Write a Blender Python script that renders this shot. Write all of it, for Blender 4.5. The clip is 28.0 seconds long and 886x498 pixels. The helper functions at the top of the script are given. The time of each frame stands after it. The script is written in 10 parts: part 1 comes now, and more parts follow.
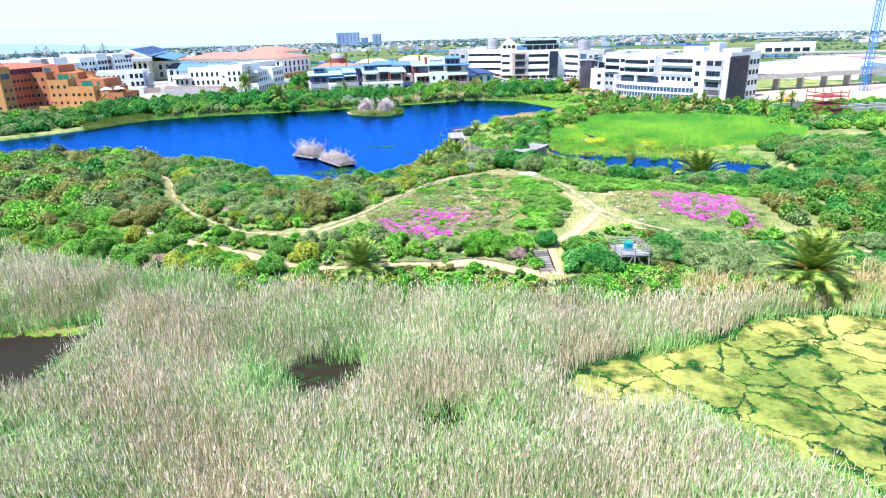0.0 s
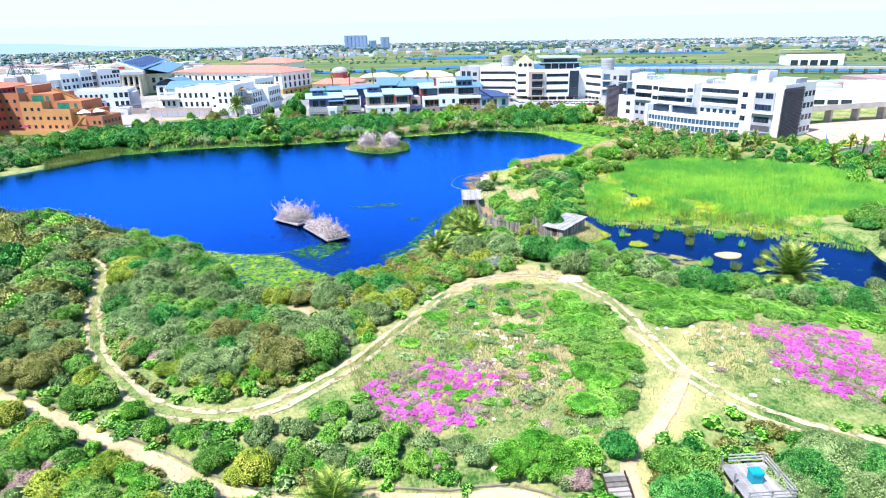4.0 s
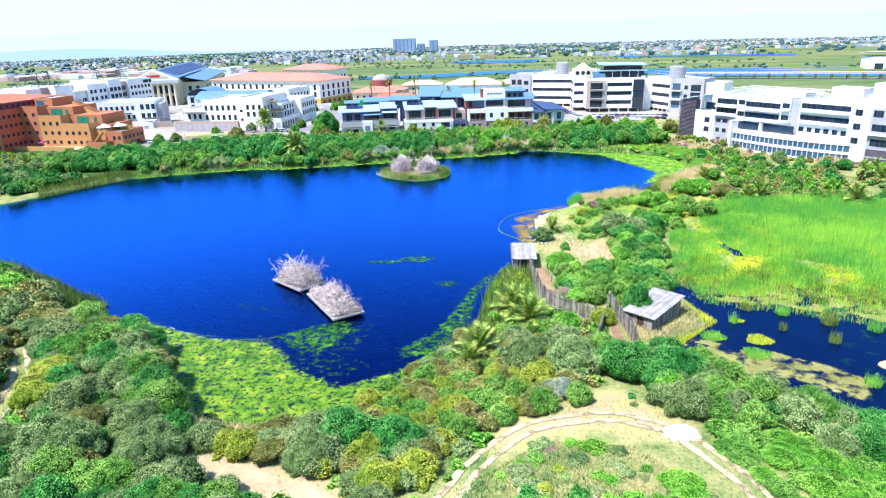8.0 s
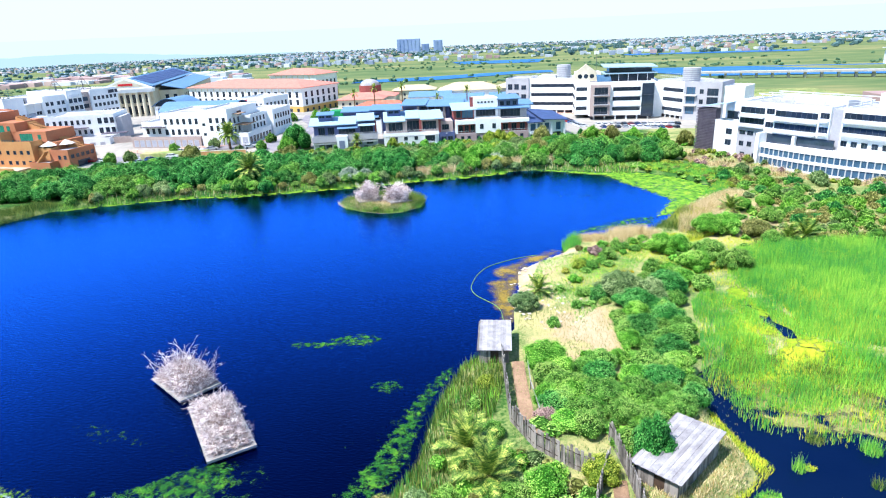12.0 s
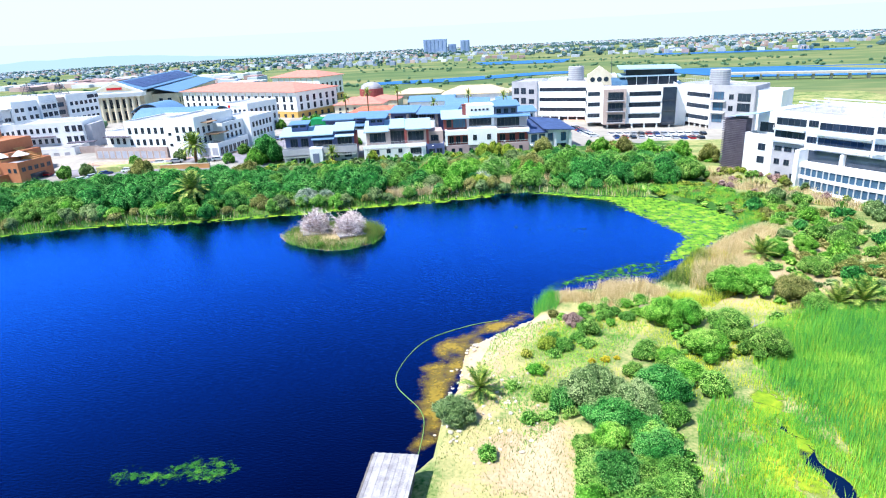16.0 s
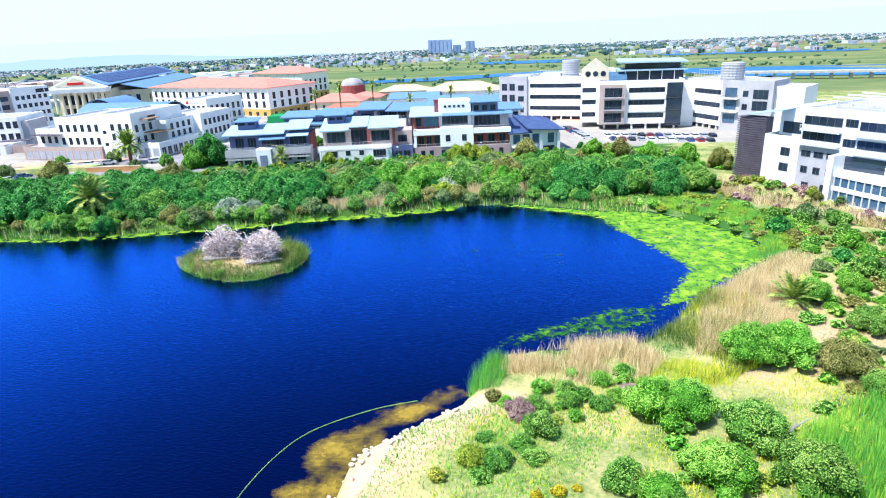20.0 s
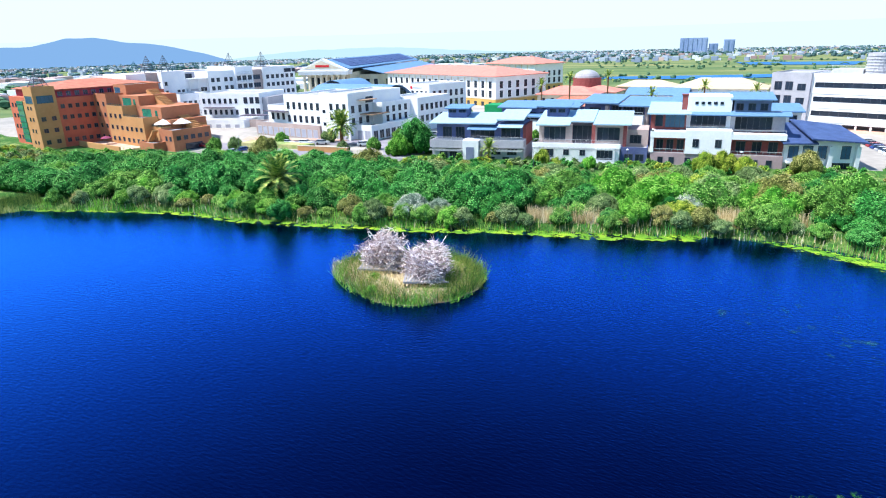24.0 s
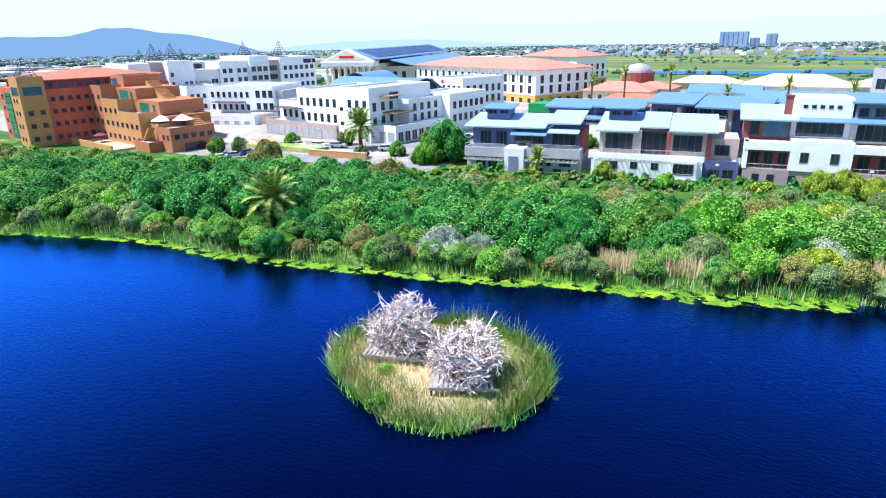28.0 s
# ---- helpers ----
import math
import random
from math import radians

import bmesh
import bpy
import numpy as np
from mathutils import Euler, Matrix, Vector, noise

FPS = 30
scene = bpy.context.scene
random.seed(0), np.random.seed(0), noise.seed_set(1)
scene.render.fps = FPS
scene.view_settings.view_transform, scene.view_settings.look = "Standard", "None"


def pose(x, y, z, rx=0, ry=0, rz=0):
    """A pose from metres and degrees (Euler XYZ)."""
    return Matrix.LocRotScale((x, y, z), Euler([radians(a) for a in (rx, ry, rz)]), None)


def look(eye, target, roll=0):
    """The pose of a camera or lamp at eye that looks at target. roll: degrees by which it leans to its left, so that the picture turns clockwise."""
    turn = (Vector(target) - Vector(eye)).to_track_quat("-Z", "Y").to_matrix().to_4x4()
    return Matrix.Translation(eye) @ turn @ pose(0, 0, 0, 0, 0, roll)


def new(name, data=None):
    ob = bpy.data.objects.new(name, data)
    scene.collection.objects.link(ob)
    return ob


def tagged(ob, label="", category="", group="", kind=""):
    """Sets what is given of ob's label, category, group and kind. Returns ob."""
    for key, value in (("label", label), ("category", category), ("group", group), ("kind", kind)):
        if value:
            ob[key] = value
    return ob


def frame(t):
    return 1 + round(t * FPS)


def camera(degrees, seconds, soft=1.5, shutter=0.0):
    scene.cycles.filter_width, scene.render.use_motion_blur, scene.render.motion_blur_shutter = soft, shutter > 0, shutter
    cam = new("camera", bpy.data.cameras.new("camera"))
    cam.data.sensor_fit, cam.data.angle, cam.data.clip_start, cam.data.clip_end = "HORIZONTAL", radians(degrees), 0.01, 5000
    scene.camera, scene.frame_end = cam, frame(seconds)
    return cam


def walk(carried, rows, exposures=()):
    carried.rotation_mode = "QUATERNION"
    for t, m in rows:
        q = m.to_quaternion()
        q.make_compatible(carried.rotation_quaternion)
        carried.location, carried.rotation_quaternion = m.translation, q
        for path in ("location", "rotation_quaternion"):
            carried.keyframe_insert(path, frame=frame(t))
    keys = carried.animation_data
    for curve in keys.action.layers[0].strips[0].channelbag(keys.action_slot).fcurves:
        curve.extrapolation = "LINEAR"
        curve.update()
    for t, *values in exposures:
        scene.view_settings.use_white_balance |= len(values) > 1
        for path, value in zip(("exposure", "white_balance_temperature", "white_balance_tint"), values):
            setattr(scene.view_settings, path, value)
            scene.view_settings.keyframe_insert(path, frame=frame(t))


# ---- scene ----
cam = camera(71.3, 28.0, soft=1.1)
METRES, EYE, TILT, LEAN, TURN = 211.65, 32.2, -0.5, 0.0, 0.0
ROWS = [
    (0.5, 0.0, 0.0, 0.0, -0.5, -19.32, 1.43),
    (1.0, -0.0001, 0.0195, 0.0052, -0.42, -19.32, 1.38),
    (1.5, -0.0003, 0.041, 0.011, -0.32, -19.27, 1.31),
    (2.0, -0.0006, 0.0605, 0.016, -0.21, -19.24, 1.26),
    (2.5, -0.0011, 0.0779, 0.0202, -0.09, -19.22, 1.21),
    (3.0, -0.0017, 0.0969, 0.0244, 0.0, -19.2, 1.16),
    (3.5, -0.0023, 0.1172, 0.0289, 0.1, -19.2, 1.13),
    (5.5, -0.0076, 0.1929, 0.036, 0.31, -19.19, 1.19),
    (6.0, -0.008, 0.2137, 0.0368, 0.29, -19.14, 1.28),
    (6.5, -0.0076, 0.2328, 0.0374, 0.23, -19.09, 1.35),
    (7.0, -0.0067, 0.2515, 0.0382, 0.84, -19.04, 1.41),
    (7.5, -0.0046, 0.2702, 0.0387, 3.31, -18.96, 1.47),
    (8.0, -0.0027, 0.2889, 0.0391, 4.5, -18.91, 1.54),
    (8.5, -0.0005, 0.3094, 0.0401, 4.96, -18.9, 1.62),
    (9.0, 0.0017, 0.3275, 0.0409, 5.13, -18.89, 1.67),
    (9.5, 0.0046, 0.3456, 0.0412, 5.22, -18.9, 1.79),
    (10.0, 0.0077, 0.3637, 0.0413, 5.28, -18.91, 1.91),
    (10.5, 0.0116, 0.3818, 0.0416, 5.33, -18.91, 2.01),
    (11.0, 0.0164, 0.4015, 0.0417, 5.25, -18.9, 2.14),
    (11.5, 0.0214, 0.4195, 0.0418, 5.17, -18.93, 2.25),
    (12.0, 0.0268, 0.4375, 0.0419, 5.1, -18.92, 2.34),
    (12.5, 0.0328, 0.455, 0.042, 5.31, -18.87, 2.38),
    (14.5, 0.0602, 0.5264, 0.0414, 7.97, -18.8, 2.64),
    (15.0, 0.0663, 0.5434, 0.0403, 7.94, -18.79, 2.66),
    (15.5, 0.0724, 0.5606, 0.039, 7.9, -18.79, 2.67),
    (16.0, 0.0788, 0.5793, 0.0372, 7.8, -18.78, 2.65),
    (16.5, 0.0844, 0.5962, 0.0356, 7.75, -18.76, 2.64),
    (17.0, 0.0901, 0.6132, 0.0334, 7.76, -18.73, 2.6),
    (17.5, 0.0953, 0.6302, 0.031, 7.77, -18.72, 2.61),
    (18.0, 0.1001, 0.6469, 0.0281, 7.81, -18.69, 2.59),
    (18.5, 0.1043, 0.6653, 0.0244, 7.82, -18.66, 2.56),
    (19.0, 0.1076, 0.6814, 0.0209, 7.93, -18.64, 2.48),
    (19.5, 0.1104, 0.698, 0.0175, 8.12, -18.62, 2.44),
    (20.0, 0.1117, 0.7141, 0.0141, 8.49, -18.6, 2.36),
    (20.5, 0.1126, 0.7302, 0.0105, 9.6, -18.56, 2.26),
    (21.0, 0.1119, 0.7477, 0.0062, 11.26, -18.5, 2.09),
    (21.5, 0.1103, 0.7627, 0.003, 13.55, -18.46, 1.97),
    (22.0, 0.1078, 0.7781, 0.0004, 17.99, -18.34, 1.86),
    (22.5, 0.1037, 0.7929, -0.0014, 23.24, -18.2, 1.61),
    (24.5, 0.0788, 0.854, -0.0078, 30.58, -18.18, 1.2),
    (25.0, 0.0708, 0.8685, -0.0088, 31.51, -18.2, 1.11),
    (25.5, 0.0618, 0.8829, -0.0101, 32.01, -18.21, 1.07),
    (26.0, 0.0511, 0.8986, -0.0111, 32.22, -18.22, 1.04),
    (26.5, 0.041, 0.912, -0.0117, 32.31, -18.22, 1.0),
    (27.0, 0.0315, 0.9246, -0.0118, 32.4, -18.22, 0.96),
    (27.5, 0.022, 0.9365, -0.0123, 32.43, -18.2, 0.9),
    (28.0, 0.0132, 0.9479, -0.0119, 32.49, -18.73, 0.87),
]
walk(cam, [(t, pose(0, 0, EYE, TILT, LEAN, TURN) @ pose(METRES * x, METRES * y, METRES * z, 90 + pitch, roll, yaw)) for t, x, y, z, yaw, pitch, roll in ROWS],
     exposures=[(0.0, 0.93, 6150, 11), (28.0, 0.88, 6150, 11)])

# ---- sky, sun, exposure ----
SUN_EL, SUN_AZ = radians(60), radians(232)      # azimuth clockwise from +y
world = bpy.data.worlds.new("sky")
scene.world = world
world.use_nodes = True
wn = world.node_tree
sky = wn.nodes.new("ShaderNodeTexSky")
sky.sky_type = "NISHITA"
sky.sun_disc = False
sky.sun_elevation, sky.sun_rotation = SUN_EL, SUN_AZ
sky.air_density, sky.dust_density, sky.ozone_density = 1.0, 0.1, 3.5
wn.nodes["Background"].inputs[1].default_value = 0.145
cool = wn.nodes.new("ShaderNodeMix")
cool.data_type, cool.blend_type = "RGBA", "MULTIPLY"
cool.inputs[0].default_value, cool.inputs[7].default_value = 1.0, (0.84, 0.97, 1.0, 1)
wn.links.new(sky.outputs[0], cool.inputs[6])
hazy = wn.nodes.new("ShaderNodeMix")
hazy.data_type, hazy.blend_type = "RGBA", "DARKEN"
hazy.inputs[0].default_value, hazy.inputs[7].default_value = 1.0, (3.5, 4.15, 4.45, 1)
wn.links.new(cool.outputs[2], hazy.inputs[6])
wn.links.new(hazy.outputs[2], wn.nodes["Background"].inputs[0])
sun = new("sun", bpy.data.lights.new("sun", "SUN"))
sun.data.energy, sun.data.angle, sun.data.color = 4.8, radians(0.6), (1.0, 0.96, 0.90)
to_sun = Vector((math.sin(SUN_AZ) * math.cos(SUN_EL), math.cos(SUN_AZ) * math.cos(SUN_EL), math.sin(SUN_EL)))
sun.matrix_world = look(to_sun * 100, (0, 0, 0))


# ---- materials ----
def col(r, g, b, k=0.8):
    """Linear colour from display values 0..255, dimmed by k."""
    return tuple(k * (v / 255 / 12.92 if v < 10 else ((v / 255 + 0.055) / 1.055) ** 2.4) for v in (r, g, b)) + (1.0,)


def mat(name, a, b, scale=1.0, rough=0.9, bump=0.0, spec=0.2, vary="", c=None, metal=0.0, fine=8.0, spread=0.5):
    """Two or three colours mixed by noise at two scales; vary: 'object' or 'island' adds a random shift per piece."""
    m = bpy.data.materials.new(name)
    m.use_nodes = True
    n, l = m.node_tree.nodes, m.node_tree.links
    p = n["Principled BSDF"]
    p.inputs["Roughness"].default_value = rough
    p.inputs["Metallic"].default_value = metal
    p.inputs["Specular IOR Level"].default_value = spec
    geo = n.new("ShaderNodeNewGeometry")
    big, small = n.new("ShaderNodeTexNoise"), n.new("ShaderNodeTexNoise")
    big.inputs["Scale"].default_value, small.inputs["Scale"].default_value = scale, scale * fine
    big.inputs["Detail"].default_value, small.inputs["Detail"].default_value = 3, 3
    for t in (big, small):
        l.new(geo.outputs["Position"], t.inputs["Vector"])
    mix = n.new("ShaderNodeMath")
    mix.operation = "MULTIPLY_ADD"
    l.new(small.outputs[0], mix.inputs[0])
    mix.inputs[1].default_value = 0.5
    l.new(big.outputs[0], mix.inputs[2])
    fac = mix.outputs[0]
    if vary:
        r = n.new("ShaderNodeMath")
        r.operation = "MULTIPLY_ADD"
        if vary == "object":
            info = n.new("ShaderNodeObjectInfo")
            l.new(info.outputs["Random"], r.inputs[0])
        else:
            l.new(geo.outputs["Random Per Island"], r.inputs[0])
        r.inputs[1].default_value = spread
        l.new(fac, r.inputs[2])
        s = n.new("ShaderNodeMath")
        s.operation = "SUBTRACT"
        l.new(r.outputs[0], s.inputs[0])
        s.inputs[1].default_value = spread / 2
        fac = s.outputs[0]
    ramp = n.new("ShaderNodeValToRGB")
    e = ramp.color_ramp.elements
    e[0].position, e[0].color = 0.50, a
    e[1].position, e[1].color = 1.0, b
    if c:
        k = e.new(0.76)
        k.color = c
    l.new(fac, ramp.inputs[0])
    l.new(ramp.outputs[0], p.inputs["Base Color"])
    if bump:
        bp_ = n.new("ShaderNodeBump")
        bp_.inputs["Strength"].default_value, bp_.inputs["Distance"].default_value = bump, 0.1
        l.new(small.outputs[0], bp_.inputs["Height"])
        l.new(bp_.outputs[0], p.inputs["Normal"])
    return m


def cut_out(m, scale, lo, hi, edge=0.02, stretch=(1, 1, 1), veins=0.0, vein_w=0.07, vein_d=0.35):
    """Gives a sheet material ragged gaps, where a noise lies below lo."""
    n, l = m.node_tree.nodes, m.node_tree.links
    geo = n.new("ShaderNodeNewGeometry")
    mp = n.new("ShaderNodeMapping")
    mp.inputs["Scale"].default_value = stretch
    l.new(geo.outputs["Position"], mp.inputs[0])
    t = n.new("ShaderNodeTexNoise")
    t.inputs["Scale"].default_value, t.inputs["Detail"].default_value = scale, 5
    t.inputs["Roughness"].default_value = 0.6
    l.new(mp.outputs[0], t.inputs["Vector"])
    src = t.outputs[0]
    if veins:
        v = n.new("ShaderNodeTexVoronoi")
        v.feature = "DISTANCE_TO_EDGE"
        v.inputs["Scale"].default_value = veins
        wob = n.new("ShaderNodeVectorMath")
        wob.operation = "MULTIPLY_ADD"
        l.new(t.outputs["Color"], wob.inputs[0])
        wob.inputs[1].default_value = (5.0, 5.0, 0)
        l.new(geo.outputs["Position"], wob.inputs[2])
        l.new(wob.outputs[0], v.inputs["Vector"])
        mr = n.new("ShaderNodeMapRange")
        mr.inputs[1].default_value, mr.inputs[2].default_value = 0.0, vein_w
        mr.inputs[3].default_value, mr.inputs[4].default_value = -vein_d, 0.0
        l.new(v.outputs["Distance"], mr.inputs[0])
        ad = n.new("ShaderNodeMath")
        l.new(src, ad.inputs[0])
        l.new(mr.outputs[0], ad.inputs[1])
        src = ad.outputs[0]
    att = n.new("ShaderNodeAttribute")
    att.attribute_name = "edge"
    sub = n.new("ShaderNodeMath")
    sub.operation = "MULTIPLY_ADD"
    l.new(att.outputs["Fac"], sub.inputs[0])
    sub.inputs[1].default_value = -0.45
    l.new(src, sub.inputs[2])
    mr2 = n.new("ShaderNodeMapRange")
    mr2.inputs[1].default_value, mr2.inputs[2].default_value = lo, lo + edge
    l.new(sub.outputs[0], mr2.inputs[0])
    mr2.inputs[4].default_value = hi
    l.new(mr2.outputs[0], n["Principled BSDF"].inputs["Alpha"])
    return m


MAT = {}
MAT["white"] = mat("white_render", col(234, 236, 242, 0.9), col(250, 250, 250, 0.9), 0.3, 0.85, spec=0.15)
MAT["cream"] = mat("cream_render", col(222, 208, 180), col(240, 232, 212), 0.3, 0.85, spec=0.15)
MAT["grey_wall"] = mat("grey_render", col(176, 176, 186), col(200, 198, 206), 0.3, 0.85)
MAT["taupe"] = mat("taupe_render", col(184, 164, 158), col(204, 186, 180), 0.3, 0.85)
MAT["dark_slats"] = mat("dark_slats", col(92, 86, 100), col(120, 112, 124), 0.6, 0.7)
MAT["orange"] = mat("ochre_render", col(202, 146, 96), col(216, 164, 112), 0.15, 0.9)
MAT["red_wall"] = mat("red_brick_wall", col(140, 74, 74), col(166, 96, 92), 1.2, 0.9)
MAT["yellow_wall"] = mat("yellow_render", col(214, 170, 92), col(228, 190, 116), 0.2, 0.9)
MAT["green_wall"] = mat("green_render", col(30, 140, 84), col(46, 160, 100), 0.2, 0.9)
MAT["blue_wall"] = mat("slate_blue_render", col(120, 130, 160), col(142, 150, 178), 0.3, 0.9)
MAT["pink_roof"] = mat("faded_tile_roof", col(206, 130, 116), col(220, 150, 134), 0.5, 0.9)
MAT["red_roof"] = mat("terracotta_roof", col(176, 104, 84), col(206, 136, 112), 0.5, 0.9)
MAT["blue_roof"] = mat("blue_grey_metal_roof", col(96, 134, 176), col(116, 154, 190), 1.5, 0.6, spec=0.3, fine=4)
MAT["pale_roof"] = mat("pale_metal_roof", col(158, 190, 212), col(178, 206, 222), 1.5, 0.6, spec=0.3)
MAT["slate_roof"] = mat("dark_slate_roof", col(58, 76, 120), col(84, 104, 150), 0.5, 0.6)
MAT["cream_roof"] = mat("cream_roof", col(206, 184, 150), col(224, 204, 172), 0.4, 0.9)
MAT["flat_roof"] = mat("flat_roof", col(160, 160, 168), col(196, 194, 196), 0.2, 0.9)
MAT["teal_metal"] = mat("teal_metal", col(24, 84, 92), col(40, 112, 116), 1.0, 0.5)
MAT["glass"] = mat("dark_glass", (0.012, 0.02, 0.035, 1), (0.03, 0.045, 0.07, 1), 0.4, 0.08, spec=0.5, vary="object")
MAT["frame"] = mat("window_frame", col(70, 74, 86), col(96, 98, 106), 1.0, 0.5)
MAT["frame_w"] = mat("pale_frame", col(200, 202, 208), col(222, 222, 224), 1.0, 0.6)
MAT["glass_sky"] = mat("blue_glass", (0.04, 0.09, 0.16, 1), (0.08, 0.16, 0.26, 1), 0.4, 0.05, spec=0.6)
MAT["slate_wall"] = mat("slate_blue_wall", col(86, 96, 142), col(108, 118, 164), 0.3, 0.85)
MAT["mauve_wall"] = mat("mauve_render", col(176, 152, 158), col(196, 172, 176), 0.3, 0.9)
MAT["orange_red"] = mat("burnt_orange_render", col(190, 120, 88), col(204, 136, 102), 0.15, 0.9)
MAT["red_orange"] = mat("rust_red_render", col(206, 104, 82), col(222, 124, 96), 0.12, 0.9)
MAT["plum_wall"] = mat("plum_render", col(170, 66, 84), col(184, 84, 98), 0.2, 0.9)
MAT["green_glass"] = mat("green_glass", (0.02, 0.16, 0.10, 1), (0.05, 0.26, 0.16, 1), 0.5, 0.08, spec=0.5)
MAT["blind"] = mat("blinded_window", col(172, 176, 196), col(196, 198, 212), 0.6, 0.4, spec=0.4)
MAT["asphalt"] = mat("asphalt", col(132, 128, 140), col(166, 160, 166), 0.25, 0.95)
MAT["brick_pave"] = mat("brick_paving", col(196, 150, 132), col(222, 184, 164), 0.6, 0.95)
MAT["concrete"] = mat("concrete", col(176, 172, 170), col(204, 200, 196), 0.4, 0.9, bump=0.2)
MAT["wood_grey"] = mat("weathered_wood", col(112, 106, 102), col(178, 170, 164), 0.9, 0.9, 0.3, vary="object", spread=0.6, fine=14)
MAT["wood_pale"] = mat("bleached_wood", col(146, 142, 146), col(194, 190, 190), 0.9, 0.9, 0.2, vary="object", spread=0.3)
MAT["wood_dark"] = mat("dark_timber", col(58, 46, 40), col(92, 74, 62), 0.9, 0.9, 0.2, vary="object")
MAT["wood_brown"] = mat("brown_boards", col(140, 112, 90), col(184, 152, 124), 0.9, 0.9, 0.2, vary="object", spread=0.6)
MAT["sticks"] = mat("bleached_sticks", col(146, 122, 118, 1), col(255, 244, 238, 1), 1.4, 0.9, vary="island", spread=0.95, c=col(224, 204, 198, 1))
MAT["sticks_dark"] = mat("grey_sticks", col(130, 112, 108), col(206, 190, 184), 1.4, 0.9, vary="island", spread=0.9)
MAT["bark"] = mat("bark", col(70, 56, 44), col(112, 94, 76), 1.2, 0.95, 0.4)
MAT["palm_trunk"] = mat("palm_trunk", col(96, 70, 48), col(140, 108, 78), 1.6, 0.95, 0.5)
MAT["dates"] = mat("orange_fruit_stalks", col(196, 120, 30), col(222, 156, 50), 2.0, 0.8)
MAT["frond"] = mat("palm_frond", col(60, 104, 34), col(206, 210, 104), 0.8, 0.6, spec=0.3, vary="island", spread=0.7, c=col(122, 158, 58))
MAT["rock"] = mat("pale_rock", col(160, 148, 130), col(224, 212, 194), 0.7, 0.95, 0.4, vary="island", spread=0.5)
MAT["path"] = mat("sandy_path", col(186, 160, 124), col(222, 198, 164), 0.35, 0.95, 0.3)
MAT["track"] = cut_out(mat("gravel_track", col(168, 152, 116), col(226, 206, 176), 0.9, 0.95, 0.3), 0.9, 0.27, 1.0, 0.2)
MAT["sand"] = mat("bare_sand", col(170, 148, 112), col(220, 204, 172), 0.3, 0.95, 0.4, c=col(196, 176, 138))
MAT["kerb"] = mat("timber_edging", col(124, 112, 96), col(168, 154, 136), 1.0, 0.9)
MAT["boom"] = mat("floating_boom", col(96, 140, 70), col(140, 170, 96), 1.0, 0.7)
MAT["turquoise"] = mat("turquoise_plastic", col(14, 150, 176), col(32, 172, 194), 1.0, 0.5, spec=0.4)
MAT["canvas"] = mat("white_canvas", col(236, 230, 224), col(248, 244, 240), 0.5, 0.9)
MAT["magenta_canvas"] = mat("plum_canvas", col(130, 60, 90), col(150, 76, 106), 0.5, 0.9)
MAT["tyre"] = mat("tyre", (0.02, 0.02, 0.02, 1), (0.04, 0.04, 0.04, 1), 2.0, 0.9)
MAT["crane_blue"] = mat("blue_crane_paint", col(20, 120, 214), col(50, 150, 232), 1.0, 0.5)
MAT["scaffold"] = mat("red_scaffold", col(140, 50, 60), col(176, 84, 84), 0.5, 0.8)
MAT["hoarding"] = mat("blue_hoarding", col(30, 116, 196), col(60, 146, 220), 0.5, 0.7)
MAT["earth"] = mat("bare_earth", col(196, 160, 138), col(230, 204, 184), 0.2, 0.95)
# concrete with distance haze put into its base colour
MAT["haze_block"] = mat("haze_tinted_concrete", col(140, 162, 206), col(164, 184, 220), 0.02, 0.95, spec=0.0)
MAT["digger"] = mat("yellow_machine_paint", col(226, 170, 20), col(240, 190, 40), 1.0, 0.5)
MAT["logo_red"] = mat("red_sign", col(214, 40, 50), col(226, 56, 62), 1.0, 0.6)
MAT["sign_dark"] = mat("dark_sign", col(50, 56, 70), col(66, 70, 84), 1.0, 0.6)
for key, rgb in (("white", (236, 238, 242)), ("silver", (176, 180, 188)), ("blue", (30, 60, 130)), ("red", (150, 30, 36)), ("black", (30, 32, 38))):
    MAT["car_" + key] = mat("car_paint_" + key, col(*rgb), col(*[min(255, v + 8) for v in rgb]), 0.5, 0.25, spec=0.6)
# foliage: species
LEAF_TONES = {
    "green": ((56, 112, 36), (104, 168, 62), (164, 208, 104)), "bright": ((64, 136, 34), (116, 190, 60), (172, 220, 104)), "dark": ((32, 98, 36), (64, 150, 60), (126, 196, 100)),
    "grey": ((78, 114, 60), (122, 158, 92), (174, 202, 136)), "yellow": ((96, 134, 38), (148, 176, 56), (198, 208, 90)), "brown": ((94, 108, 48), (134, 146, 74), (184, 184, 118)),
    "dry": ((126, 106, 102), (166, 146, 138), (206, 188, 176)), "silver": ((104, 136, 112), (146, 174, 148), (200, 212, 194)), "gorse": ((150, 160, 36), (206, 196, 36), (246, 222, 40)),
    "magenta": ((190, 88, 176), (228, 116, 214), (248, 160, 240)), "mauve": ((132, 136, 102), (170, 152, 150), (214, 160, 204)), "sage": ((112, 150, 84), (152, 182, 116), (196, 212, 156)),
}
LEAF, CORE = {}, {}


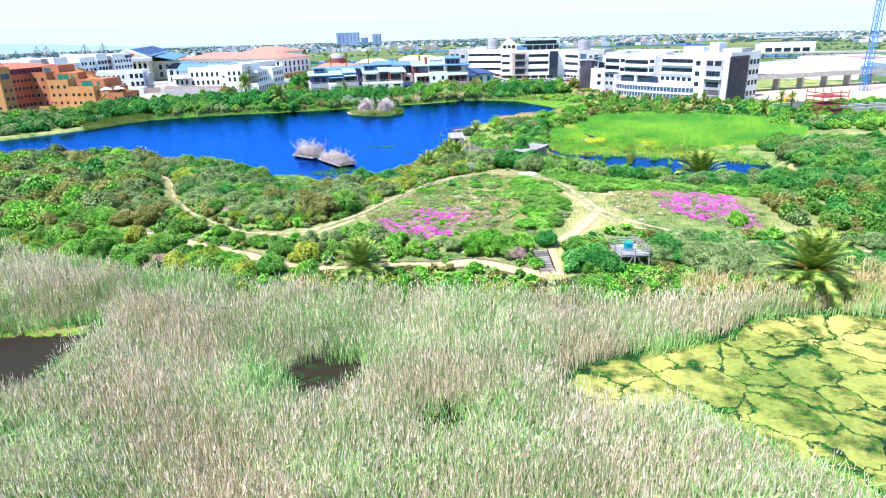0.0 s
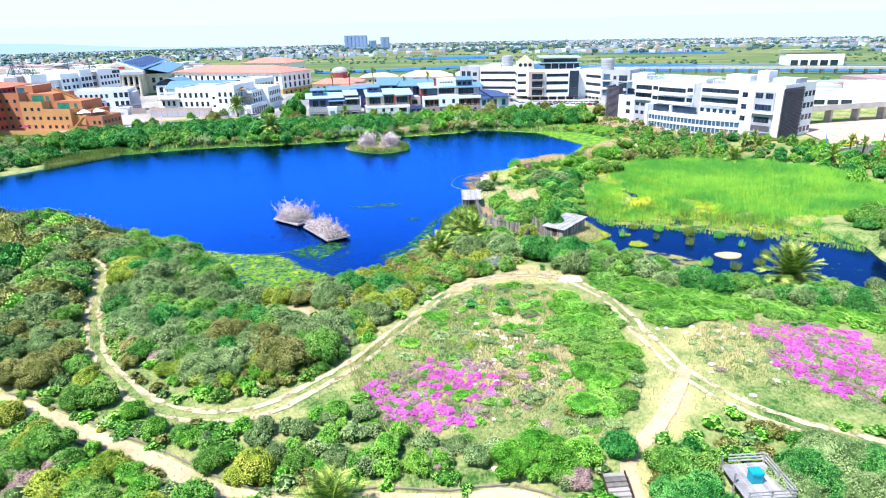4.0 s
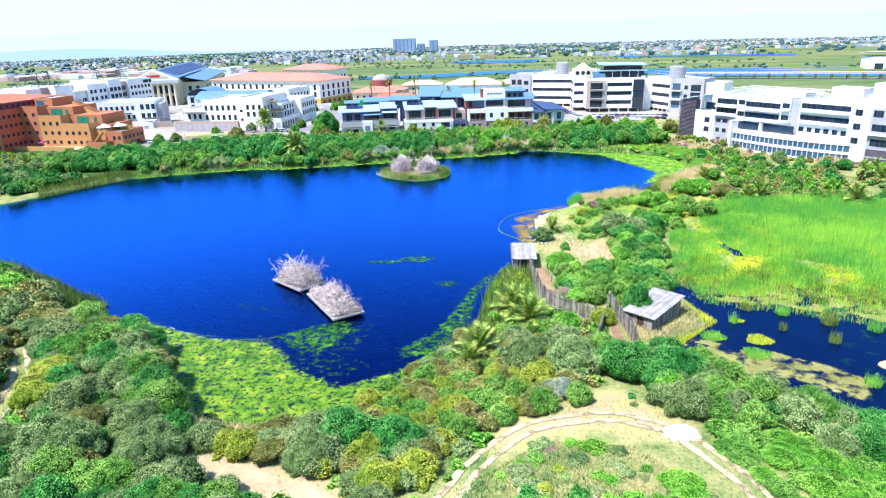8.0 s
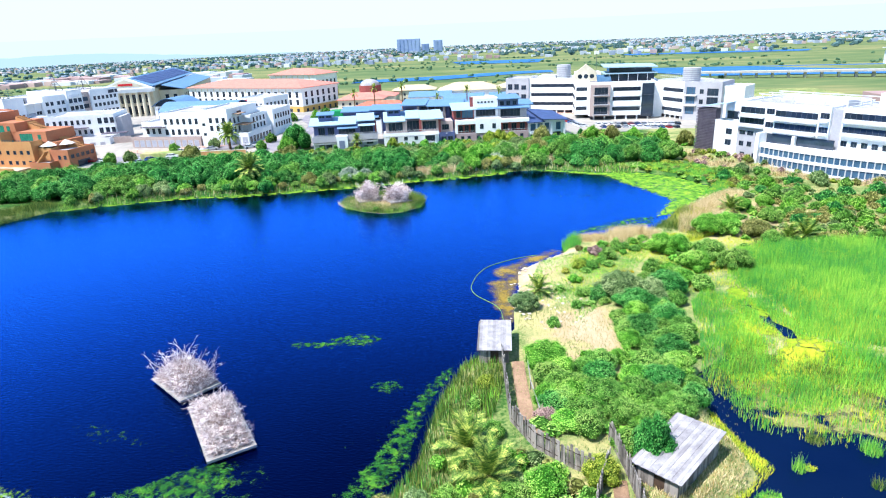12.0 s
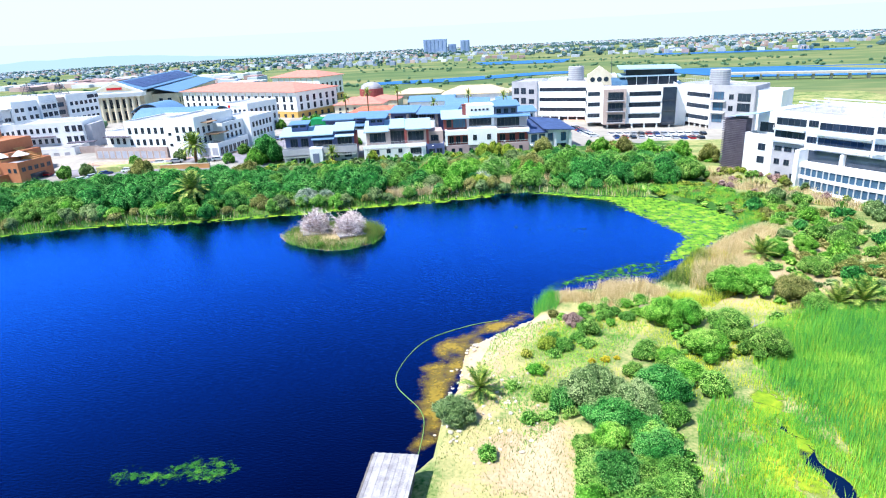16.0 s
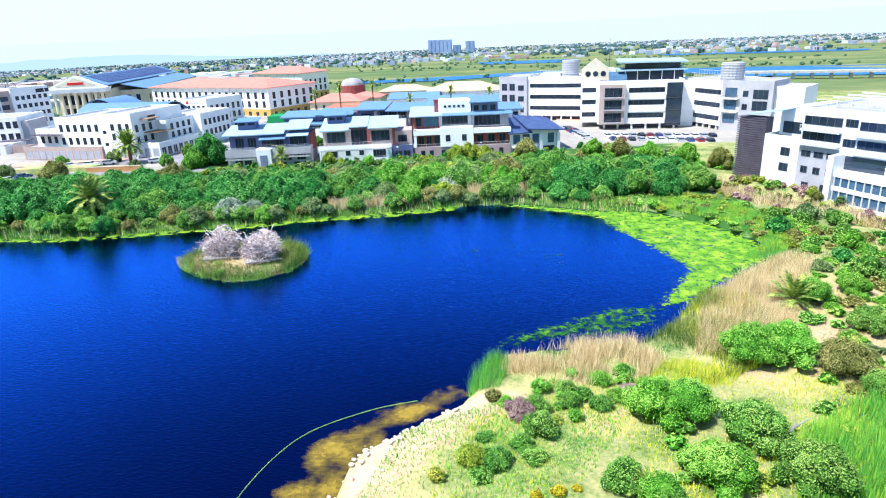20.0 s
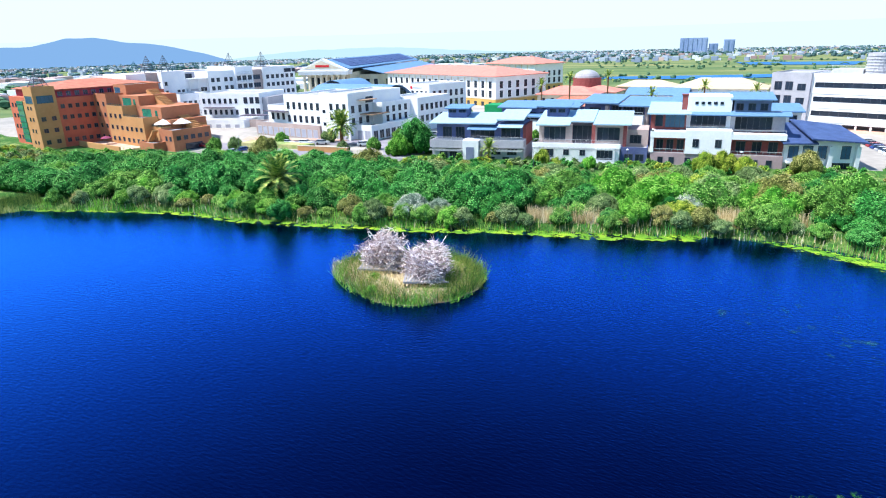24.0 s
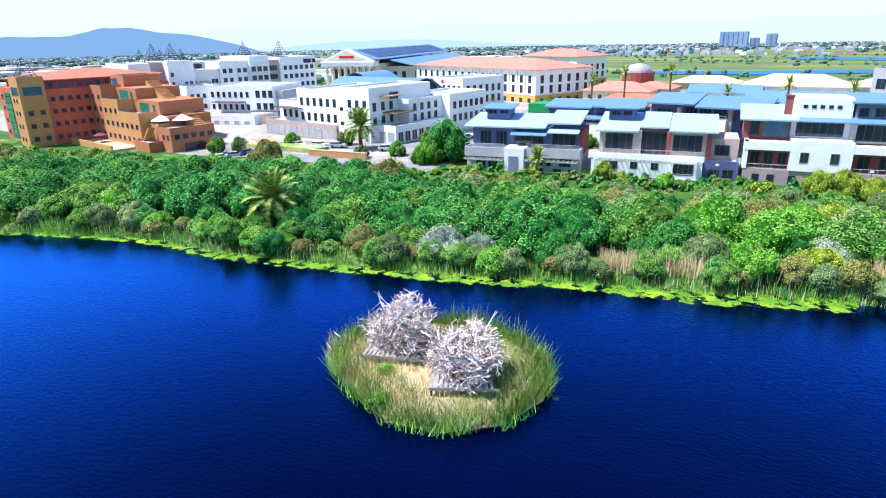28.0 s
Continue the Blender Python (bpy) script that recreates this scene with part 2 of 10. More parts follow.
def tinted(m, hue=0.014, value=0.34):
    """Shifts hue and lightness a little from one plant to the next."""
    n, l = m.node_tree.nodes, m.node_tree.links
    info, hs = n.new("ShaderNodeObjectInfo"), n.new("ShaderNodeHueSaturation")
    src = n["Principled BSDF"].inputs["Base Color"].links[0].from_socket
    for k, span_, sock in ((1.0, hue, "Hue"), (7.31, value, "Value")):
        a, b, c = (n.new("ShaderNodeMath") for _ in range(3))
        a.operation, b.operation, c.operation = "MULTIPLY", "FRACT", "MULTIPLY_ADD"
        l.new(info.outputs["Random"], a.inputs[0])
        a.inputs[1].default_value = k
        l.new(a.outputs[0], b.inputs[0])
        l.new(b.outputs[0], c.inputs[0])
        c.inputs[1].default_value, c.inputs[2].default_value = span_, (0.5 if sock == "Hue" else 1.0) - span_ / 2
        l.new(c.outputs[0], hs.inputs[sock])
    l.new(src, hs.inputs["Color"])
    l.new(hs.outputs[0], n["Principled BSDF"].inputs["Base Color"])
    return m


for sp, tones in LEAF_TONES.items():
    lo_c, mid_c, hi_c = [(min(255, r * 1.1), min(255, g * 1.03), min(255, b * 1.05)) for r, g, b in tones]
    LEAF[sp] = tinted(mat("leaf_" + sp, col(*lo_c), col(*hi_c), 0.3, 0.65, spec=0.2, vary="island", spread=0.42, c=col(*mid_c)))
    # core: leaf tones darkened, putting the shade between leaves into the colour
    CORE[sp] = tinted(mat("shaded_foliage_" + sp, col(*[v * 0.55 for v in lo_c]), col(*[v * 0.9 for v in mid_c]), 1.1, 0.9, 1.0, spec=0.05, c=col(*[v * 0.8 for v in lo_c]), fine=6.0))
BLADE = {
    "reed": mat("reed_mixed", col(122, 154, 96, 1), col(238, 206, 186, 1), 0.09, 0.8, spec=0.1, vary="island", spread=0.7, c=col(186, 188, 138, 1)),
    "reed_green": mat("reed_green", col(92, 154, 76, 1), col(196, 218, 146, 1), 0.2, 0.8, spec=0.1, vary="island", spread=0.75, c=col(142, 192, 110, 1)),
    "plume": mat("reed_plume", col(186, 164, 146, 1), col(244, 226, 212, 1), 0.2, 0.9, spec=0.05, vary="island", spread=0.7),
    "green": mat("sedge_green", col(76, 156, 74, 1), col(176, 218, 84, 1), 0.06, 0.7, spec=0.2, vary="island", spread=0.45, c=col(116, 188, 62, 1)),
    "yellowgreen": mat("sedge_yellow", col(160, 196, 44, 0.9), col(236, 226, 76, 0.9), 0.12, 0.7, spec=0.2, vary="island", spread=0.6),
    "rush": mat("rush_olive", col(60, 98, 36, 0.85), col(156, 164, 80, 0.85), 0.25, 0.8, spec=0.2, vary="island", spread=0.8, c=col(98, 132, 52, 1)),
    "straw": mat("straw", col(176, 152, 100, 1), col(238, 220, 178, 1), 0.25, 0.9, spec=0.1, vary="island", spread=0.8, c=col(212, 190, 142, 1)),
    "grass": mat("meadow_grass", col(112, 144, 76), col(210, 196, 144), 0.14, 0.9, spec=0.1, vary="island", spread=0.7, c=col(158, 172, 106)),
}


# ---- geometry helpers ----
class Build:
    """Collects boxes, prisms and sticks into one mesh."""

    def __init__(self):
        self.v, self.f, self.m = [], [], []

    def add(self, verts, faces, k=0):
        o = len(self.v)
        self.v += [tuple(p) for p in verts]
        self.f += [tuple(o + i for i in f) for f in faces]
        self.m += [k] * len(faces)
        return self

    def box(self, x0, x1, y0, y1, z0, z1, k=0):
        return self.add([(x, y, z) for z in (z0, z1) for x, y in ((x0, y0), (x1, y0), (x1, y1), (x0, y1))],
                        [(3, 2, 1, 0), (4, 5, 6, 7), (0, 1, 5, 4), (1, 2, 6, 5), (2, 3, 7, 6), (3, 0, 4, 7)], k)

    def prism(self, poly, z0, z1, k=0):
        n = len(poly)
        return self.add([(x, y, z0) for x, y in poly] + [(x, y, z1) for x, y in poly],
                        [tuple(range(n, 2 * n)), tuple(reversed(range(n)))] + [(i, (i + 1) % n, n + (i + 1) % n, n + i) for i in range(n)], k)

    def slab(self, pts, thick, k=0):
        """A sloping slab: top corners pts, thickness straight down."""
        n = len(pts)
        return self.add([(x, y, z - thick) for x, y, z in pts] + list(pts),
                        [tuple(range(n, 2 * n)), tuple(reversed(range(n)))] + [(i, (i + 1) % n, n + (i + 1) % n, n + i) for i in range(n)], k)

    def stick(self, a, b, r0, r1=None, sides=4, k=0):
        a, b = Vector(a), Vector(b)
        r1 = r0 if r1 is None else r1
        d = (b - a).normalized()
        u = d.orthogonal().normalized()
        w = d.cross(u)
        ring = [(math.cos(2 * math.pi * i / sides), math.sin(2 * math.pi * i / sides)) for i in range(sides)]
        vs = [a + (u * c + w * s) * r0 for c, s in ring] + [b + (u * c + w * s) * r1 for c, s in ring]
        return self.add(vs, [(i, (i + 1) % sides, sides + (i + 1) % sides, sides + i) for i in range(sides)] + [tuple(range(sides, 2 * sides)), tuple(reversed(range(sides)))], k)

    def hip(self, x0, x1, y0, y1, z0, z1, over=0.6, k=0):
        """A hipped roof over a rectangle."""
        x0, x1, y0, y1 = x0 - over, x1 + over, y0 - over, y1 + over
        w, d = x1 - x0, y1 - y0
        if w > d:
            a, b = (x0 + d / 2, (y0 + y1) / 2, z1), (x1 - d / 2, (y0 + y1) / 2, z1)
            fs = [(0, 1, 5, 4), (2, 3, 4, 5), (1, 2, 5), (3, 0, 4)]
        else:
            a, b = ((x0 + x1) / 2, y0 + w / 2, z1), ((x0 + x1) / 2, y1 - w / 2, z1)
            fs = [(0, 1, 4), (1, 2, 5, 4), (2, 3, 5), (3, 0, 4, 5)]
        vs = [(x0, y0, z0), (x1, y0, z0), (x1, y1, z0), (x0, y1, z0), a, b]
        self.add(vs, fs, k)
        return self.box(x0, x1, y0, y1, z0 - 0.25, z0 - 0.004, k)

    def gable(self, x0, x1, y0, y1, z0, z1, over=0.5, k=0):
        """A gabled roof with its ridge along x."""
        x0, x1, y0, y1 = x0 - over, x1 + over, y0 - over, y1 + over
        ym = (y0 + y1) / 2
        self.slab([(x0, y0, z0), (x1, y0, z0), (x1, ym, z1), (x0, ym, z1)], 0.2, k)
        return self.slab([(x0, ym, z1), (x1, ym, z1), (x1, y1, z0), (x0, y1, z0)], 0.2, k)

    def vault(self, x0, x1, y0, y1, z0, rise, n=10, k=0):
        """A barrel roof with its axis along y, one curved shell."""
        arc = [(x0 + (x1 - x0) * i / n, z0 + rise * math.sin(math.pi * i / n)) for i in range(n + 1)]
        m = n + 1
        vs = [(x, y, z - d) for y in (y0, y1) for d in (0, 0.18) for x, z in arc]
        fs = []
        for i in range(n):
            fs += [(i, i + 1, 2 * m + i + 1, 2 * m + i), (m + i + 1, m + i, 3 * m + i, 3 * m + i + 1), (i + 1, i, m + i, m + i + 1), (2 * m + i, 2 * m + i + 1, 3 * m + i + 1, 3 * m + i)]
        fs += [(0, 2 * m, 3 * m, m), (n, m + n, 3 * m + n, 2 * m + n)]
        return self.add(vs, fs, k)

    def mesh(self, name, *mats):
        me = bpy.data.meshes.new(name)
        me.from_pydata(self.v, [], self.f)
        for m in mats:
            me.materials.append(m)
        if len(mats) > 1:
            me.polygons.foreach_set("material_index", self.m)
        me.update()
        return me


def soup(name, verts, faces_n, material):
    """A mesh of loose triangles or quads from a flat vertex array."""
    n = len(verts) // faces_n
    me = bpy.data.meshes.new(name)
    me.vertices.add(len(verts))
    me.vertices.foreach_set("co", np.ascontiguousarray(verts, dtype=np.float32).ravel())
    me.loops.add(n * faces_n)
    me.loops.foreach_set("vertex_index", np.arange(n * faces_n, dtype=np.int32))
    me.polygons.add(n)
    me.polygons.foreach_set("loop_start", np.arange(0, n * faces_n, faces_n, dtype=np.int32))
    me.materials.append(material)
    me.update(calc_edges=True)
    return me


def thing(name, label, category, x=0, y=0, z=0, rz=0, group="", kind="", data=None):
    ob = new(name, data)
    ob.matrix_basis = pose(x, y, z, 0, 0, rz)
    return tagged(ob, label, category, group, kind)


def part(name, shape, material, parent, label="", at=None):
    """Links a Build or a mesh as one part of a thing."""
    mats = material if isinstance(material, (list, tuple)) else [material]
    me = shape.mesh(name, *mats) if isinstance(shape, Build) else shape
    ob = new(name, me)
    ob.parent = parent
    if at is not None:
        ob.matrix_basis = at
    return tagged(ob, label) if label else ob


def inside(px, py, poly):
    """Which of the points lie in the polygon (numpy)."""
    px, py = np.asarray(px, float), np.asarray(py, float)
    res = np.zeros(px.shape, bool)
    n = len(poly)
    for i in range(n):
        (x0, y0), (x1, y1) = poly[i], poly[(i + 1) % n]
        if y0 == y1:
            continue
        hit = ((y0 > py) != (y1 > py)) & (px < (x1 - x0) * (py - y0) / (y1 - y0) + x0)
        res ^= hit
    return res


def edge_dist(px, py, line, closed=True):
    """Distance of the points from a polyline (numpy)."""
    px, py = np.asarray(px, float), np.asarray(py, float)
    best = np.full(px.shape, 1e9)
    n = len(line)
    for i in range(n if closed else n - 1):
        (x0, y0), (x1, y1) = line[i], line[(i + 1) % n]
        dx, dy = x1 - x0, y1 - y0
        t = np.clip(((px - x0) * dx + (py - y0) * dy) / (dx * dx + dy * dy + 1e-9), 0, 1)
        best = np.minimum(best, np.hypot(px - x0 - t * dx, py - y0 - t * dy))
    return best


def smooth(line, step=1.5, closed=False):
    """Points along a Catmull-Rom curve through the line."""
    out, n = [], len(line)
    for i in range(n if closed else n - 1):
        g = (lambda j: line[j % n]) if closed else (lambda j: line[min(max(j, 0), n - 1)])
        p0, p1, p2, p3 = (Vector(g(i + j)) for j in (-1, 0, 1, 2))
        k = max(1, int((p2 - p1).length / step))
        for s in range(k):
            t = s / k
            out.append(tuple(0.5 * (2 * p1 + (p2 - p0) * t + (2 * p0 - 5 * p1 + 4 * p2 - p3) * t * t + (3 * p1 - p0 - 3 * p2 + p3) * t ** 3)))
    if not closed:
        out.append(tuple(line[-1]))
    return out


# ---- the plan ----
LAKE = [(-190, 160), (-150, 166), (-110, 168), (-90, 162), (-64, 147), (-46, 136), (-37, 122), (-31, 116), (-20, 114), (-13, 123), (-8, 133), (-4, 142),
        (-3, 152), (-1, 160), (2, 166), (6, 172), (6, 178), (7, 184), (7, 194), (11, 198), (16, 203), (17, 210), (22, 214), (35, 217), (39, 222), (43, 229),
        (49, 235), (56, 243), (58, 252), (53, 262), (44, 270), (34, 271), (20, 276), (6, 274), (-7, 269), (-20, 265), (-37, 259), (-50, 255), (-67, 251),
        (-82, 250), (-95, 245), (-110, 238), (-118, 228), (-128, 210), (-145, 192), (-190, 182)]
POND = [(29, 160), (28, 150), (30, 141), (24, 137), (22, 131), (27, 125), (34, 122), (41, 116), (50, 112), (62, 110), (72, 118), (74, 134), (70, 146), (62, 152), (52, 157), (44, 163), (36, 166)]
POOLS = [[(-58, 50), (-52, 58), (-45, 60), (-39.5, 61.6), (-36, 57), (-36.8, 48.8), (-38, 45), (-50, 43)], [(-16.2, 48), (-12.8, 50.8), (-7.7, 51), (-6.5, 47.6), (-8.8, 44), (-13.7, 42.3)], [(-3, 40), (0, 41.5), (3, 40), (1.5, 37), (-2, 37)],
         [(9, 45), (14, 48.4), (21, 51.2), (29.6, 53.8), (34.4, 57.6), (45, 58.6), (60, 50), (60, 20), (30, 24), (24, 33), (20, 40), (12, 40)]]
DITCH = [(60, 284), (66, 276), (78, 262), (92, 250), (96, 252), (82, 266), (72, 279), (64, 288)]
PATH_A = [(-75, 88), (-60, 86), (-47, 83), (-42, 81), (-34, 77), (-27, 74), (-20, 70.5), (-13, 69), (-7, 69.5), (-1, 69), (4, 69.5), (9, 67.5), (13, 66)]
PATH_B = [(-62, 128), (-56, 120), (-51, 109), (-47, 101), (-40, 90), (-32, 82.5), (-26, 80), (-20, 80.5), (-16, 83.5), (-11, 89), (-6, 98), (-2, 106), (2, 111), (6, 112.5), (11, 113), (16, 110.5), (20, 103),
          (21.5, 94), (23, 87), (26, 81.5), (32, 77), (40, 74), (52, 72), (66, 70)]
PATH_C = [(24, 86), (21, 81), (18, 77), (14.5, 73), (14, 66)]
PATH_D = [(11, 113), (11.6, 116), (12, 119.5)]
PATH_E = [(-28, 106), (-20, 104), (-14, 101)]


def ground_z(x, y):
    """Height of the ground (numpy)."""
    x, y = np.asarray(x, float), np.asarray(y, float)
    d = np.hypot(x, y)
    z = 0.9 + 0 * x
    for cx, cy, r, h in ((3, 90, 24, 3.4), (-38, 88, 24, 3.0), (36, 88, 20, 2.6), (-70, 112, 26, 2.5), (14, 112, 18, 2.2), (14, 150, 14, 0.8), (25, 190, 14, 0.6), (80, 108, 30, 2.0)):
        z = z + h * np.exp(-((x - cx) ** 2 + (y - cy) ** 2) / r ** 2)
    low = 1 / (1 + np.exp((y - 58) / 2.5))
    z = z * (1 - low) + 0.25 * low
    z = z + np.clip((y - 262) / 40, 0, 1) * 0.4
    court = 1 / (1 + np.exp(np.clip((x + 124) / 4, -30, 30))) / (1 + np.exp(np.clip((272 - y) / 5, -30, 30))) / (1 + np.exp(np.clip((y - 325) / 3, -30, 30)))
    z = z - 2.9 * court
    z = np.where(d > 400, 0.5 - 0.0147 * (d - 400), z) * 1.0
    for poly in [LAKE, POND, DITCH] + POOLS:
        if len(x.shape) and not (np.any((x > -200) & (x < 120) & (y > 0) & (y < 300))):
            continue
        s = np.where(inside(x, y, poly), -1, 1) * edge_dist(x, y, poly)
        k = np.clip((s + 0.6) / (3.2 if poly is not POND else 2.2), 0, 1)
        k = k * k * (3 - 2 * k)
        z = np.where(s < 20, -1.2 + (z + 1.2) * k, z)
    return z


def gz(x, y):
    return float(ground_z(np.array([x]), np.array([y]))[0])


rng = np.random.default_rng(7)


# ---- ground, water, paths ----
def water_mat(name, deep, shallow, rough, wave, spec=0.5, scale=0.9, tint=(1, 1, 1, 1)):
    m = bpy.data.materials.new(name)
    m.use_nodes = True
    n, l = m.node_tree.nodes, m.node_tree.links
    n.remove(n["Principled BSDF"])
    geo = n.new("ShaderNodeNewGeometry")
    mp = n.new("ShaderNodeMapping")
    mp.inputs["Rotation"].default_value = (0, 0, radians(35))
    mp.inputs["Scale"].default_value = (1.0, 2.6, 1.0)
    l.new(geo.outputs["Position"], mp.inputs[0])
    t1, t2, t3 = (n.new("ShaderNodeTexNoise") for _ in range(3))
    t1.inputs["Scale"].default_value, t1.inputs["Detail"].default_value = scale, 4
    t2.inputs["Scale"].default_value = 0.02
    t3.inputs["Scale"].default_value = 0.12
    l.new(mp.outputs[0], t1.inputs["Vector"])
    l.new(geo.outputs["Position"], t2.inputs["Vector"])
    l.new(geo.outputs["Position"], t3.inputs["Vector"])
    ad = n.new("ShaderNodeMath")
    ad.operation = "MULTIPLY_ADD"
    l.new(t3.outputs[0], ad.inputs[0])
    ad.inputs[1].default_value = 0.3
    l.new(t2.outputs[0], ad.inputs[2])
    ramp = n.new("ShaderNodeValToRGB")
    ramp.color_ramp.elements[0].position, ramp.color_ramp.elements[0].color = 0.45, deep
    ramp.color_ramp.elements[1].position, ramp.color_ramp.elements[1].color = 0.85, shallow
    l.new(ad.outputs[0], ramp.inputs[0])
    b = n.new("ShaderNodeBump")
    b.inputs["Strength"].default_value, b.inputs["Distance"].default_value = wave, 0.12
    l.new(t1.outputs[0], b.inputs["Height"])
    body, gloss, fres, both = (n.new("ShaderNode" + k) for k in ("BsdfDiffuse", "BsdfGlossy", "LayerWeight", "MixShader"))
    l.new(ramp.outputs[0], body.inputs["Color"])
    gloss.inputs["Color"].default_value, gloss.inputs["Roughness"].default_value = tint, rough
    fres.inputs["Blend"].default_value = 0.5
    for q in (body, gloss, fres):
        l.new(b.outputs[0], q.inputs["Normal"])
    steep = n.new("ShaderNodeMath")
    steep.operation = "POWER"
    l.new(fres.outputs["Facing"], steep.inputs[0])
    steep.inputs[1].default_value = 5.2
    amount = n.new("ShaderNodeMath")
    l.new(steep.outputs[0], amount.inputs[0])
    amount.operation, amount.inputs[1].default_value, amount.use_clamp = "MULTIPLY", spec, True
    l.new(amount.outputs[0], both.inputs[0])
    l.new(body.outputs[0], both.inputs[1])
    l.new(gloss.outputs[0], both.inputs[2])
    l.new(both.outputs[0], n["Material Output"].inputs["Surface"])
    return m


MAT["lake"] = water_mat("lake_water", (0.00016, 0.0006, 0.0085, 1), (0.0003, 0.0018, 0.020, 1), 0.05, 0.3, 5.0, 1.6, tint=(0.05, 0.24, 1.0, 1))
MAT["pond"] = water_mat("pond_water", (0.001, 0.006, 0.03, 1), (0.003, 0.012, 0.045, 1), 0.08, 0.2, 1.6, tint=(0.08, 0.3, 0.95, 1))
MAT["pool_green"] = water_mat("green_pool_water", (0.012, 0.03, 0.016, 1), (0.02, 0.045, 0.02, 1), 0.05, 0.05, 0.9, tint=(0.25, 0.5, 0.5, 1))
MAT["pool"] = water_mat("peaty_water", (0.030, 0.016, 0.020, 1), (0.030, 0.040, 0.014, 1), 0.05, 0.05, 0.9, tint=(0.25, 0.2, 0.3, 1))


def ground_mat():
    m = bpy.data.materials.new("meadow_ground")
    m.use_nodes = True
    n, l = m.node_tree.nodes, m.node_tree.links
    p = n["Principled BSDF"]
    p.inputs["Roughness"].default_value, p.inputs["Specular IOR Level"].default_value = 0.95, 0.1
    geo = n.new("ShaderNodeNewGeometry")
    att = n.new("ShaderNodeAttribute")
    att.attribute_name = "cover"
    acc = att.outputs["Fac"]
    for sc, amp in ((0.09, 0.9), (0.4, 0.9), (3.0, 0.7)):
        t = n.new("ShaderNodeTexNoise")
        t.inputs["Scale"].default_value, t.inputs["Detail"].default_value = sc, 4
        l.new(geo.outputs["Position"], t.inputs["Vector"])
        a = n.new("ShaderNodeMath")
        a.operation = "MULTIPLY_ADD"
        l.new(t.outputs[0], a.inputs[0])
        a.inputs[1].default_value = amp
        l.new(acc, a.inputs[2])
        s = n.new("ShaderNodeMath")
        s.operation = "SUBTRACT"
        l.new(a.outputs[0], s.inputs[0])
        s.inputs[1].default_value = amp / 2
        acc = s.outputs[0]
    ramp = n.new("ShaderNodeValToRGB")
    e = ramp.color_ramp.elements
    e[0].position, e[0].color = 0.0, col(212, 188, 154)
    e[1].position, e[1].color = 1.0, col(60, 104, 44)
    for pos, c in ((0.25, col(196, 170, 134)), (0.42, col(192, 182, 124)), (0.6, col(170, 168, 112)), (0.8, col(130, 148, 86))):
        k = e.new(pos)
        k.color = c
    l.new(acc, ramp.inputs[0])
    l.new(ramp.outputs[0], p.inputs["Base Color"])
    b = n.new("ShaderNodeBump")
    b.inputs["Strength"].default_value, b.inputs["Distance"].default_value = 0.6, 0.15
    l.new(acc, b.inputs["Height"])
    l.new(b.outputs[0], p.inputs["Normal"])
    return m


def stretched(name, colours, scale, stretch):
    m = mat(name, colours[0], colours[2], 1.0, 0.95, spec=0.05, c=colours[1])
    n, l = m.node_tree.nodes, m.node_tree.links
    mp = n.new("ShaderNodeMapping")
    mp.inputs["Scale"].default_value = stretch
    geo = [q for q in n if q.bl_idname == "ShaderNodeNewGeometry"][0]
    l.new(geo.outputs["Position"], mp.inputs[0])
    for t in [q for q in n if q.bl_idname == "ShaderNodeTexNoise"]:
        l.new(mp.outputs[0], t.inputs["Vector"])
    return m


MAT["plain"] = stretched("far_plain", (col(82, 110, 72), col(114, 130, 84), col(158, 150, 104)), 1, (0.004, 0.012, 0.01))
MAT["city_floor"] = mat("pale_paving", col(150, 146, 140), col(190, 182, 172), 0.05, 0.95)
MAT["ground"] = ground_mat()


def axis(lo, a, b, hi, step):
    mid = list(np.arange(a, b + 0.1, step))
    out, s, v = [], step, a
    while v > lo:
        s *= 1.22
        v -= s
        out.append(max(v, lo))
    up, s, v = [], step, mid[-1]
    while v < hi:
        s *= 1.22
        v += s
        up.append(min(v, hi))
    return np.array(out[::-1] + mid + up)


SANDY = [[(7, 196), (6, 180), (7, 173), (13, 170), (14, 182), (17, 196), (24, 198), (27.6, 205), (33, 206.5), (30, 208), (20, 205)], [(14, 168), (20, 166), (22, 176), (16, 180)],
         [(9, 150), (20, 150), (24, 166), (16, 178), (8, 172)],
         [(36, 205), (58, 206), (70, 226), (64, 240), (50, 228)],
         [(26, 96), (38, 98), (36, 86), (27, 84)], [(-2, 84), (14, 80), (18, 96), (6, 102)], [(70, 96), (86, 92), (88, 104), (74, 106)],
         [(-34, 102), (-16, 100), (-14, 106), (-32, 110)], [(-70, 96), (-52, 92), (-50, 102), (-68, 106)], [(-92, 150), (-76, 138), (-70, 146), (-88, 158)]]
gx, gy = axis(-4900, -210, 150, 4900, 2.0), axis(-900, -10, 330, 4900, 2.0)
GX, GY = np.meshgrid(gx, gy)
flat_x, flat_y = GX.ravel(), GY.ravel()
GZ = ground_z(flat_x, flat_y)
nx, ny = len(gx), len(gy)
me = bpy.data.meshes.new("ground")
idx = np.arange(nx * ny).reshape(ny, nx)
quads = np.stack([idx[:-1, :-1], idx[:-1, 1:], idx[1:, 1:], idx[1:, :-1]], -1).reshape(-1, 4)
me.from_pydata(np.stack([flat_x, flat_y, GZ], -1).tolist(), [], quads.tolist())
cover = np.full(nx * ny, 0.72)
for poly in SANDY:
    d = edge_dist(flat_x, flat_y, poly)
    s = np.where(inside(flat_x, flat_y, poly), d, -d)
    cover = cover - 0.36 * np.clip((s + 1.5) / 4, 0, 1)
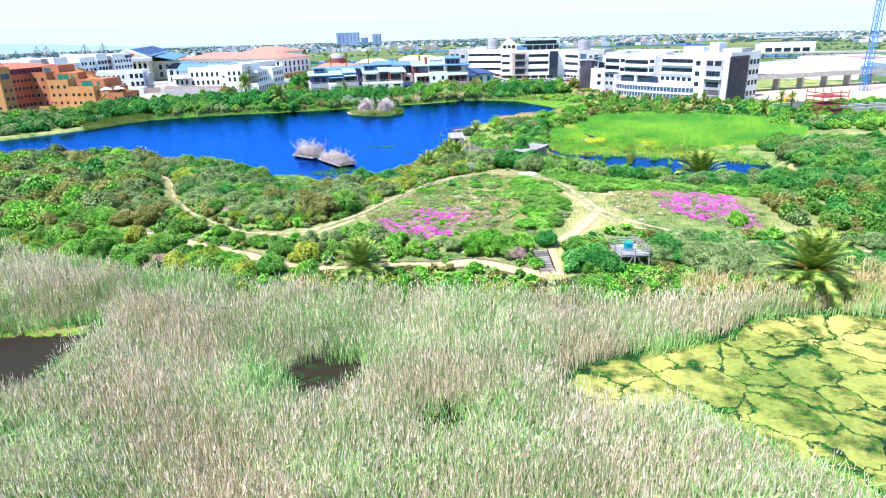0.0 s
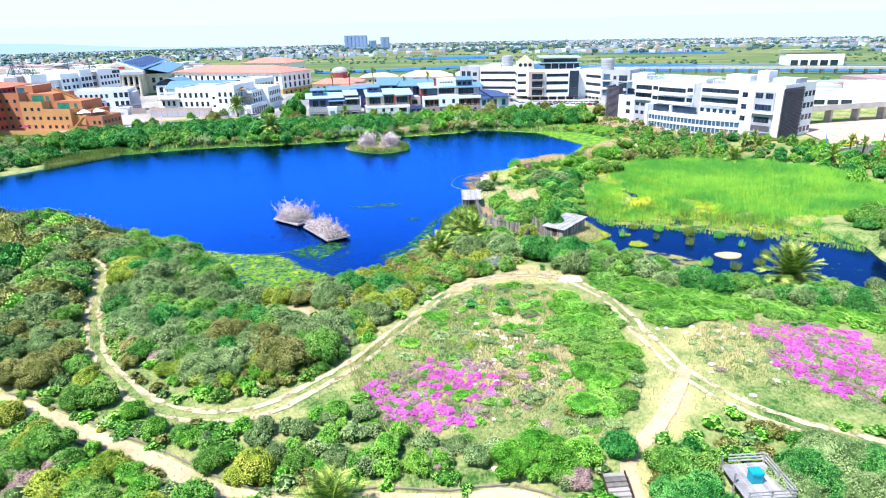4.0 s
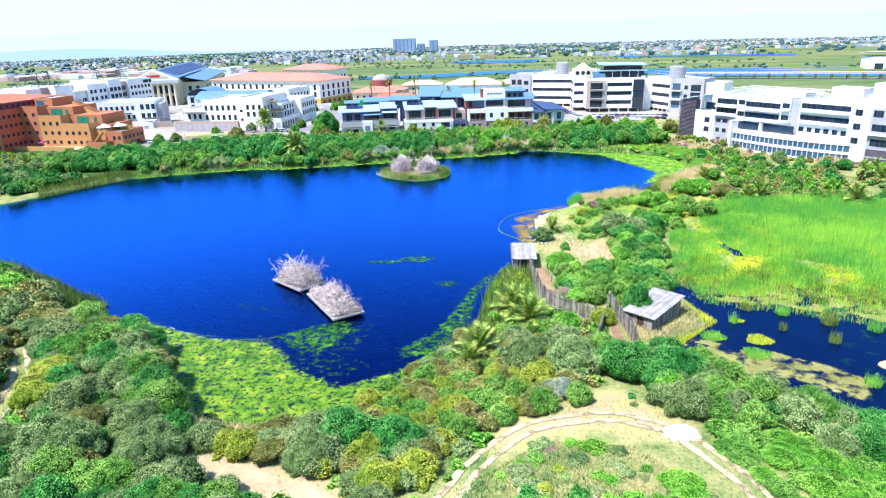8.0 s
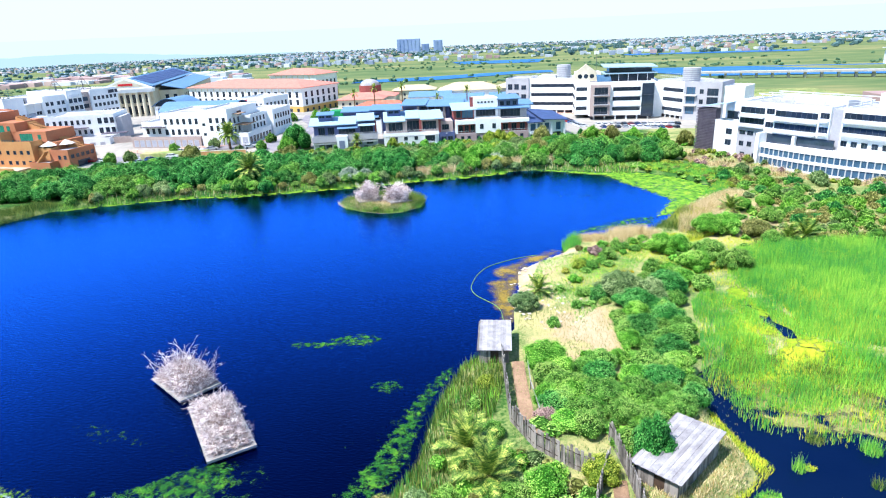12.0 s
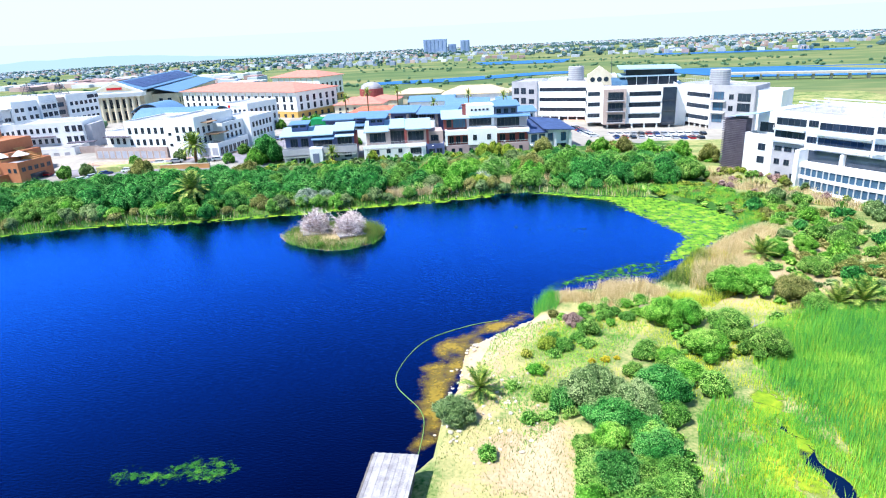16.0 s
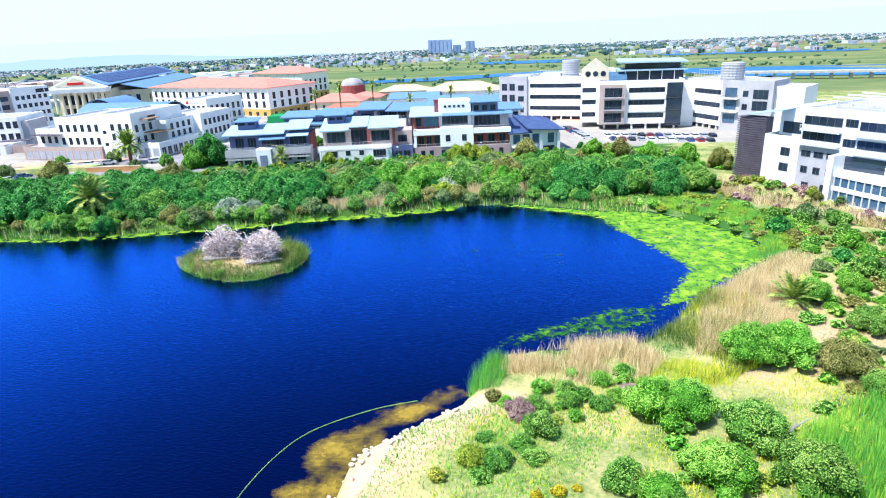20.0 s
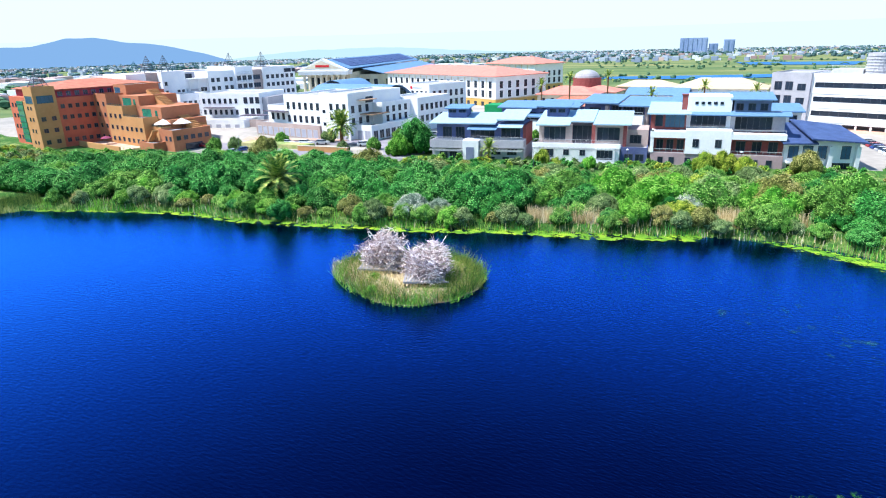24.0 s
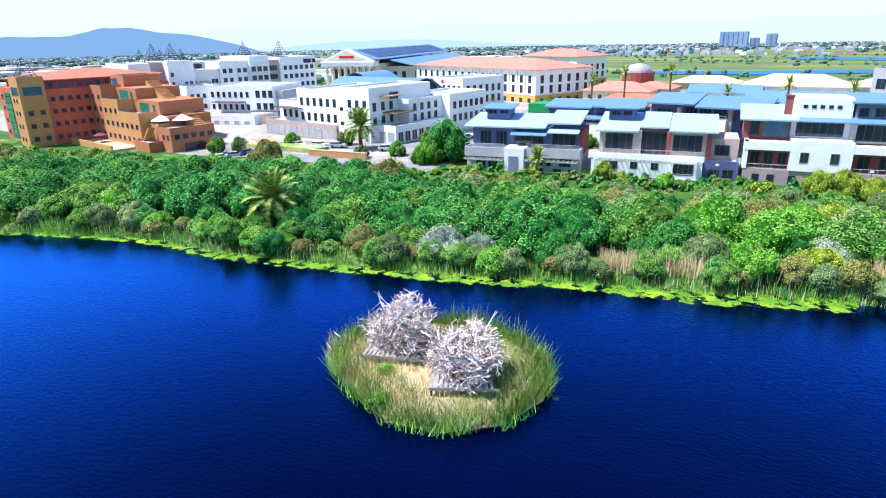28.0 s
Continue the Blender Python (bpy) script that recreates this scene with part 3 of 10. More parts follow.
BARE = [[(-2, 108.5), (1, 113), (5, 115), (9, 117.5), (12.5, 120), (14, 116.5), (17, 112.5), (14, 109.5), (10, 111.5), (5, 110.5), (1, 107)], [(-30, 108.5), (-14, 103.5), (-12, 99.5), (-18, 101), (-29, 104)], [(17, 75.5), (19.5, 79), (22, 83), (23, 82), (20.5, 78), (18, 75)], [(8, 184), (10, 196), (18, 203), (22, 202), (14, 194), (12, 182)], [(4, 93), (8, 98), (14, 94), (10, 88)], [(26, 201), (28, 206.5), (33.5, 206), (35, 203.5), (31.5, 199), (28, 197)], [(37.6, 189.4), (39.6, 195), (41, 194.6), (40, 189)]]
for poly in BARE:
    d = edge_dist(flat_x, flat_y, poly)
    s = np.where(inside(flat_x, flat_y, poly), d, -d)
    cover = cover - 0.48 * np.clip((s + 1.2) / 2, 0, 1)
for line, bare in ((PATH_A, 0.24), (PATH_B, 0.0), (PATH_C, 0.12)):
    cover = cover - bare * np.clip(1.2 - edge_dist(flat_x, flat_y, line, False) / 1.2, 0, 1)
cover = np.where(flat_y < 60, 0.85, cover)
cover = np.where((flat_y > 236) & (flat_x < 64), 1.0, cover)
att = me.attributes.new("cover", "FLOAT", "POINT")
att.data.foreach_set("value", np.clip(cover, 0.05, 1).astype(np.float32))
for key in ("ground", "plain", "city_floor"):
    me.materials.append(MAT[key])
cx, cy = flat_x[quads].mean(1), flat_y[quads].mean(1)
far = (np.hypot(cx, cy) > 520) | (cx > 190) | (cx < -330)
city = ~far & (cy > np.where(cx > -68, 322 + 0.16 * (cx + 40), 303)) & (cy < 480) & (cx < 130)
me.polygons.foreach_set("material_index", np.where(far, 1, np.where(city, 2, 0)).astype(np.int32))
me.polygons.foreach_set("use_smooth", np.ones(len(quads), bool))
ground = thing("ground", "sandy meadow ground with patchy green and dry grass", "ground", kind="structure", data=me)


def grown(poly, d):
    """The polygon pushed outward by d."""
    n = len(poly)
    area = sum(poly[i][0] * poly[(i + 1) % n][1] - poly[(i + 1) % n][0] * poly[i][1] for i in range(n))
    s = 1 if area > 0 else -1
    out = []
    for i in range(n):
        a, b = Vector(poly[i - 1]), Vector(poly[(i + 1) % n])
        t = (b - a).normalized()
        out.append((poly[i][0] + s * t.y * d, poly[i][1] - s * t.x * d))
    return out


def sheet(name, poly, z, material, label, category, kind="structure"):
    b = Build()
    b.add([(x, y, z) for x, y in poly], [tuple(range(len(poly)))])
    return thing(name, label, category, kind=kind, data=b.mesh(name, material))


sheet("water", grown(LAKE, 2.2), 0.0, MAT["lake"], "deep blue rippled lake water", "lake")
sheet("water", grown(POND, 2.0), 0.01, MAT["pond"], "dark blue still marsh pond water", "pond")
sheet("water", grown(DITCH, 2.0), 0.02, MAT["pool"], "brown water of a narrow ditch", "ditch")
for i, q in enumerate(POOLS):
    sheet("water", grown(q, 2.0), 0.015, MAT["pool_green" if i == 3 else "pool"], "dark still pool water among reeds", "pool")


def ribbon(name, line, width, material, label, category, lift=0.07, off=0.0, rag=0.12):
    pts = smooth(line, 1.0)
    vs, fs = [], []
    for i, p in enumerate(pts):
        a, b = Vector(pts[max(i - 1, 0)]), Vector(pts[min(i + 1, len(pts) - 1)])
        t = (b - a).normalized()
        nrm = Vector((-t.y, t.x))
        for s in (-0.5, 0, 0.5):
            w = off + s * width * (1 + rag * 2 * (noise.noise((p[0] * 0.6, p[1] * 0.6, s * 5))))
            vs.append((p[0] + nrm.x * w, p[1] + nrm.y * w))
    xs = np.array(vs)
    z = ground_z(xs[:, 0], xs[:, 1]) + lift
    for i in range(len(pts) - 1):
        for s in (0, 1):
            a = i * 3 + s
            fs.append((a, a + 3, a + 4, a + 1))
    me = bpy.data.meshes.new(name)
    me.from_pydata([(x, y, zz) for (x, y), zz in zip(vs, z)], [], fs)
    me.materials.append(material)
    return thing(name, label, category, kind="structure", data=me)


ribbon("path", PATH_A, 1.6, MAT["path"], "sandy footpath with timber edging through shrubs", "path")
for o in (-0.75, 0.75):
    ribbon("track", PATH_B, 0.65, MAT["track"], "pale gravel wheel track with grass between the ruts", "path", off=o, rag=0.5)
ribbon("path", PATH_C, 1.4, MAT["path"], "sandy footpath joining the gravel track", "path", lift=0.09)
ribbon("path", PATH_E, 2.0, MAT["path"], "short sandy footpath between shrubs", "path", lift=0.08)
ribbon("path", [(-150, 262), (-128, 268), (-112, 271), (-104, 274)], 2.2, MAT["path"], "pale footpath below the orange building", "path", lift=0.1)


def mat_sheet(name, poly, z, material, label, category, cell=1.0, soft=4.0):
    """A sheet of cells in a polygon, ragged at its edge by its material."""
    xs = np.arange(min(p[0] for p in poly), max(p[0] for p in poly) + cell, cell)
    ys = np.arange(min(p[1] for p in poly), max(p[1] for p in poly) + cell, cell)
    X, Y = np.meshgrid(xs, ys)
    keep = inside(X[:-1, :-1] + cell / 2, Y[:-1, :-1] + cell / 2, poly)
    ii = np.arange(X.size).reshape(X.shape)
    q = np.stack([ii[:-1, :-1], ii[:-1, 1:], ii[1:, 1:], ii[1:, :-1]], -1)[keep]
    me = bpy.data.meshes.new(name)
    zz = np.full(X.size, z) if not callable(z) else z(X.ravel(), Y.ravel())
    used, inv = np.unique(q.ravel(), return_inverse=True)
    me.from_pydata(np.stack([X.ravel(), Y.ravel(), zz], -1)[used].tolist(), [], inv.reshape(-1, 4).tolist())
    d = edge_dist(X.ravel()[used], Y.ravel()[used], poly)
    a = me.attributes.new("edge", "FLOAT", "POINT")
    a.data.foreach_set("value", np.clip(1 - d / soft, 0, 1).astype(np.float32))
    me.materials.append(material)
    return thing(name, label, category, kind="stuff", data=me)


MAT["algae"] = cut_out(mat("algae_yellow_green", col(48, 104, 30, 0.7), col(180, 200, 60, 0.7), 0.5, 0.8, spec=0.2, c=col(112, 160, 40, 0.7), fine=9), 1.5, 0.33, 0.94, 0.16, veins=0.7, vein_w=0.05, vein_d=0.16)
MAT["algae_bay"] = cut_out(mat("algae_bay", col(58, 122, 32), col(180, 202, 62), 0.5, 0.8, spec=0.2, c=col(112, 166, 42), fine=9), 1.2, 0.3, 0.95, 0.14, veins=0.5, vein_w=0.04, vein_d=0.14)
MAT["algae_rim"] = cut_out(mat("algae_rim", col(70, 120, 34), col(172, 196, 52), 0.4, 0.8, spec=0.2, c=col(112, 158, 40)), 0.6, 0.42, 1.0, 0.08)
MAT["algae_thin"] = cut_out(mat("algae_green", col(14, 62, 36, 0.7), col(70, 132, 44, 0.7), 0.5, 0.8, spec=0.2, fine=9), 0.9, 0.5, 0.8, 0.16, veins=0.6, vein_w=0.08, vein_d=0.15)
MAT["foam"] = cut_out(mat("pale_foam", col(120, 160, 170), col(190, 206, 212), 0.8, 0.9, spec=0.1), 0.7, 0.42, 0.7, 0.2)
MAT["algae_pale"] = cut_out(mat("algae_pale_yellow", col(120, 142, 66), col(206, 196, 118), 0.08, 0.9, spec=0.1, c=col(176, 178, 92), fine=24), 0.35, 0.33, 0.93, 0.2, veins=0.2, vein_w=0.035, vein_d=0.3)
MAT["scum"] = cut_out(mat("olive_scum", col(128, 130, 70), col(176, 172, 110), 0.3, 0.9, spec=0.1), 0.35, 0.42, 0.9, 0.1)
MAT["shallows"] = cut_out(mat("sandy_shallows", col(116, 102, 32), col(186, 156, 56), 0.3, 0.6), 0.3, 0.28, 0.74, 0.3)
MAT["algae_faint"] = cut_out(mat("submerged_weed", col(10, 60, 70), col(50, 120, 80), 0.3, 0.5, spec=0.3), 0.5, 0.56, 0.5, 0.2)
MAT["algae_mid"] = cut_out(mat("algae_mid_green", col(18, 76, 34, 0.7), col(104, 166, 44, 0.7), 0.5, 0.8, spec=0.2, c=col(50, 118, 38, 0.7), fine=9), 1.2, 0.39, 0.92, 0.16, veins=0.6, vein_w=0.07, vein_d=0.2)
mat_sheet("algae", [(-68, 151), (-58, 145), (-46, 139.4), (-38, 136.8), (-33, 137), (-29, 134), (-25, 129), (-19, 125.5), (-13, 129), (-8.5, 135.5), (-4, 144), (-3, 143), (-8, 131), (-12, 121), (-19, 112), (-32, 113), (-40, 121), (-50, 136)], 0.03, MAT["algae"], "yellow-green algae mat on the lake near the bank", "algae", 1.0, 1.2)
mat_sheet("algae", [(-42, 139), (-32, 141), (-24, 144.5), (-16, 145), (-13.5, 139), (-16, 133), (-12, 134.5), (-6, 142), (-1, 152), (-2, 144), (-9, 130), (-20, 122), (-40, 132)], 0.022, MAT["algae_thin"], "dark green floating weed along the bank", "algae")
mat_sheet("algae", [(-26, 166.5), (-24, 170), (-20, 169.5), (-17, 172), (-12, 171.5), (-9, 169), (-12, 165.5), (-18, 165), (-23, 163.5)], 0.03, MAT["algae_mid"], "bright green weed patch on the open lake", "algae", 0.5, 2.2)
mat_sheet("algae", [(-12.5, 158), (-7, 159.5), (-4.5, 156), (-9, 153.5)], 0.03, MAT["algae_mid"], "small weed patch on the open lake", "algae", 0.5, 1.5)
mat_sheet("algae", [(15, 212), (19.7, 219.5), (25.9, 223.5), (32, 228), (40, 229), (42, 226), (39, 219), (33.9, 215.7), (24.4, 213.5), (17, 209.5)], 0.026, MAT["algae_mid"], "green weed patches off the reed point", "algae", 0.5, 3.5)
mat_sheet("algae", [(36, 224), (43, 226), (50, 234), (59, 243), (60, 254), (55, 264), (45, 272), (33, 273), (20, 278), (8, 276), (20, 272), (33, 266), (36, 258), (40, 250), (44, 240), (40, 232)], 0.03, MAT["algae_bay"], "broad yellow-green algae along the far corner of the lake", "algae", 1.0, 2.5)
mat_sheet("algae", [(8, 277), (-8, 272), (-22, 268), (-38, 262), (-52, 258), (-68, 254), (-84, 253), (-97, 248), (-112, 241), (-110, 236.9), (-95, 242.8), (-82, 247.6), (-66, 248.6), (-50, 252.4), (-36, 256.4), (-20, 262.2), (-6, 265.6), (8, 271)], 0.03, MAT["algae_rim"], "narrow rim of yellow-green algae along the wooded bank", "algae", 1.0, 1.2)
mat_sheet("algae", [(-17, 236), (-13, 236), (-11, 242), (-14, 246), (-18, 244)], 0.03, MAT["algae_thin"], "weed beside the nesting island", "algae", 0.5, 2)
mat_sheet("algae", grown(POOLS[3], 0.8), 0.045, MAT["algae_pale"], "pale yellow algae crust broken by dark water channels", "algae", 1.0, 2)
mat_sheet("algae", [(-56, 60), (-46, 62), (-38, 61), (-40, 57), (-50, 56)], 0.045, MAT["scum"], "olive scum at the edge of the pool", "algae", 0.5, 1.5)
mat_sheet("algae", [(28, 162), (36, 168), (46, 165), (56, 158), (66, 152), (74, 146), (74, 138), (62, 147), (50, 151), (42, 157), (34, 156)], 0.04, MAT["algae"], "yellow-green algae at the edge of the green marsh", "algae", 1.0, 2.5)
mat_sheet("algae", [(22, 137), (26, 128), (33, 126), (41, 122), (46, 128), (40, 134), (32, 137), (28, 140)], 0.04, MAT["scum"], "olive scum on the shallow pond corner", "algae", 0.5, 2)
mat_sheet("shallows", [(2, 167), (3, 176), (1.5, 186), (3, 196), (8, 202), (15, 207), (19, 204), (12, 196), (9.5, 186), (9.5, 176), (6, 169)], 0.02, MAT["shallows"], "ochre sandy shallows along the shore", "shallows", 0.5, 3)
SEDGE_MATS = []
for x, y, r in ((28.9, 138.5, 1.6), (34.5, 137.6, 1.7), (32.7, 133.8, 1.7), (34.1, 143.3, 0.6)):
    poly = [(x + r * (1 + 0.2 * math.sin(3 * a + x)) * math.cos(a), y + r * 0.9 * math.sin(a)) for a in np.linspace(0, 2 * math.pi, 15)[:-1]]
    b = Build()
    b.prism([(x + (px - x) * 0.8, y + (py - y) * 0.8) for px, py in poly], -0.3, 0.06)
    SEDGE_MATS.append(poly)
    thing("sedge_mat", "small round floating mat of bright green sedge", "sedge", group="floating sedge mats", data=b.mesh("sedge_mat", BLADE["rush"]))
b = Build()
b.prism([(48.5 + 2.3 * (1 + 0.12 * math.sin(3 * a)) * math.cos(a), 131 + 1.7 * math.sin(a)) for a in np.linspace(0, 2 * math.pi, 17)[:-1]], -0.4, 0.16)
thing("sand_islet", "small flat islet of pale sand in the pond", "islet", data=b.mesh("sand_islet", MAT["sand"]))
mat_sheet("algae", [(-52, 150), (-40, 152), (-30, 148), (-16, 146), (-10, 140), (-3, 147), (0, 158), (-6, 156), (-12, 148), (-22, 140), (-40, 142)], 0.018, MAT["algae_thin"], "thin drifting weed off the algae bay", "algae", 0.5, 4)
mat_sheet("algae", [(-48, 170), (-44, 172), (-30, 166), (-20, 160), (-24, 158), (-36, 163)], 0.018, MAT["algae_thin"], "faint drifting weed on open water", "algae", 0.5, 6)
mat_sheet("algae", [(0, 250), (20, 262), (34, 254), (36, 240), (30, 230), (20, 234), (8, 240)], 0.018, MAT["algae_faint"], "faint submerged weed in the corner of the lake", "algae", 1.0, 8)
mat_sheet("algae", [(5, 215), (12, 226), (2, 232), (-6, 222), (-8, 206), (-2, 200)], 0.018, MAT["algae_faint"], "faint submerged weed off the point", "algae", 1.0, 8)
mat_sheet("algae", [(32, 112), (60, 106), (76, 120), (70, 140), (54, 148), (44, 142), (36, 130)], 0.02, MAT["algae_faint"], "faint submerged weed in the pond", "algae", 1.0, 4)
mat_sheet("foam", [(-50, 140.8), (-46, 138.7), (-42, 136.8), (-38, 136), (-35, 136.3), (-31, 137), (-31, 136.6), (-35, 135.9), (-38, 135.5), (-42, 136.2), (-46, 138.1), (-50, 140.3)], 0.034, MAT["foam"], "pale foam along the edge of the algae", "foam", 0.2, 0.15)
mat_sheet("algae", [(23, 134), (28, 140), (31.5, 144), (29.5, 148), (28.5, 154), (30, 161), (27, 161), (26.6, 150), (27, 144), (24, 139), (20, 134.5)], 0.05, MAT["algae"], "yellow-green algae lapping the bank by the hide", "algae", 0.5, 0.8)
WET = [(29, 158), (31, 149), (44, 145), (60, 139), (73, 131), (75, 145), (58, 155), (42, 163), (33, 163)]
mat_sheet("algae", WET, 0.03, MAT["algae_thin"], "weed patches between rushes in the pond", "algae", 0.5, 2)
mat_sheet("algae", WET, 0.036, MAT["scum"], "olive scum between rushes in the pond", "algae", 0.5, 3)
mat_sheet("algae", [(-33, 137), (-29, 140.4), (-24.5, 143), (-21, 143.4), (-19.6, 140), (-21, 135), (-23.5, 130.5), (-29, 133.5)], 0.026, MAT["algae_mid"], "green algae between the mat and the raft", "algae", 0.5, 1.5)
mat_sheet("algae", [(-13, 130), (-15, 134), (-10.5, 139), (-8, 146), (-6.5, 152), (-4, 159), (0, 165), (1, 162), (-2, 152), (-3, 142), (-8, 132)], 0.026, MAT["algae_mid"], "dark green algae along the reedy shore", "algae", 0.5, 1.5)
mat_sheet("algae", grown(POOLS[3], 1.0), 0.035, MAT["algae_mid"], "green algae fringe under the pale crust", "algae", 1.0, 0.5)
mat_sheet("algae", [(-54, 58), (-45, 60.5), (-40, 60.4), (-38, 58.6), (-41, 56.4), (-48, 56.6)], 0.03, MAT["algae_rim"], "lime scum at the edge of the brown pool", "algae", 0.5, 1.0)
mat_sheet("algae", grown(POOLS[1], 1.0), 0.03, MAT["algae_thin"], "weed floating on the brown pool", "algae", 0.5, 1.0)


# ---- buildings ----
WINDOWS = {}


def window_mesh(w, h, bars, glass, frame_key, glazed=True):
    """A framed window in one piece: flat frame and bars, reveals, and panes set back between them."""
    key = (round(w, 2), round(h, 2), bars, glass, frame_key, glazed)
    if key not in WINDOWS:
        t = min(0.1, w * 0.08)
        xs = [-w / 2]
        for i in range(bars):
            x0, x1 = -w / 2 + w * i / bars, -w / 2 + w * (i + 1) / bars
            xs += [x0 + (t if i == 0 else t * 0.45), x1 - (t if i == bars - 1 else t * 0.45)]
        xs.append(w / 2)
        zs, b, n = [0, t, h - t, h], Build(), 0
        front = {(i, j): (x, -0.07, z) for i, x in enumerate(xs) for j, z in enumerate(zs)}
        ids = {k: q for q, k in enumerate(front)}
        verts, faces, kinds = list(front.values()), [], []
        for i in range(len(xs) - 1):
            for j in range(3):
                ring = [ids[i, j], ids[i + 1, j], ids[i + 1, j + 1], ids[i, j + 1]]
                if j == 1 and i % 2:
                    back = range(len(verts), len(verts) + 4)
                    verts += [(verts[q][0], -0.012, verts[q][2]) for q in ring]
                    faces += [(ring[q], ring[(q + 1) % 4], back[(q + 1) % 4], back[q]) for q in range(4)] + [tuple(back)][:int(glazed)]
                    kinds += [0, 0, 0, 0, 1][:4 + int(glazed)]
                else:
                    faces.append(tuple(ring))
                    kinds.append(0)
        edge = [ids[0, 0], ids[len(xs) - 1, 0], ids[len(xs) - 1, 3], ids[0, 3]]
        rear = range(len(verts), len(verts) + 4)
        verts += [(verts[q][0], 0.012, verts[q][2]) for q in edge]
        rim = [[ids[i, 0] for i in range(len(xs))], [ids[len(xs) - 1, j] for j in range(4)], [ids[i, 3] for i in range(len(xs) - 1, -1, -1)], [ids[0, j] for j in range(3, -1, -1)]]
        for q, side in enumerate(rim):
            faces.append(tuple(reversed(side)) + (rear[q], rear[(q + 1) % 4]))
            kinds.append(0)
        b.v, b.f, b.m = verts, faces, kinds
        mats = (MAT[frame_key], MAT[glass]) if glazed else (MAT[frame_key],)
        pane = Build().box(-(w / bars - t) / 2, (w / bars - t) / 2, -0.03, -0.012, t, h - t).mesh("pane", MAT[glass])
        WINDOWS[key] = (b.mesh("window", *mats), pane)
    return WINDOWS[key]


class House:
    """A building: local x along its front, y away from the front, z up."""

    def __init__(self, name, label, category, p, q, z=-0.2, group="", tall=1.0, panes=False):
        yaw = math.degrees(math.atan2(q[1] - p[1], q[0] - p[0]))
        self.w = math.hypot(q[0] - p[0], q[1] - p[1])
        self.root = thing(name, label, category, p[0], p[1], z, yaw, group=group)
        self.root.scale = (1, 1, tall)
        self.panes = panes

    def block(self, name, x0, x1, y0, y1, z0, z1, m, label="", parapet=0.0):
        ob = part(name, Build().box(x0, x1, y0, y1, z0 - (4 if z0 <= 0 else 0), z1), MAT[m], self.root, label)
        if parapet:
            part("roof_deck", Build().box(x0 + 0.25, x1 - 0.25, y0 + 0.25, y1 - 0.25, z1 + 0.01, z1 + 0.06), MAT["flat_roof"], self.root)
            for r in ((x0, x1, y0, y0 + 0.25), (x0, x1, y1 - 0.25, y1), (x0, x0 + 0.25, y0 + 0.25, y1 - 0.25), (x1 - 0.25, x1, y0 + 0.25, y1 - 0.25)):
                part("parapet", Build().box(*r, z1, z1 + parapet), MAT[m], self.root)
        return ob

    def put(self, name, b, m, label=""):
        return part(name, b, MAT[m] if isinstance(m, str) else [MAT[k] for k in m], self.root, label)

    def wins(self, face, at, along, rows, w, h, bars=1, glass="glass", frame_key="frame"):
        turn, axis_x = {"f": (0, True), "b": (180, True), "s": (90, False), "l": (-90, False)}[face]
        f, pane = window_mesh(w, h, bars, glass, frame_key, not self.panes)
        for z in rows:
            for a in along:
                m = pose(a, at, z, 0, 0, turn) if axis_x else pose(at, a, z, 0, 0, turn)
                o = part("window", f, None, self.root, at=m)
                for i in range(bars if self.panes else 0):
                    part("pane", pane, None, o, at=pose(w * ((i + 0.5) / bars - 0.5), 0, 0))

    def rail(self, x0, x1, y, z, m="frame", h=1.0):
        b = Build().box(x0, x1, y, y + 0.06, z + h - 0.08, z + h).box(x0, x1, y, y + 0.05, z + 0.1, z + 0.16)
        n = max(2, int((x1 - x0) / 1.2))
        for i in range(n + 1):
            x = x0 + (x1 - x0 - 0.06) * i / n
            b.box(x, x + 0.06, y, y + 0.05, z, z + h - 0.08)
        self.put("railing", b, m)

    def pergola(self, x0, x1, y0, y1, z, m="frame_w"):
        b = Build()
        for y in (y0, y1 - 0.2):
            b.box(x0, x1, y, y + 0.15, z, z + 0.2)
        n = int((x1 - x0) / 0.9)
        for i in range(n + 1):
            x = x0 + (x1 - x0 - 0.12) * i / max(n, 1)
            b.box(x, x + 0.12, y0 - 0.4, y1, z + 0.2, z + 0.36)
        self.put("pergola", b, m)


def span(a, b, n):
    return [a + (b - a) * (i + 0.5) / n for i in range(n)]


# townhouses along the bank
def terrace_rail(h, x0, x1, y, z, m="frame_w"):
    h.rail(x0, x1, y, z, m, 0.9)


h = House("townhouse", "slate-blue and white townhouse with pale blue roof and pergolas", "house", (-62.5, 311), (-39.5, 316), group="townhouses on the bank", panes=True)
h.block("wall", 0, 8.4, 1.2, 14, 0, 4.2, "grey_wall", "pale grey ground storey"), h.block("wall", 12.6, 23.4, 1.2, 14, 0, 4.4, "grey_wall")
h.block("terrace", -0.2, 8.4, 0, 4.2, 4.2, 5.1, "grey_wall", parapet=0.95), h.block("terrace", 12.6, 23.5, 0.2, 4.2, 4.4, 5.3, "grey_wall", parapet=0.95)
h.block("stair_tower", 8.5, 12.5, -0.7, 5, 0, 6.2, "white"), h.put("door_panel", Build().box(9.4, 11.4, -0.78, -0.71, 0.2, 4.6), "blue_wall", "tall blue door panel")
h.block("upper_wall", 0.4, 22.6, 4.2, 14, 5.1, 9.8, "slate_wall", "dark slate-blue upper storey")
h.block("side_wall", 22.65, 23.3, 4.2, 14, 4.4, 9.4, "red_wall", "red brick side wall")
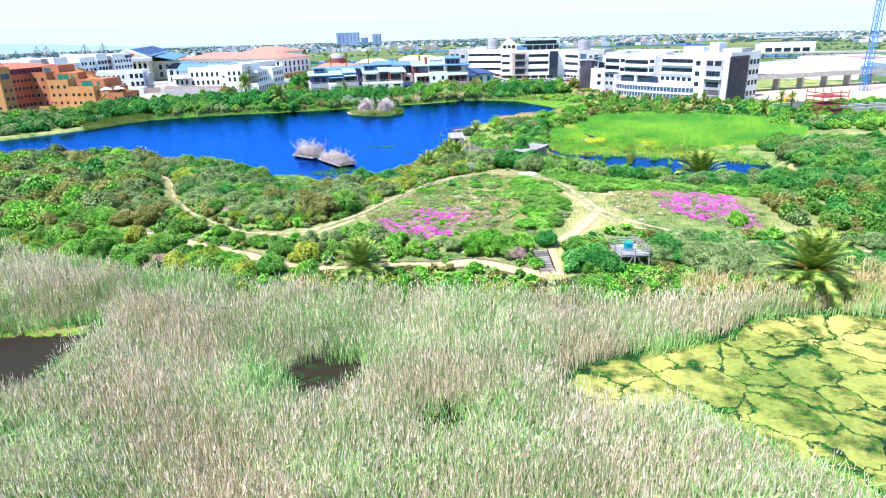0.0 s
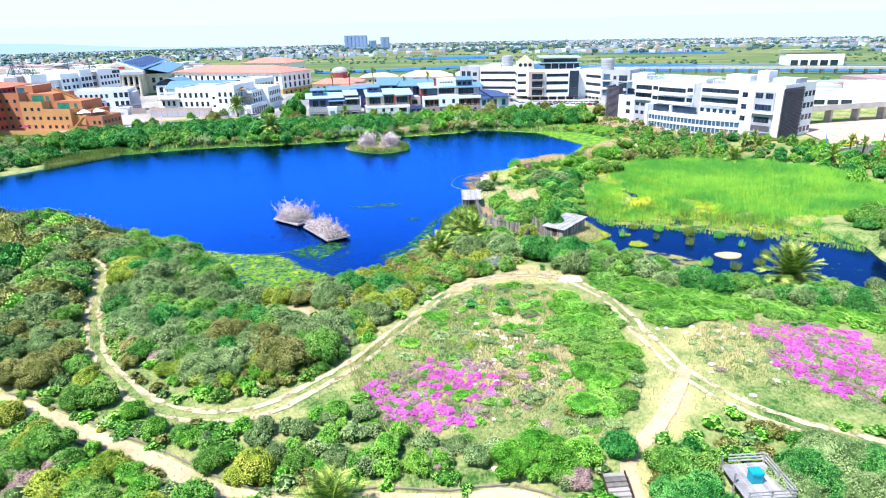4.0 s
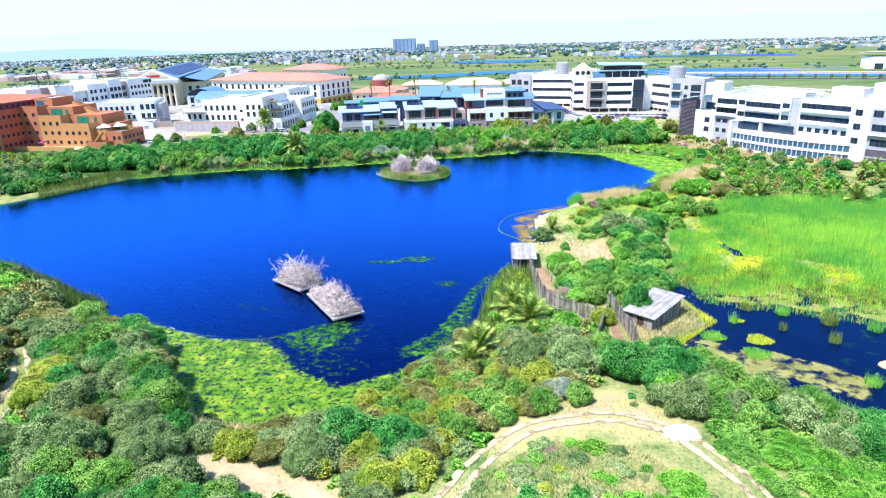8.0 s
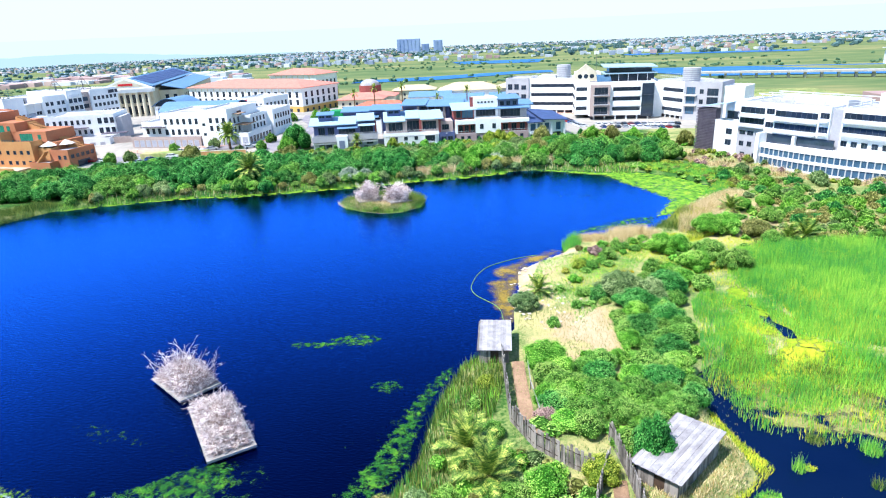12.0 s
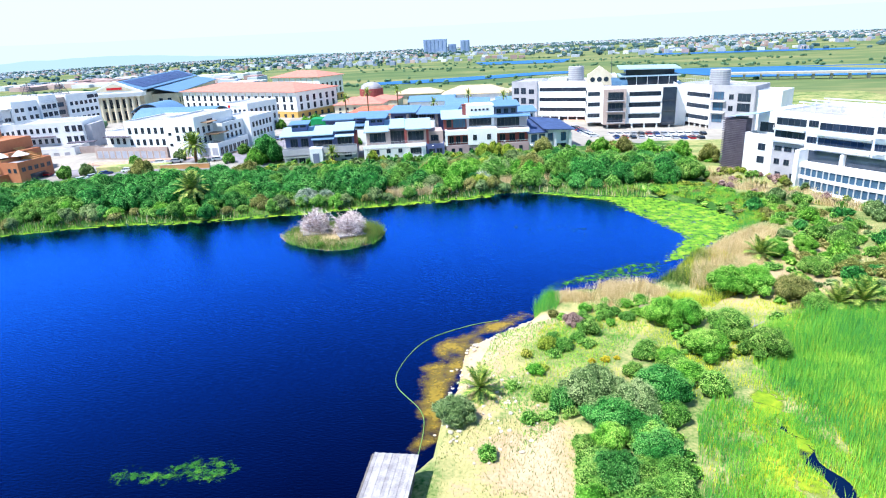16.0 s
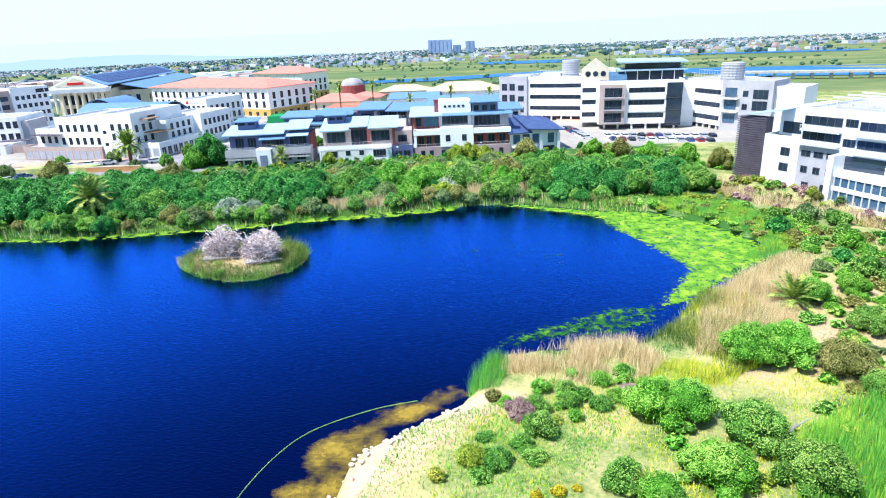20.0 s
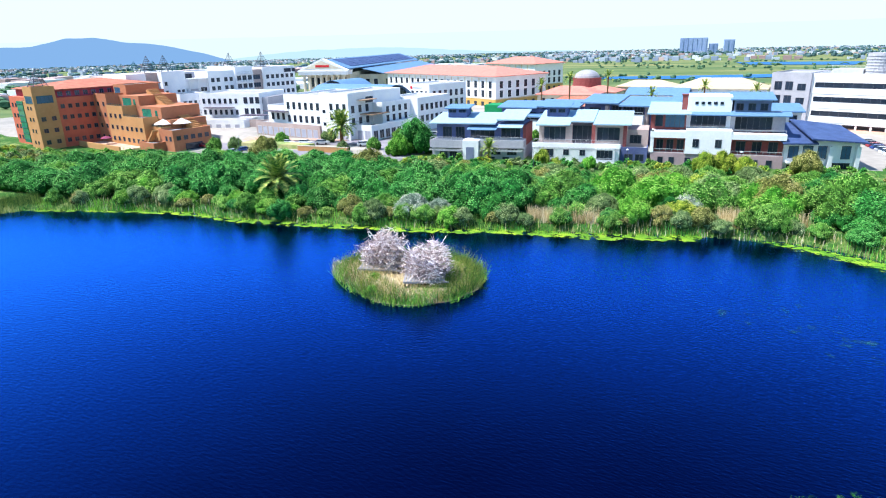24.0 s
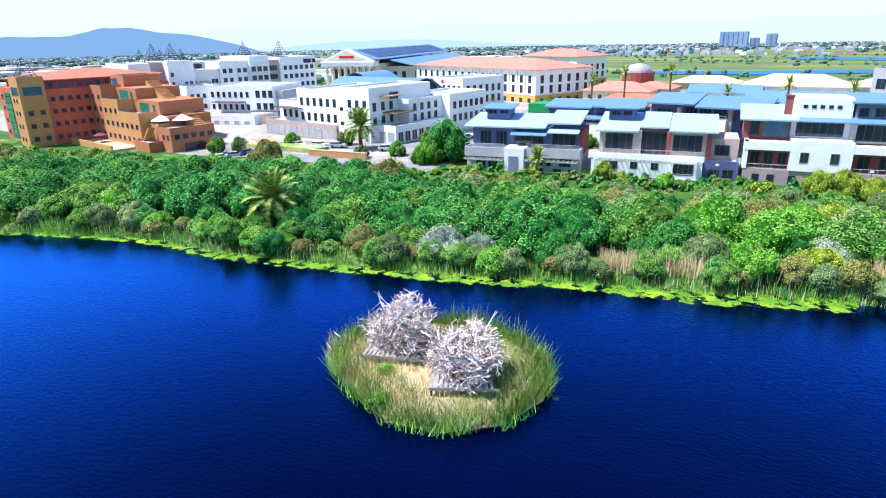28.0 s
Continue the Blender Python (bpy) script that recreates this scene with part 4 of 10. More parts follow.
h.put("roof", Build().slab([(-1.2, 2.8, 10.0), (16, 2.8, 10.0), (16, 15, 11.4), (-1.2, 15, 11.4)], 0.3), "pale_roof"), h.put("roof", Build().slab([(16.1, 3.6, 10.9), (22.9, 3.6, 10.9), (22.9, 15, 12.2), (16.1, 15, 12.2)], 0.3), "pale_roof")
h.put("canopy", Build().slab([(9, 1.6, 8.6), (16.4, 1.6, 8.6), (16.4, 4.2, 9.2), (9, 4.2, 9.2)], 0.15), "blue_roof", "blue metal terrace canopy"), h.put("canopy", Build().slab([(16.6, 1.8, 9.2), (22.8, 1.8, 9.2), (22.8, 4.2, 9.7), (16.6, 4.2, 9.7)], 0.15), "pale_roof")
h.block("roof_box", 2.2, 7.2, 8.5, 13, 10.2, 13.0, "slate_wall", "clerestory box"), h.put("roof", Build().slab([(1.4, 7.6, 13.1), (8, 7.6, 13.1), (8, 14, 13.6), (1.4, 14, 13.6)], 0.22), "blue_roof"), h.wins("f", 8.49, [3.4, 6.0], [11.9], 1.9, 0.8, 2)
h.wins("f", 4.19, [3.2, 6.6], [6.0], 2.4, 2.9, 3), h.wins("f", 4.19, [12.4], [6.0], 6.2, 2.6, 5), h.wins("f", 4.19, [19.6], [6.0], 4.8, 3.0, 4)
h.wins("f", 1.19, [3.0, 5.6], [1.2], 2.0, 1.9, 3), h.wins("f", 1.19, [15.4, 19, 22], [0.5], 1.7, 1.6, 2), h.wins("f", 1.19, [16.5, 20.5], [2.6], 2.4, 1.5, 3)
h.pergola(0, 8.2, -0.9, 0.9, 3.6), h.pergola(12.8, 23.2, -0.8, 1.0, 3.7)
terrace_rail(h, 0, 8.2, 0.05, 6.0), terrace_rail(h, 12.8, 23.2, 0.25, 6.2), terrace_rail(h, 1.2, 7.6, 0.9, 0.6)

h = House("townhouse", "white townhouse with pale blue roof, brick piers and long pergola", "house", (-37.5, 317), (-17, 321), group="townhouses on the bank", panes=True)
h.block("wall", 0, 20.2, 0, 14, 0, 4.9, "white"), h.block("terrace_wall", -0.15, 20.35, -0.1, 0.25, 4.9, 5.9, "white"), h.block("bay", 14.6, 19.2, -0.5, 0, 0.2, 5.2, "white")
h.block("upper_wall", 1.0, 8.0, 4.0, 14, 4.9, 10.0, "taupe"), h.block("upper_wall", 8.0, 14.0, 5.6, 14, 4.9, 10.2, "dark_slats", "recessed glazed living room"), h.block("upper_wall", 14.0, 21.4, 4.0, 14, 4.9, 9.9, "taupe")
for x in (0.9, 8.0, 13.4, 20.6):
    h.put("pillar", Build().box(x, x + 0.8, 3.4, 4.4, 4.9, 9.9), "red_wall" if x > 10 else "taupe", "red brick pillar" if x > 10 else "")
h.put("roof", Build().slab([(0.2, 2.4, 9.9), (8.3, 2.4, 9.9), (8.3, 15, 12.0), (0.2, 15, 12.0)], 0.3), "pale_roof"), h.put("roof", Build().slab([(8.4, 3.8, 10.6), (13.7, 3.8, 10.6), (13.7, 15, 12.2), (8.4, 15, 12.2)], 0.3), "pale_roof"), h.put("roof", Build().slab([(13.8, 2.2, 10.2), (22.4, 2.2, 10.2), (22.4, 15, 12.0), (13.8, 15, 12.0)], 0.3), "pale_roof")
h.block("roof_box", 1.8, 6.8, 9, 13.5, 10.6, 13.4, "slate_wall", "clerestory box"), h.put("roof", Build().slab([(1, 8.2, 13.5), (7.6, 8.2, 13.5), (7.6, 14.4, 14.0), (1, 14.4, 14.0)], 0.22), "blue_roof"), h.wins("f", 8.99, [3.2, 5.4], [12.0], 1.7, 0.9, 2)
h.wins("f", 3.99, [4.6], [6.0], 5.2, 3.2, 4), h.wins("f", 5.59, [11], [5.6], 5.2, 3.8, 4), h.wins("f", 3.99, [17.2], [6.0], 5.2, 3.2, 4)
h.wins("f", -0.01, [3.6], [2.6], 2.8, 2.0, 3), h.wins("f", -0.01, [8.0, 11.8], [3.1], 1.3, 1.7, 2), h.wins("f", -0.51, [16.9], [2.4], 3.6, 2.3, 4), h.wins("f", -0.01, [7.6, 12.2], [0.2], 1.3, 1.0, 2), h.wins("f", -0.51, [16.6], [0.2], 1.5, 0.9, 2)
h.put("balcony", Build().box(14.4, 19.4, -1.3, -0.5, 1.7, 1.95), "white"), terrace_rail(h, 14.4, 19.4, -1.3, 1.95), terrace_rail(h, 2.0, 5.2, -0.35, 2.0)
h.pergola(0.6, 20.0, -1.5, 0.1, 4.7), terrace_rail(h, 0.2, 20.0, 0.1, 5.9)
h.block("side_wing", 20.4, 26.3, 1.2, 14, 0, 4.6, "slate_wall", "slate-blue side wing", parapet=0.5), h.block("side_wall", 20.6, 26.2, 5.5, 14, 4.6, 8.6, "taupe")
h.wins("f", 1.19, [22.2, 24.6], [2.0], 1.9, 1.6, 2), h.wins("f", 1.19, [22.2, 24.6], [0.1], 1.7, 0.9, 2), h.wins("f", 5.49, [23.4], [5.4], 2.6, 2.0, 3)

h = House("townhouse", "tall white townhouse with brick balconies and a mauve plinth", "house", (-11.2, 323), (15.2, 327), group="townhouses on the bank", panes=True)
h.block("base_wall", 0, 27, 0, 13, 0, 4.2, "mauve_wall", "mauve rendered plinth")
h.block("wall", 0.3, 7.2, 1.8, 13, 4.2, 7.6, "red_wall", "red brick recessed balcony wall"), h.block("wall", 7.2, 16.6, -0.25, 13, 4.2, 9.4, "white"), h.block("wall", 16.6, 27, 1.8, 13, 4.2, 7.6, "red_wall", "red brick recessed balcony wall")
h.block("pier", -0.2, 0.5, -0.1, 4, 4.2, 9.0, "white")
h.block("balcony", -0.3, 7.2, -0.2, 2.4, 7.6, 9.0, "white"), h.block("balcony", 16.6, 27.2, -0.2, 2.4, 7.6, 8.8, "white")
h.block("upper_wall", -0.6, 7.0, 4, 13, 9.0, 12.6, "red_wall", "red brick upper storey"), h.block("upper_wall", 7.0, 16.2, 5, 13, 9.0, 16.3, "white"), h.block("upper_wall", 16.2, 27, 4.2, 13, 8.8, 12.4, "grey_wall"), h.block("upper_wall", 16.6, 24, 5.0, 13, 12.4, 15.6, "blue_wall", "slate-blue top storey")
h.put("roof", Build().slab([(-1.4, 2.2, 12.7), (8.0, 2.2, 12.7), (8.0, 14, 14.2), (-1.4, 14, 14.2)], 0.3), "pale_roof"), h.put("roof", Build().slab([(7.2, 2.8, 12.5), (16.2, 2.8, 12.5), (16.2, 5, 12.9), (7.2, 5, 12.9)], 0.22), "blue_roof"), h.put("roof", Build().slab([(16, 2.2, 12.5), (28, 2.2, 12.5), (28, 5, 13.1), (16, 5, 13.1)], 0.25), "blue_roof"), h.put("roof", Build().slab([(15.8, 3.6, 15.8), (24.8, 3.6, 15.8), (24.8, 14, 16.6), (15.8, 14, 16.6)], 0.25), "blue_roof")
h.put("chimney", Build().box(5.8, 7.0, 6, 7.4, 12.6, 16.4).box(5.65, 7.15, 5.85, 7.55, 16.4, 16.65), "red_wall")
h.wins("f", 3.99, [1.2], [9.6], 1.7, 2.6, 1), h.wins("f", 3.99, [4.6], [9.4], 4.2, 2.9, 4, "glass_sky"), h.wins("f", 4.99, [11.6], [9.5], 7.4, 2.8, 6), h.wins("f", 4.99, [8.9, 10.2, 11.5, 12.8, 14.1], [14.5], 0.7, 0.6), h.wins("f", 4.19, [20.8], [9.2], 7.4, 2.8, 6), h.wins("f", 4.99, [17.8, 20.2, 22.6], [13.3], 1.5, 1.5, 2)
h.wins("f", 1.79, [1.8, 4.0, 6.2], [4.5], 1.5, 2.5, 2), h.wins("f", -0.26, [9.4, 14.0], [5.7], 1.3, 1.8, 2), h.wins("f", 1.79, [18.6, 21.8, 25], [4.5], 1.9, 2.5, 2)
h.wins("f", -0.01, [2.2, 4.6, 8.0, 10.4, 12.8, 16.2, 18.6, 21.6, 24.4], [1.7], 1.2, 1.6)
terrace_rail(h, 0.6, 7.1, 0.1, 4.2), terrace_rail(h, 16.8, 26.8, 0.1, 4.2), terrace_rail(h, 7.4, 16, 0, 9.4), terrace_rail(h, 16.8, 27, 0.0, 8.8)

h = House("townhouse", "white end townhouse under dark slate gabled roofs", "house", (15.5, 328), (30, 333), group="townhouses on the bank", panes=True)
h.block("wall", 0, 14.5, 0, 14, 0, 7.4, "white"), h.block("pier", 8.4, 9.2, -1.2, 0, 0, 6.4, "white"), h.block("pier", 13.6, 14.4, -1.2, 0, 0, 6.4, "white")
h.put("roof", Build().slab([(-0.8, -1.6, 7.2), (6, -1.6, 7.2), (6, 14, 9.6), (-0.8, 14, 9.6)], 0.3), "slate_roof"), h.put("roof", Build().slab([(4.6, -1.8, 8.2), (15.4, -1.8, 7.4), (15.4, 14, 9.0), (4.6, 14, 10.4)], 0.3), "slate_roof")
h.wins("f", -0.01, [1.8, 4.6], [3.8], 2.0, 2.6, 2, "glass_sky"), h.wins("f", -0.01, [1.8, 4.6], [0.4], 2.0, 2.0, 2), h.wins("f", -0.01, [7.4, 12], [3.6], 1.8, 2.8, 2, "glass_sky"), h.wins("f", -0.01, [11.4], [0.6], 3.4, 2.2, 3)
h.put("balcony", Build().box(0.4, 7.4, -1.6, 0, 2.9, 3.2), "white"), terrace_rail(h, 0.4, 7.4, -1.6, 3.2)
h.put("steps", Build().slab([(1, -4.4, 0.2), (2.2, -4.4, 0.2), (2.2, -1.6, 3.0), (1, -1.6, 3.0)], 0.3), "concrete", "outside stair flight")

# rear row
h = House("terrace_house", "emerald and grey terrace house with blue metal roofs", "house", (-66, 348), (-37, 350), group="terrace houses behind", tall=1.14)
h.block("wall", 0, 6, 1, 8, 0, 9.6, "green_wall", "emerald green block"), h.block("wall", 6, 29, 0, 8, 0, 9.0, "slate_wall"), h.block("terrace", 12, 22, -3, 0, 0, 5.4, "white", parapet=0.9)
h.put("roof", Build().slab([(5, -1.4, 9.4), (17, -1.4, 9.4), (17, 8, 10.4), (5, 8, 10.4)], 0.3), "blue_roof"), h.put("roof", Build().slab([(17.2, -1.8, 9.8), (29.6, -1.8, 9.8), (29.6, 8, 10.8), (17.2, 8, 10.8)], 0.3), "blue_roof"), h.put("roof", Build().slab([(13, -3.4, 7.4), (21, -3.4, 7.4), (21, 0, 7.9), (13, 0, 7.9)], 0.25), "blue_roof")
h.wins("f", -0.01, [8, 11, 24.4, 27.4], [1.0, 5.8], 1.8, 2.2, 2), h.wins("f", -0.01, [15, 19.4], [5.8], 3.4, 2.4, 3), h.wins("f", 0.99, [3], [5.2], 3.2, 2.6, 2), terrace_rail(h, 12.2, 21.8, -2.9, 6.2)
h = House("terrace_house", "white and slate terrace house with blue metal roof", "house", (-35, 349), (-11, 347.5), group="terrace houses behind", tall=1.16)
h.block("wall", 0, 24, 0, 8, 0, 10.4, "slate_wall"), h.block("terrace", 7, 17, -3, 0, 0, 7.4, "white", parapet=0.9), h.block("pier", 6.2, 7.0, -1.4, 0, 0, 10.2, "taupe"), h.block("pier", 17.0, 17.8, -1.4, 0, 0, 10.2, "taupe")
h.put("roof", Build().slab([(-0.6, -2.0, 10.9), (10, -2.0, 10.9), (10, 8, 12.2), (-0.6, 8, 12.2)], 0.3), "blue_roof"), h.put("roof", Build().slab([(10.2, -2.4, 10.5), (24.8, -2.4, 10.5), (24.8, 8, 11.8), (10.2, 8, 11.8)], 0.3), "blue_roof")
h.wins("f", -0.01, [3, 21], [2, 6.8], 3.2, 2.8, 3), h.wins("f", -0.01, [9, 12, 15], [7.6], 2.6, 2.6, 3), terrace_rail(h, 7.2, 16.8, -2.9, 8.2)
h = House("terrace_house", "white terrace house with a pale blue roof", "house", (-9, 348), (18, 353), group="terrace houses behind", tall=1.1)
h.block("wall", 0, 27, 0, 8, 0, 10.2, "white"), h.put("roof", Build().slab([(-0.6, -1.2, 10.6), (13, -1.2, 10.6), (13, 8, 11.6), (-0.6, 8, 11.6)], 0.3), "blue_roof"), h.put("roof", Build().slab([(13.2, -1.6, 10.2), (27.6, -1.6, 10.2), (27.6, 8, 11.2), (13.2, 8, 11.2)], 0.3), "blue_roof"), h.wins("f", -0.01, span(0, 27, 8), [1, 4.4, 7.4], 1.7, 1.8, 2), h.block("terrace", 15, 24, -2.6, 0, 0, 6.2, "white", parapet=0.8)

# white office by the road
h = House("office_building", "white three-storey office with tan plinth and terraces", "office", (-143, 331.5), (-111.5, 328.5))
h.block("plinth", 0, 30.6, -1.4, 4, 0, 5.0, "taupe", "tan rendered plinth", parapet=0.5)
h.block("wall", 4, 13.6, 1.0, 22, 0, 10.2, "white", parapet=0.7), h.block("wall", 13.6, 31, 0, 24, 0, 14.0, "white", parapet=0.6), h.block("wall", 31, 43, -0.8, 24, 0, 15.0, "white", parapet=0.6)
h.block("terrace", 43, 49.6, 1.6, 22, 0, 5.4, "white", parapet=0.8), h.block("base_band", 42.9, 49.75, 1.45, 22.1, 0, 1.3, "slate_wall"), h.block("wall", 43, 47, 10, 24, 5.4, 11.6, "white", parapet=0.5), h.block("rear_wing", 36, 50, 24, 42, 0, 11.8, "white", parapet=0.6)
h.wins("f", -1.41, span(0.6, 30, 11), [1.5], 2.0, 2.6, 1, "blind", "frame_w")
h.wins("f", -0.01, span(14.2, 30.4, 6), [5.9, 10.0], 1.2, 2.2, 2), h.wins("f", -0.81, [32.6], [5.6, 9.4], 1.2, 1.0), h.wins("f", -0.81, span(34.4, 42.6, 3), [7.4, 10.4], 1.2, 2.0, 2), h.wins("f", -0.81, span(34.4, 42.6, 3), [1.2], 2.2, 2.6, 2, "blind", "frame_w")
h.wins("f", 0.99, [6.4, 9.0, 11.6], [6.2], 1.2, 2.2, 2), h.put("canopy", Build().box(5.0, 15.5, -1.8, 0.9, 9.0, 9.25), "dark_slats", "thin dark canopy")
h.wins("s", 43.01, [1.0, 4.2, 7.4], [6.0, 9.6], 1.3, 2.2, 2), h.wins("s", 43.01, [8.6], [12.2], 3.4, 1.8, 3), h.wins("s", 47.01, [12.4, 15.4, 18.4, 21.4], [6.2, 8.9], 1.3, 1.9, 2), h.put("canopy", Build().box(43, 48.2, 4, 12, 8.9, 9.15), "wood_brown", "brown slatted canopy"), h.put("canopy", Build().box(43, 46, 3, 9, 13.2, 13.4), "wood_brown")
h.wins("f", 1.59, [45, 48], [1.9], 2.2, 2.6, 2, "blind", "frame_w"), h.wins("s", 49.61, span(2, 21.6, 7), [1.9], 2.0, 2.6, 2, "glass", "frame_w"), h.rail(43.2, 49.4, 1.8, 6.2), h.wins("s", 50.01, span(25, 41, 6), [4.6, 8.2], 1.4, 2.0, 2)
h = House("office_building", "white office block with a red sign panel", "office", (-123, 391), (-108, 386.5))
h.block("wall", 0, h.w, 0, 20, 0, 13.4, "white", parapet=0.6), h.wins("f", -0.01, span(4.6, h.w - 0.6, 4), [5.4, 9.0], 1.4, 2.4, 2), h.wins("s", h.w + 0.01, span(1, 19, 6), [1.8, 5.4, 9.0], 1.4, 2.4, 2), h.put("sign", Build().box(4.6, 5.8, -0.12, -0.02, 12.0, 13.2), "logo_red", "small red sign panel"), h.put("sign_bar", Build().box(6.2, 11.6, -0.1, -0.02, 12.3, 12.8), "frame_w")
for p_, q_, dep, words in (((-114, 362), (-113, 379), 34, "white hall with a long barrel-vaulted metal roof"), ((-166, 391), (-150, 391), 16, "white hall with an arched glazed front and barrel roof")):
    h = House("office_building", words, "office", p_, q_, group="barrel-roofed halls")
    L = h.w
    h.block("wall", 0, L, 0, dep, 0, 11.2, "white"), h.put("roof", Build().vault(-0.6, L + 0.6, -1.4, dep + 1, 11.4, 3.6, 12), "blue_roof", "barrel-vaulted metal roof")
    b = Build()
    arc = [(L / 2 - math.cos(math.pi * i / 10) * L * 0.46, 11.2 + 3.0 * math.sin(math.pi * i / 10)) for i in range(11)]
    b.add([(x, -0.02, z) for x, z in arc] + [(x, 0.3, z) for x, z in arc], [tuple(range(10, -1, -1)), tuple(range(11, 22))] + [(i, i + 1, i + 12, i + 11) for i in range(10)])
    h.put("arched_window", b, "glass", "dark arched gable window"), h.wins("f", -0.01, span(1, L - 1, 4), [3.6, 7.4], 2.2, 2.8, 2)
    for x in span(0, L, 4):
        h.put("column", Build().stick((x, -1.0, -2), (x, -1.0, 11.2), 0.3, 0.3, 8), "white")

# long white complex with glazed spires
h = House("office_building", "large white five-storey office complex with lattice spires", "office", (-209, 330), (-192, 404), z=-0.4)
h.block("wall", 0, 7.5, 1, 24, 0, 20.2, "white", parapet=0.5), h.block("stair_tower", 7.5, 12.5, 2.0, 18, 0, 20.8, "taupe"), h.block("wall", 12.5, 22, -2, 24, 0, 20.6, "white", parapet=0.6), h.block("wall", 22, 33, 2, 24, 0, 16.8, "white", parapet=0.6), h.block("wall", 22, 30, 6, 24, 16.8, 20.2, "grey_wall"), h.block("wall", 33, 45, 0.5, 24, 0, 19.8, "white", parapet=0.5), h.block("wall", 45, 53.5, -0.8, 24, 0, 21.2, "white", parapet=0.5), h.block("stair_tower", 53.5, 59, 0.8, 24, 0, 20.0, "taupe"), h.block("wall", 59, 76, 0, 24, 0, 20.4, "white", parapet=0.5), h.block("bay", 25, 29, 0.6, 2.4, 0, 13.5, "grey_wall"), h.block("lower_wing", 14, 24, -12, -2, 0, 12.4, "white", parapet=0.5)
h.put("canopy", Build().box(23, 33, -0.6, 2.4, 17.6, 17.9), "white")
for x in (24, 28, 32):
    h.put("column", Build().box(x - 0.15, x + 0.15, -0.4, -0.1, 13, 17.6), "white")
Z5 = [2.2, 5.6, 9.0, 12.4, 15.8]
h.wins("f", 0.99, [2, 5.4], Z5, 1.4, 1.7, 2), h.wins("f", -2.01, [13.8], Z5, 1.1, 1.5), h.wins("f", -2.01, [18.6, 20.4], Z5[1:4], 1.2, 1.5, 2), h.wins("f", 1.99, [23.4, 30.6, 32], Z5[:4], 1.2, 1.6, 2), h.wins("f", 5.99, [26], [17.4], 5.4, 2.2, 4), h.wins("f", 0.49, [35, 37.5, 41, 43.5], Z5, 1.5, 1.7, 2), h.wins("f", -0.81, [46.6, 49.2, 51.8], Z5, 1.9, 2.0, 2), h.wins("f", 0.79, [56.2], Z5, 3.4, 2.0, 3), h.wins("f", -0.01, span(60, 75.4, 6), Z5[1:], 1.5, 1.7, 2)
h.wins("f", -12.01, span(14.6, 23.4, 4), [4.8, 8.4], 1.2, 1.6, 2), h.wins("s", 24.01, span(-11.6, -2.6, 3), [4.8, 8.4], 1.2, 1.6, 2), h.wins("l", -0.01, span(2, 23, 6), Z5, 1.4, 1.7, 2)
for z in (11.6, 15.0, 18.4):
    h.put("balcony", Build().box(45.4, 53.2, -2.0, -0.8, z, z + 0.2), "white"), h.rail(45.4, 53.2, -2.0, z + 0.2, "frame_w", 0.9)
b = Build()
for k_, w_ in enumerate((2.2, 1.6, 1.8)):
    b.box(70.2 + k_ * 2.1, 70.2 + k_ * 2.1 + w_, -0.12, -0.03, 18.2, 19.8)
h.put("sign", b, "sign_dark", "dark lettering blocks")


def spire(h, sx, sy, sz, w, ht, m, label):
    b = Build()
    for cx_, cy_ in ((0, 0), (w, 0), (w, w), (0, w)):
        b.stick((sx + cx_, sy + cy_, sz), (sx + w / 2, sy + w / 2, sz + ht), 0.14, 0.05)
    n = 9
    for i in range(n):
        k_ = i / n
        c4 = [(sx + w / 2 + s_ * w / 2 * (1 - k_), sy + w / 2 + t_ * w / 2 * (1 - k_), sz + ht * k_) for s_, t_ in ((-1, -1), (1, -1), (1, 1), (-1, 1))]
        for j in range(4):
            b.stick(c4[j], c4[(j + 1) % 4], 0.07, 0.07, 3)
    h.put("spire", b, m, label)


for sx, sy in ((8, 2.5), (15.4, 4), (45.6, 6), (63, 8)):
    spire(h, sx, sy, 20.8, 4.8, 6.6, "frame", "open lattice spire")
h = House("office_building", "white three-storey office wing above a walled terrace", "office", (-188, 345), (-163, 352), z=-0.6)
L = h.w
h.block("wall", 0, L, 0, 20, 0, 12.6, "white", parapet=0.5), h.block("stair_bay", L, L + 2.4, 2, 16, 0, 11.4, "grey_wall"), h.block("terrace", -6, L + 1, -14, 0, 0, 4.0, "white", parapet=0.7), h.put("canopy", Build().box(3, 15, -3, 0, 7.7, 7.95), "dark_slats", "thin dark canopy"), h.put("canopy", Build().box(L - 4, L + 6, -8, -4, 5.4, 5.7), "dark_slats", "dark entrance canopy")
h.wins("f", -0.01, span(0.6, 17, 7), [5.0, 9.2], 1.1, 1.9, 2), h.wins("f", -0.01, [20, 22.6, 25], [5.0, 9.2], 1.6, 2.4, 2), h.wins("s", L + 0.01, span(1, 19, 6), [1.4, 5.0, 9.0], 1.3, 1.9, 2), h.wins("f", -14.01, span(-5, L, 8), [0.9], 2.0, 2.2, 1, "blind", "frame_w")
h.put("gate_wall", Build().box(L + 2, L + 9, -12, -11.6, -1, 4.6), "taupe", "tan entrance wall")

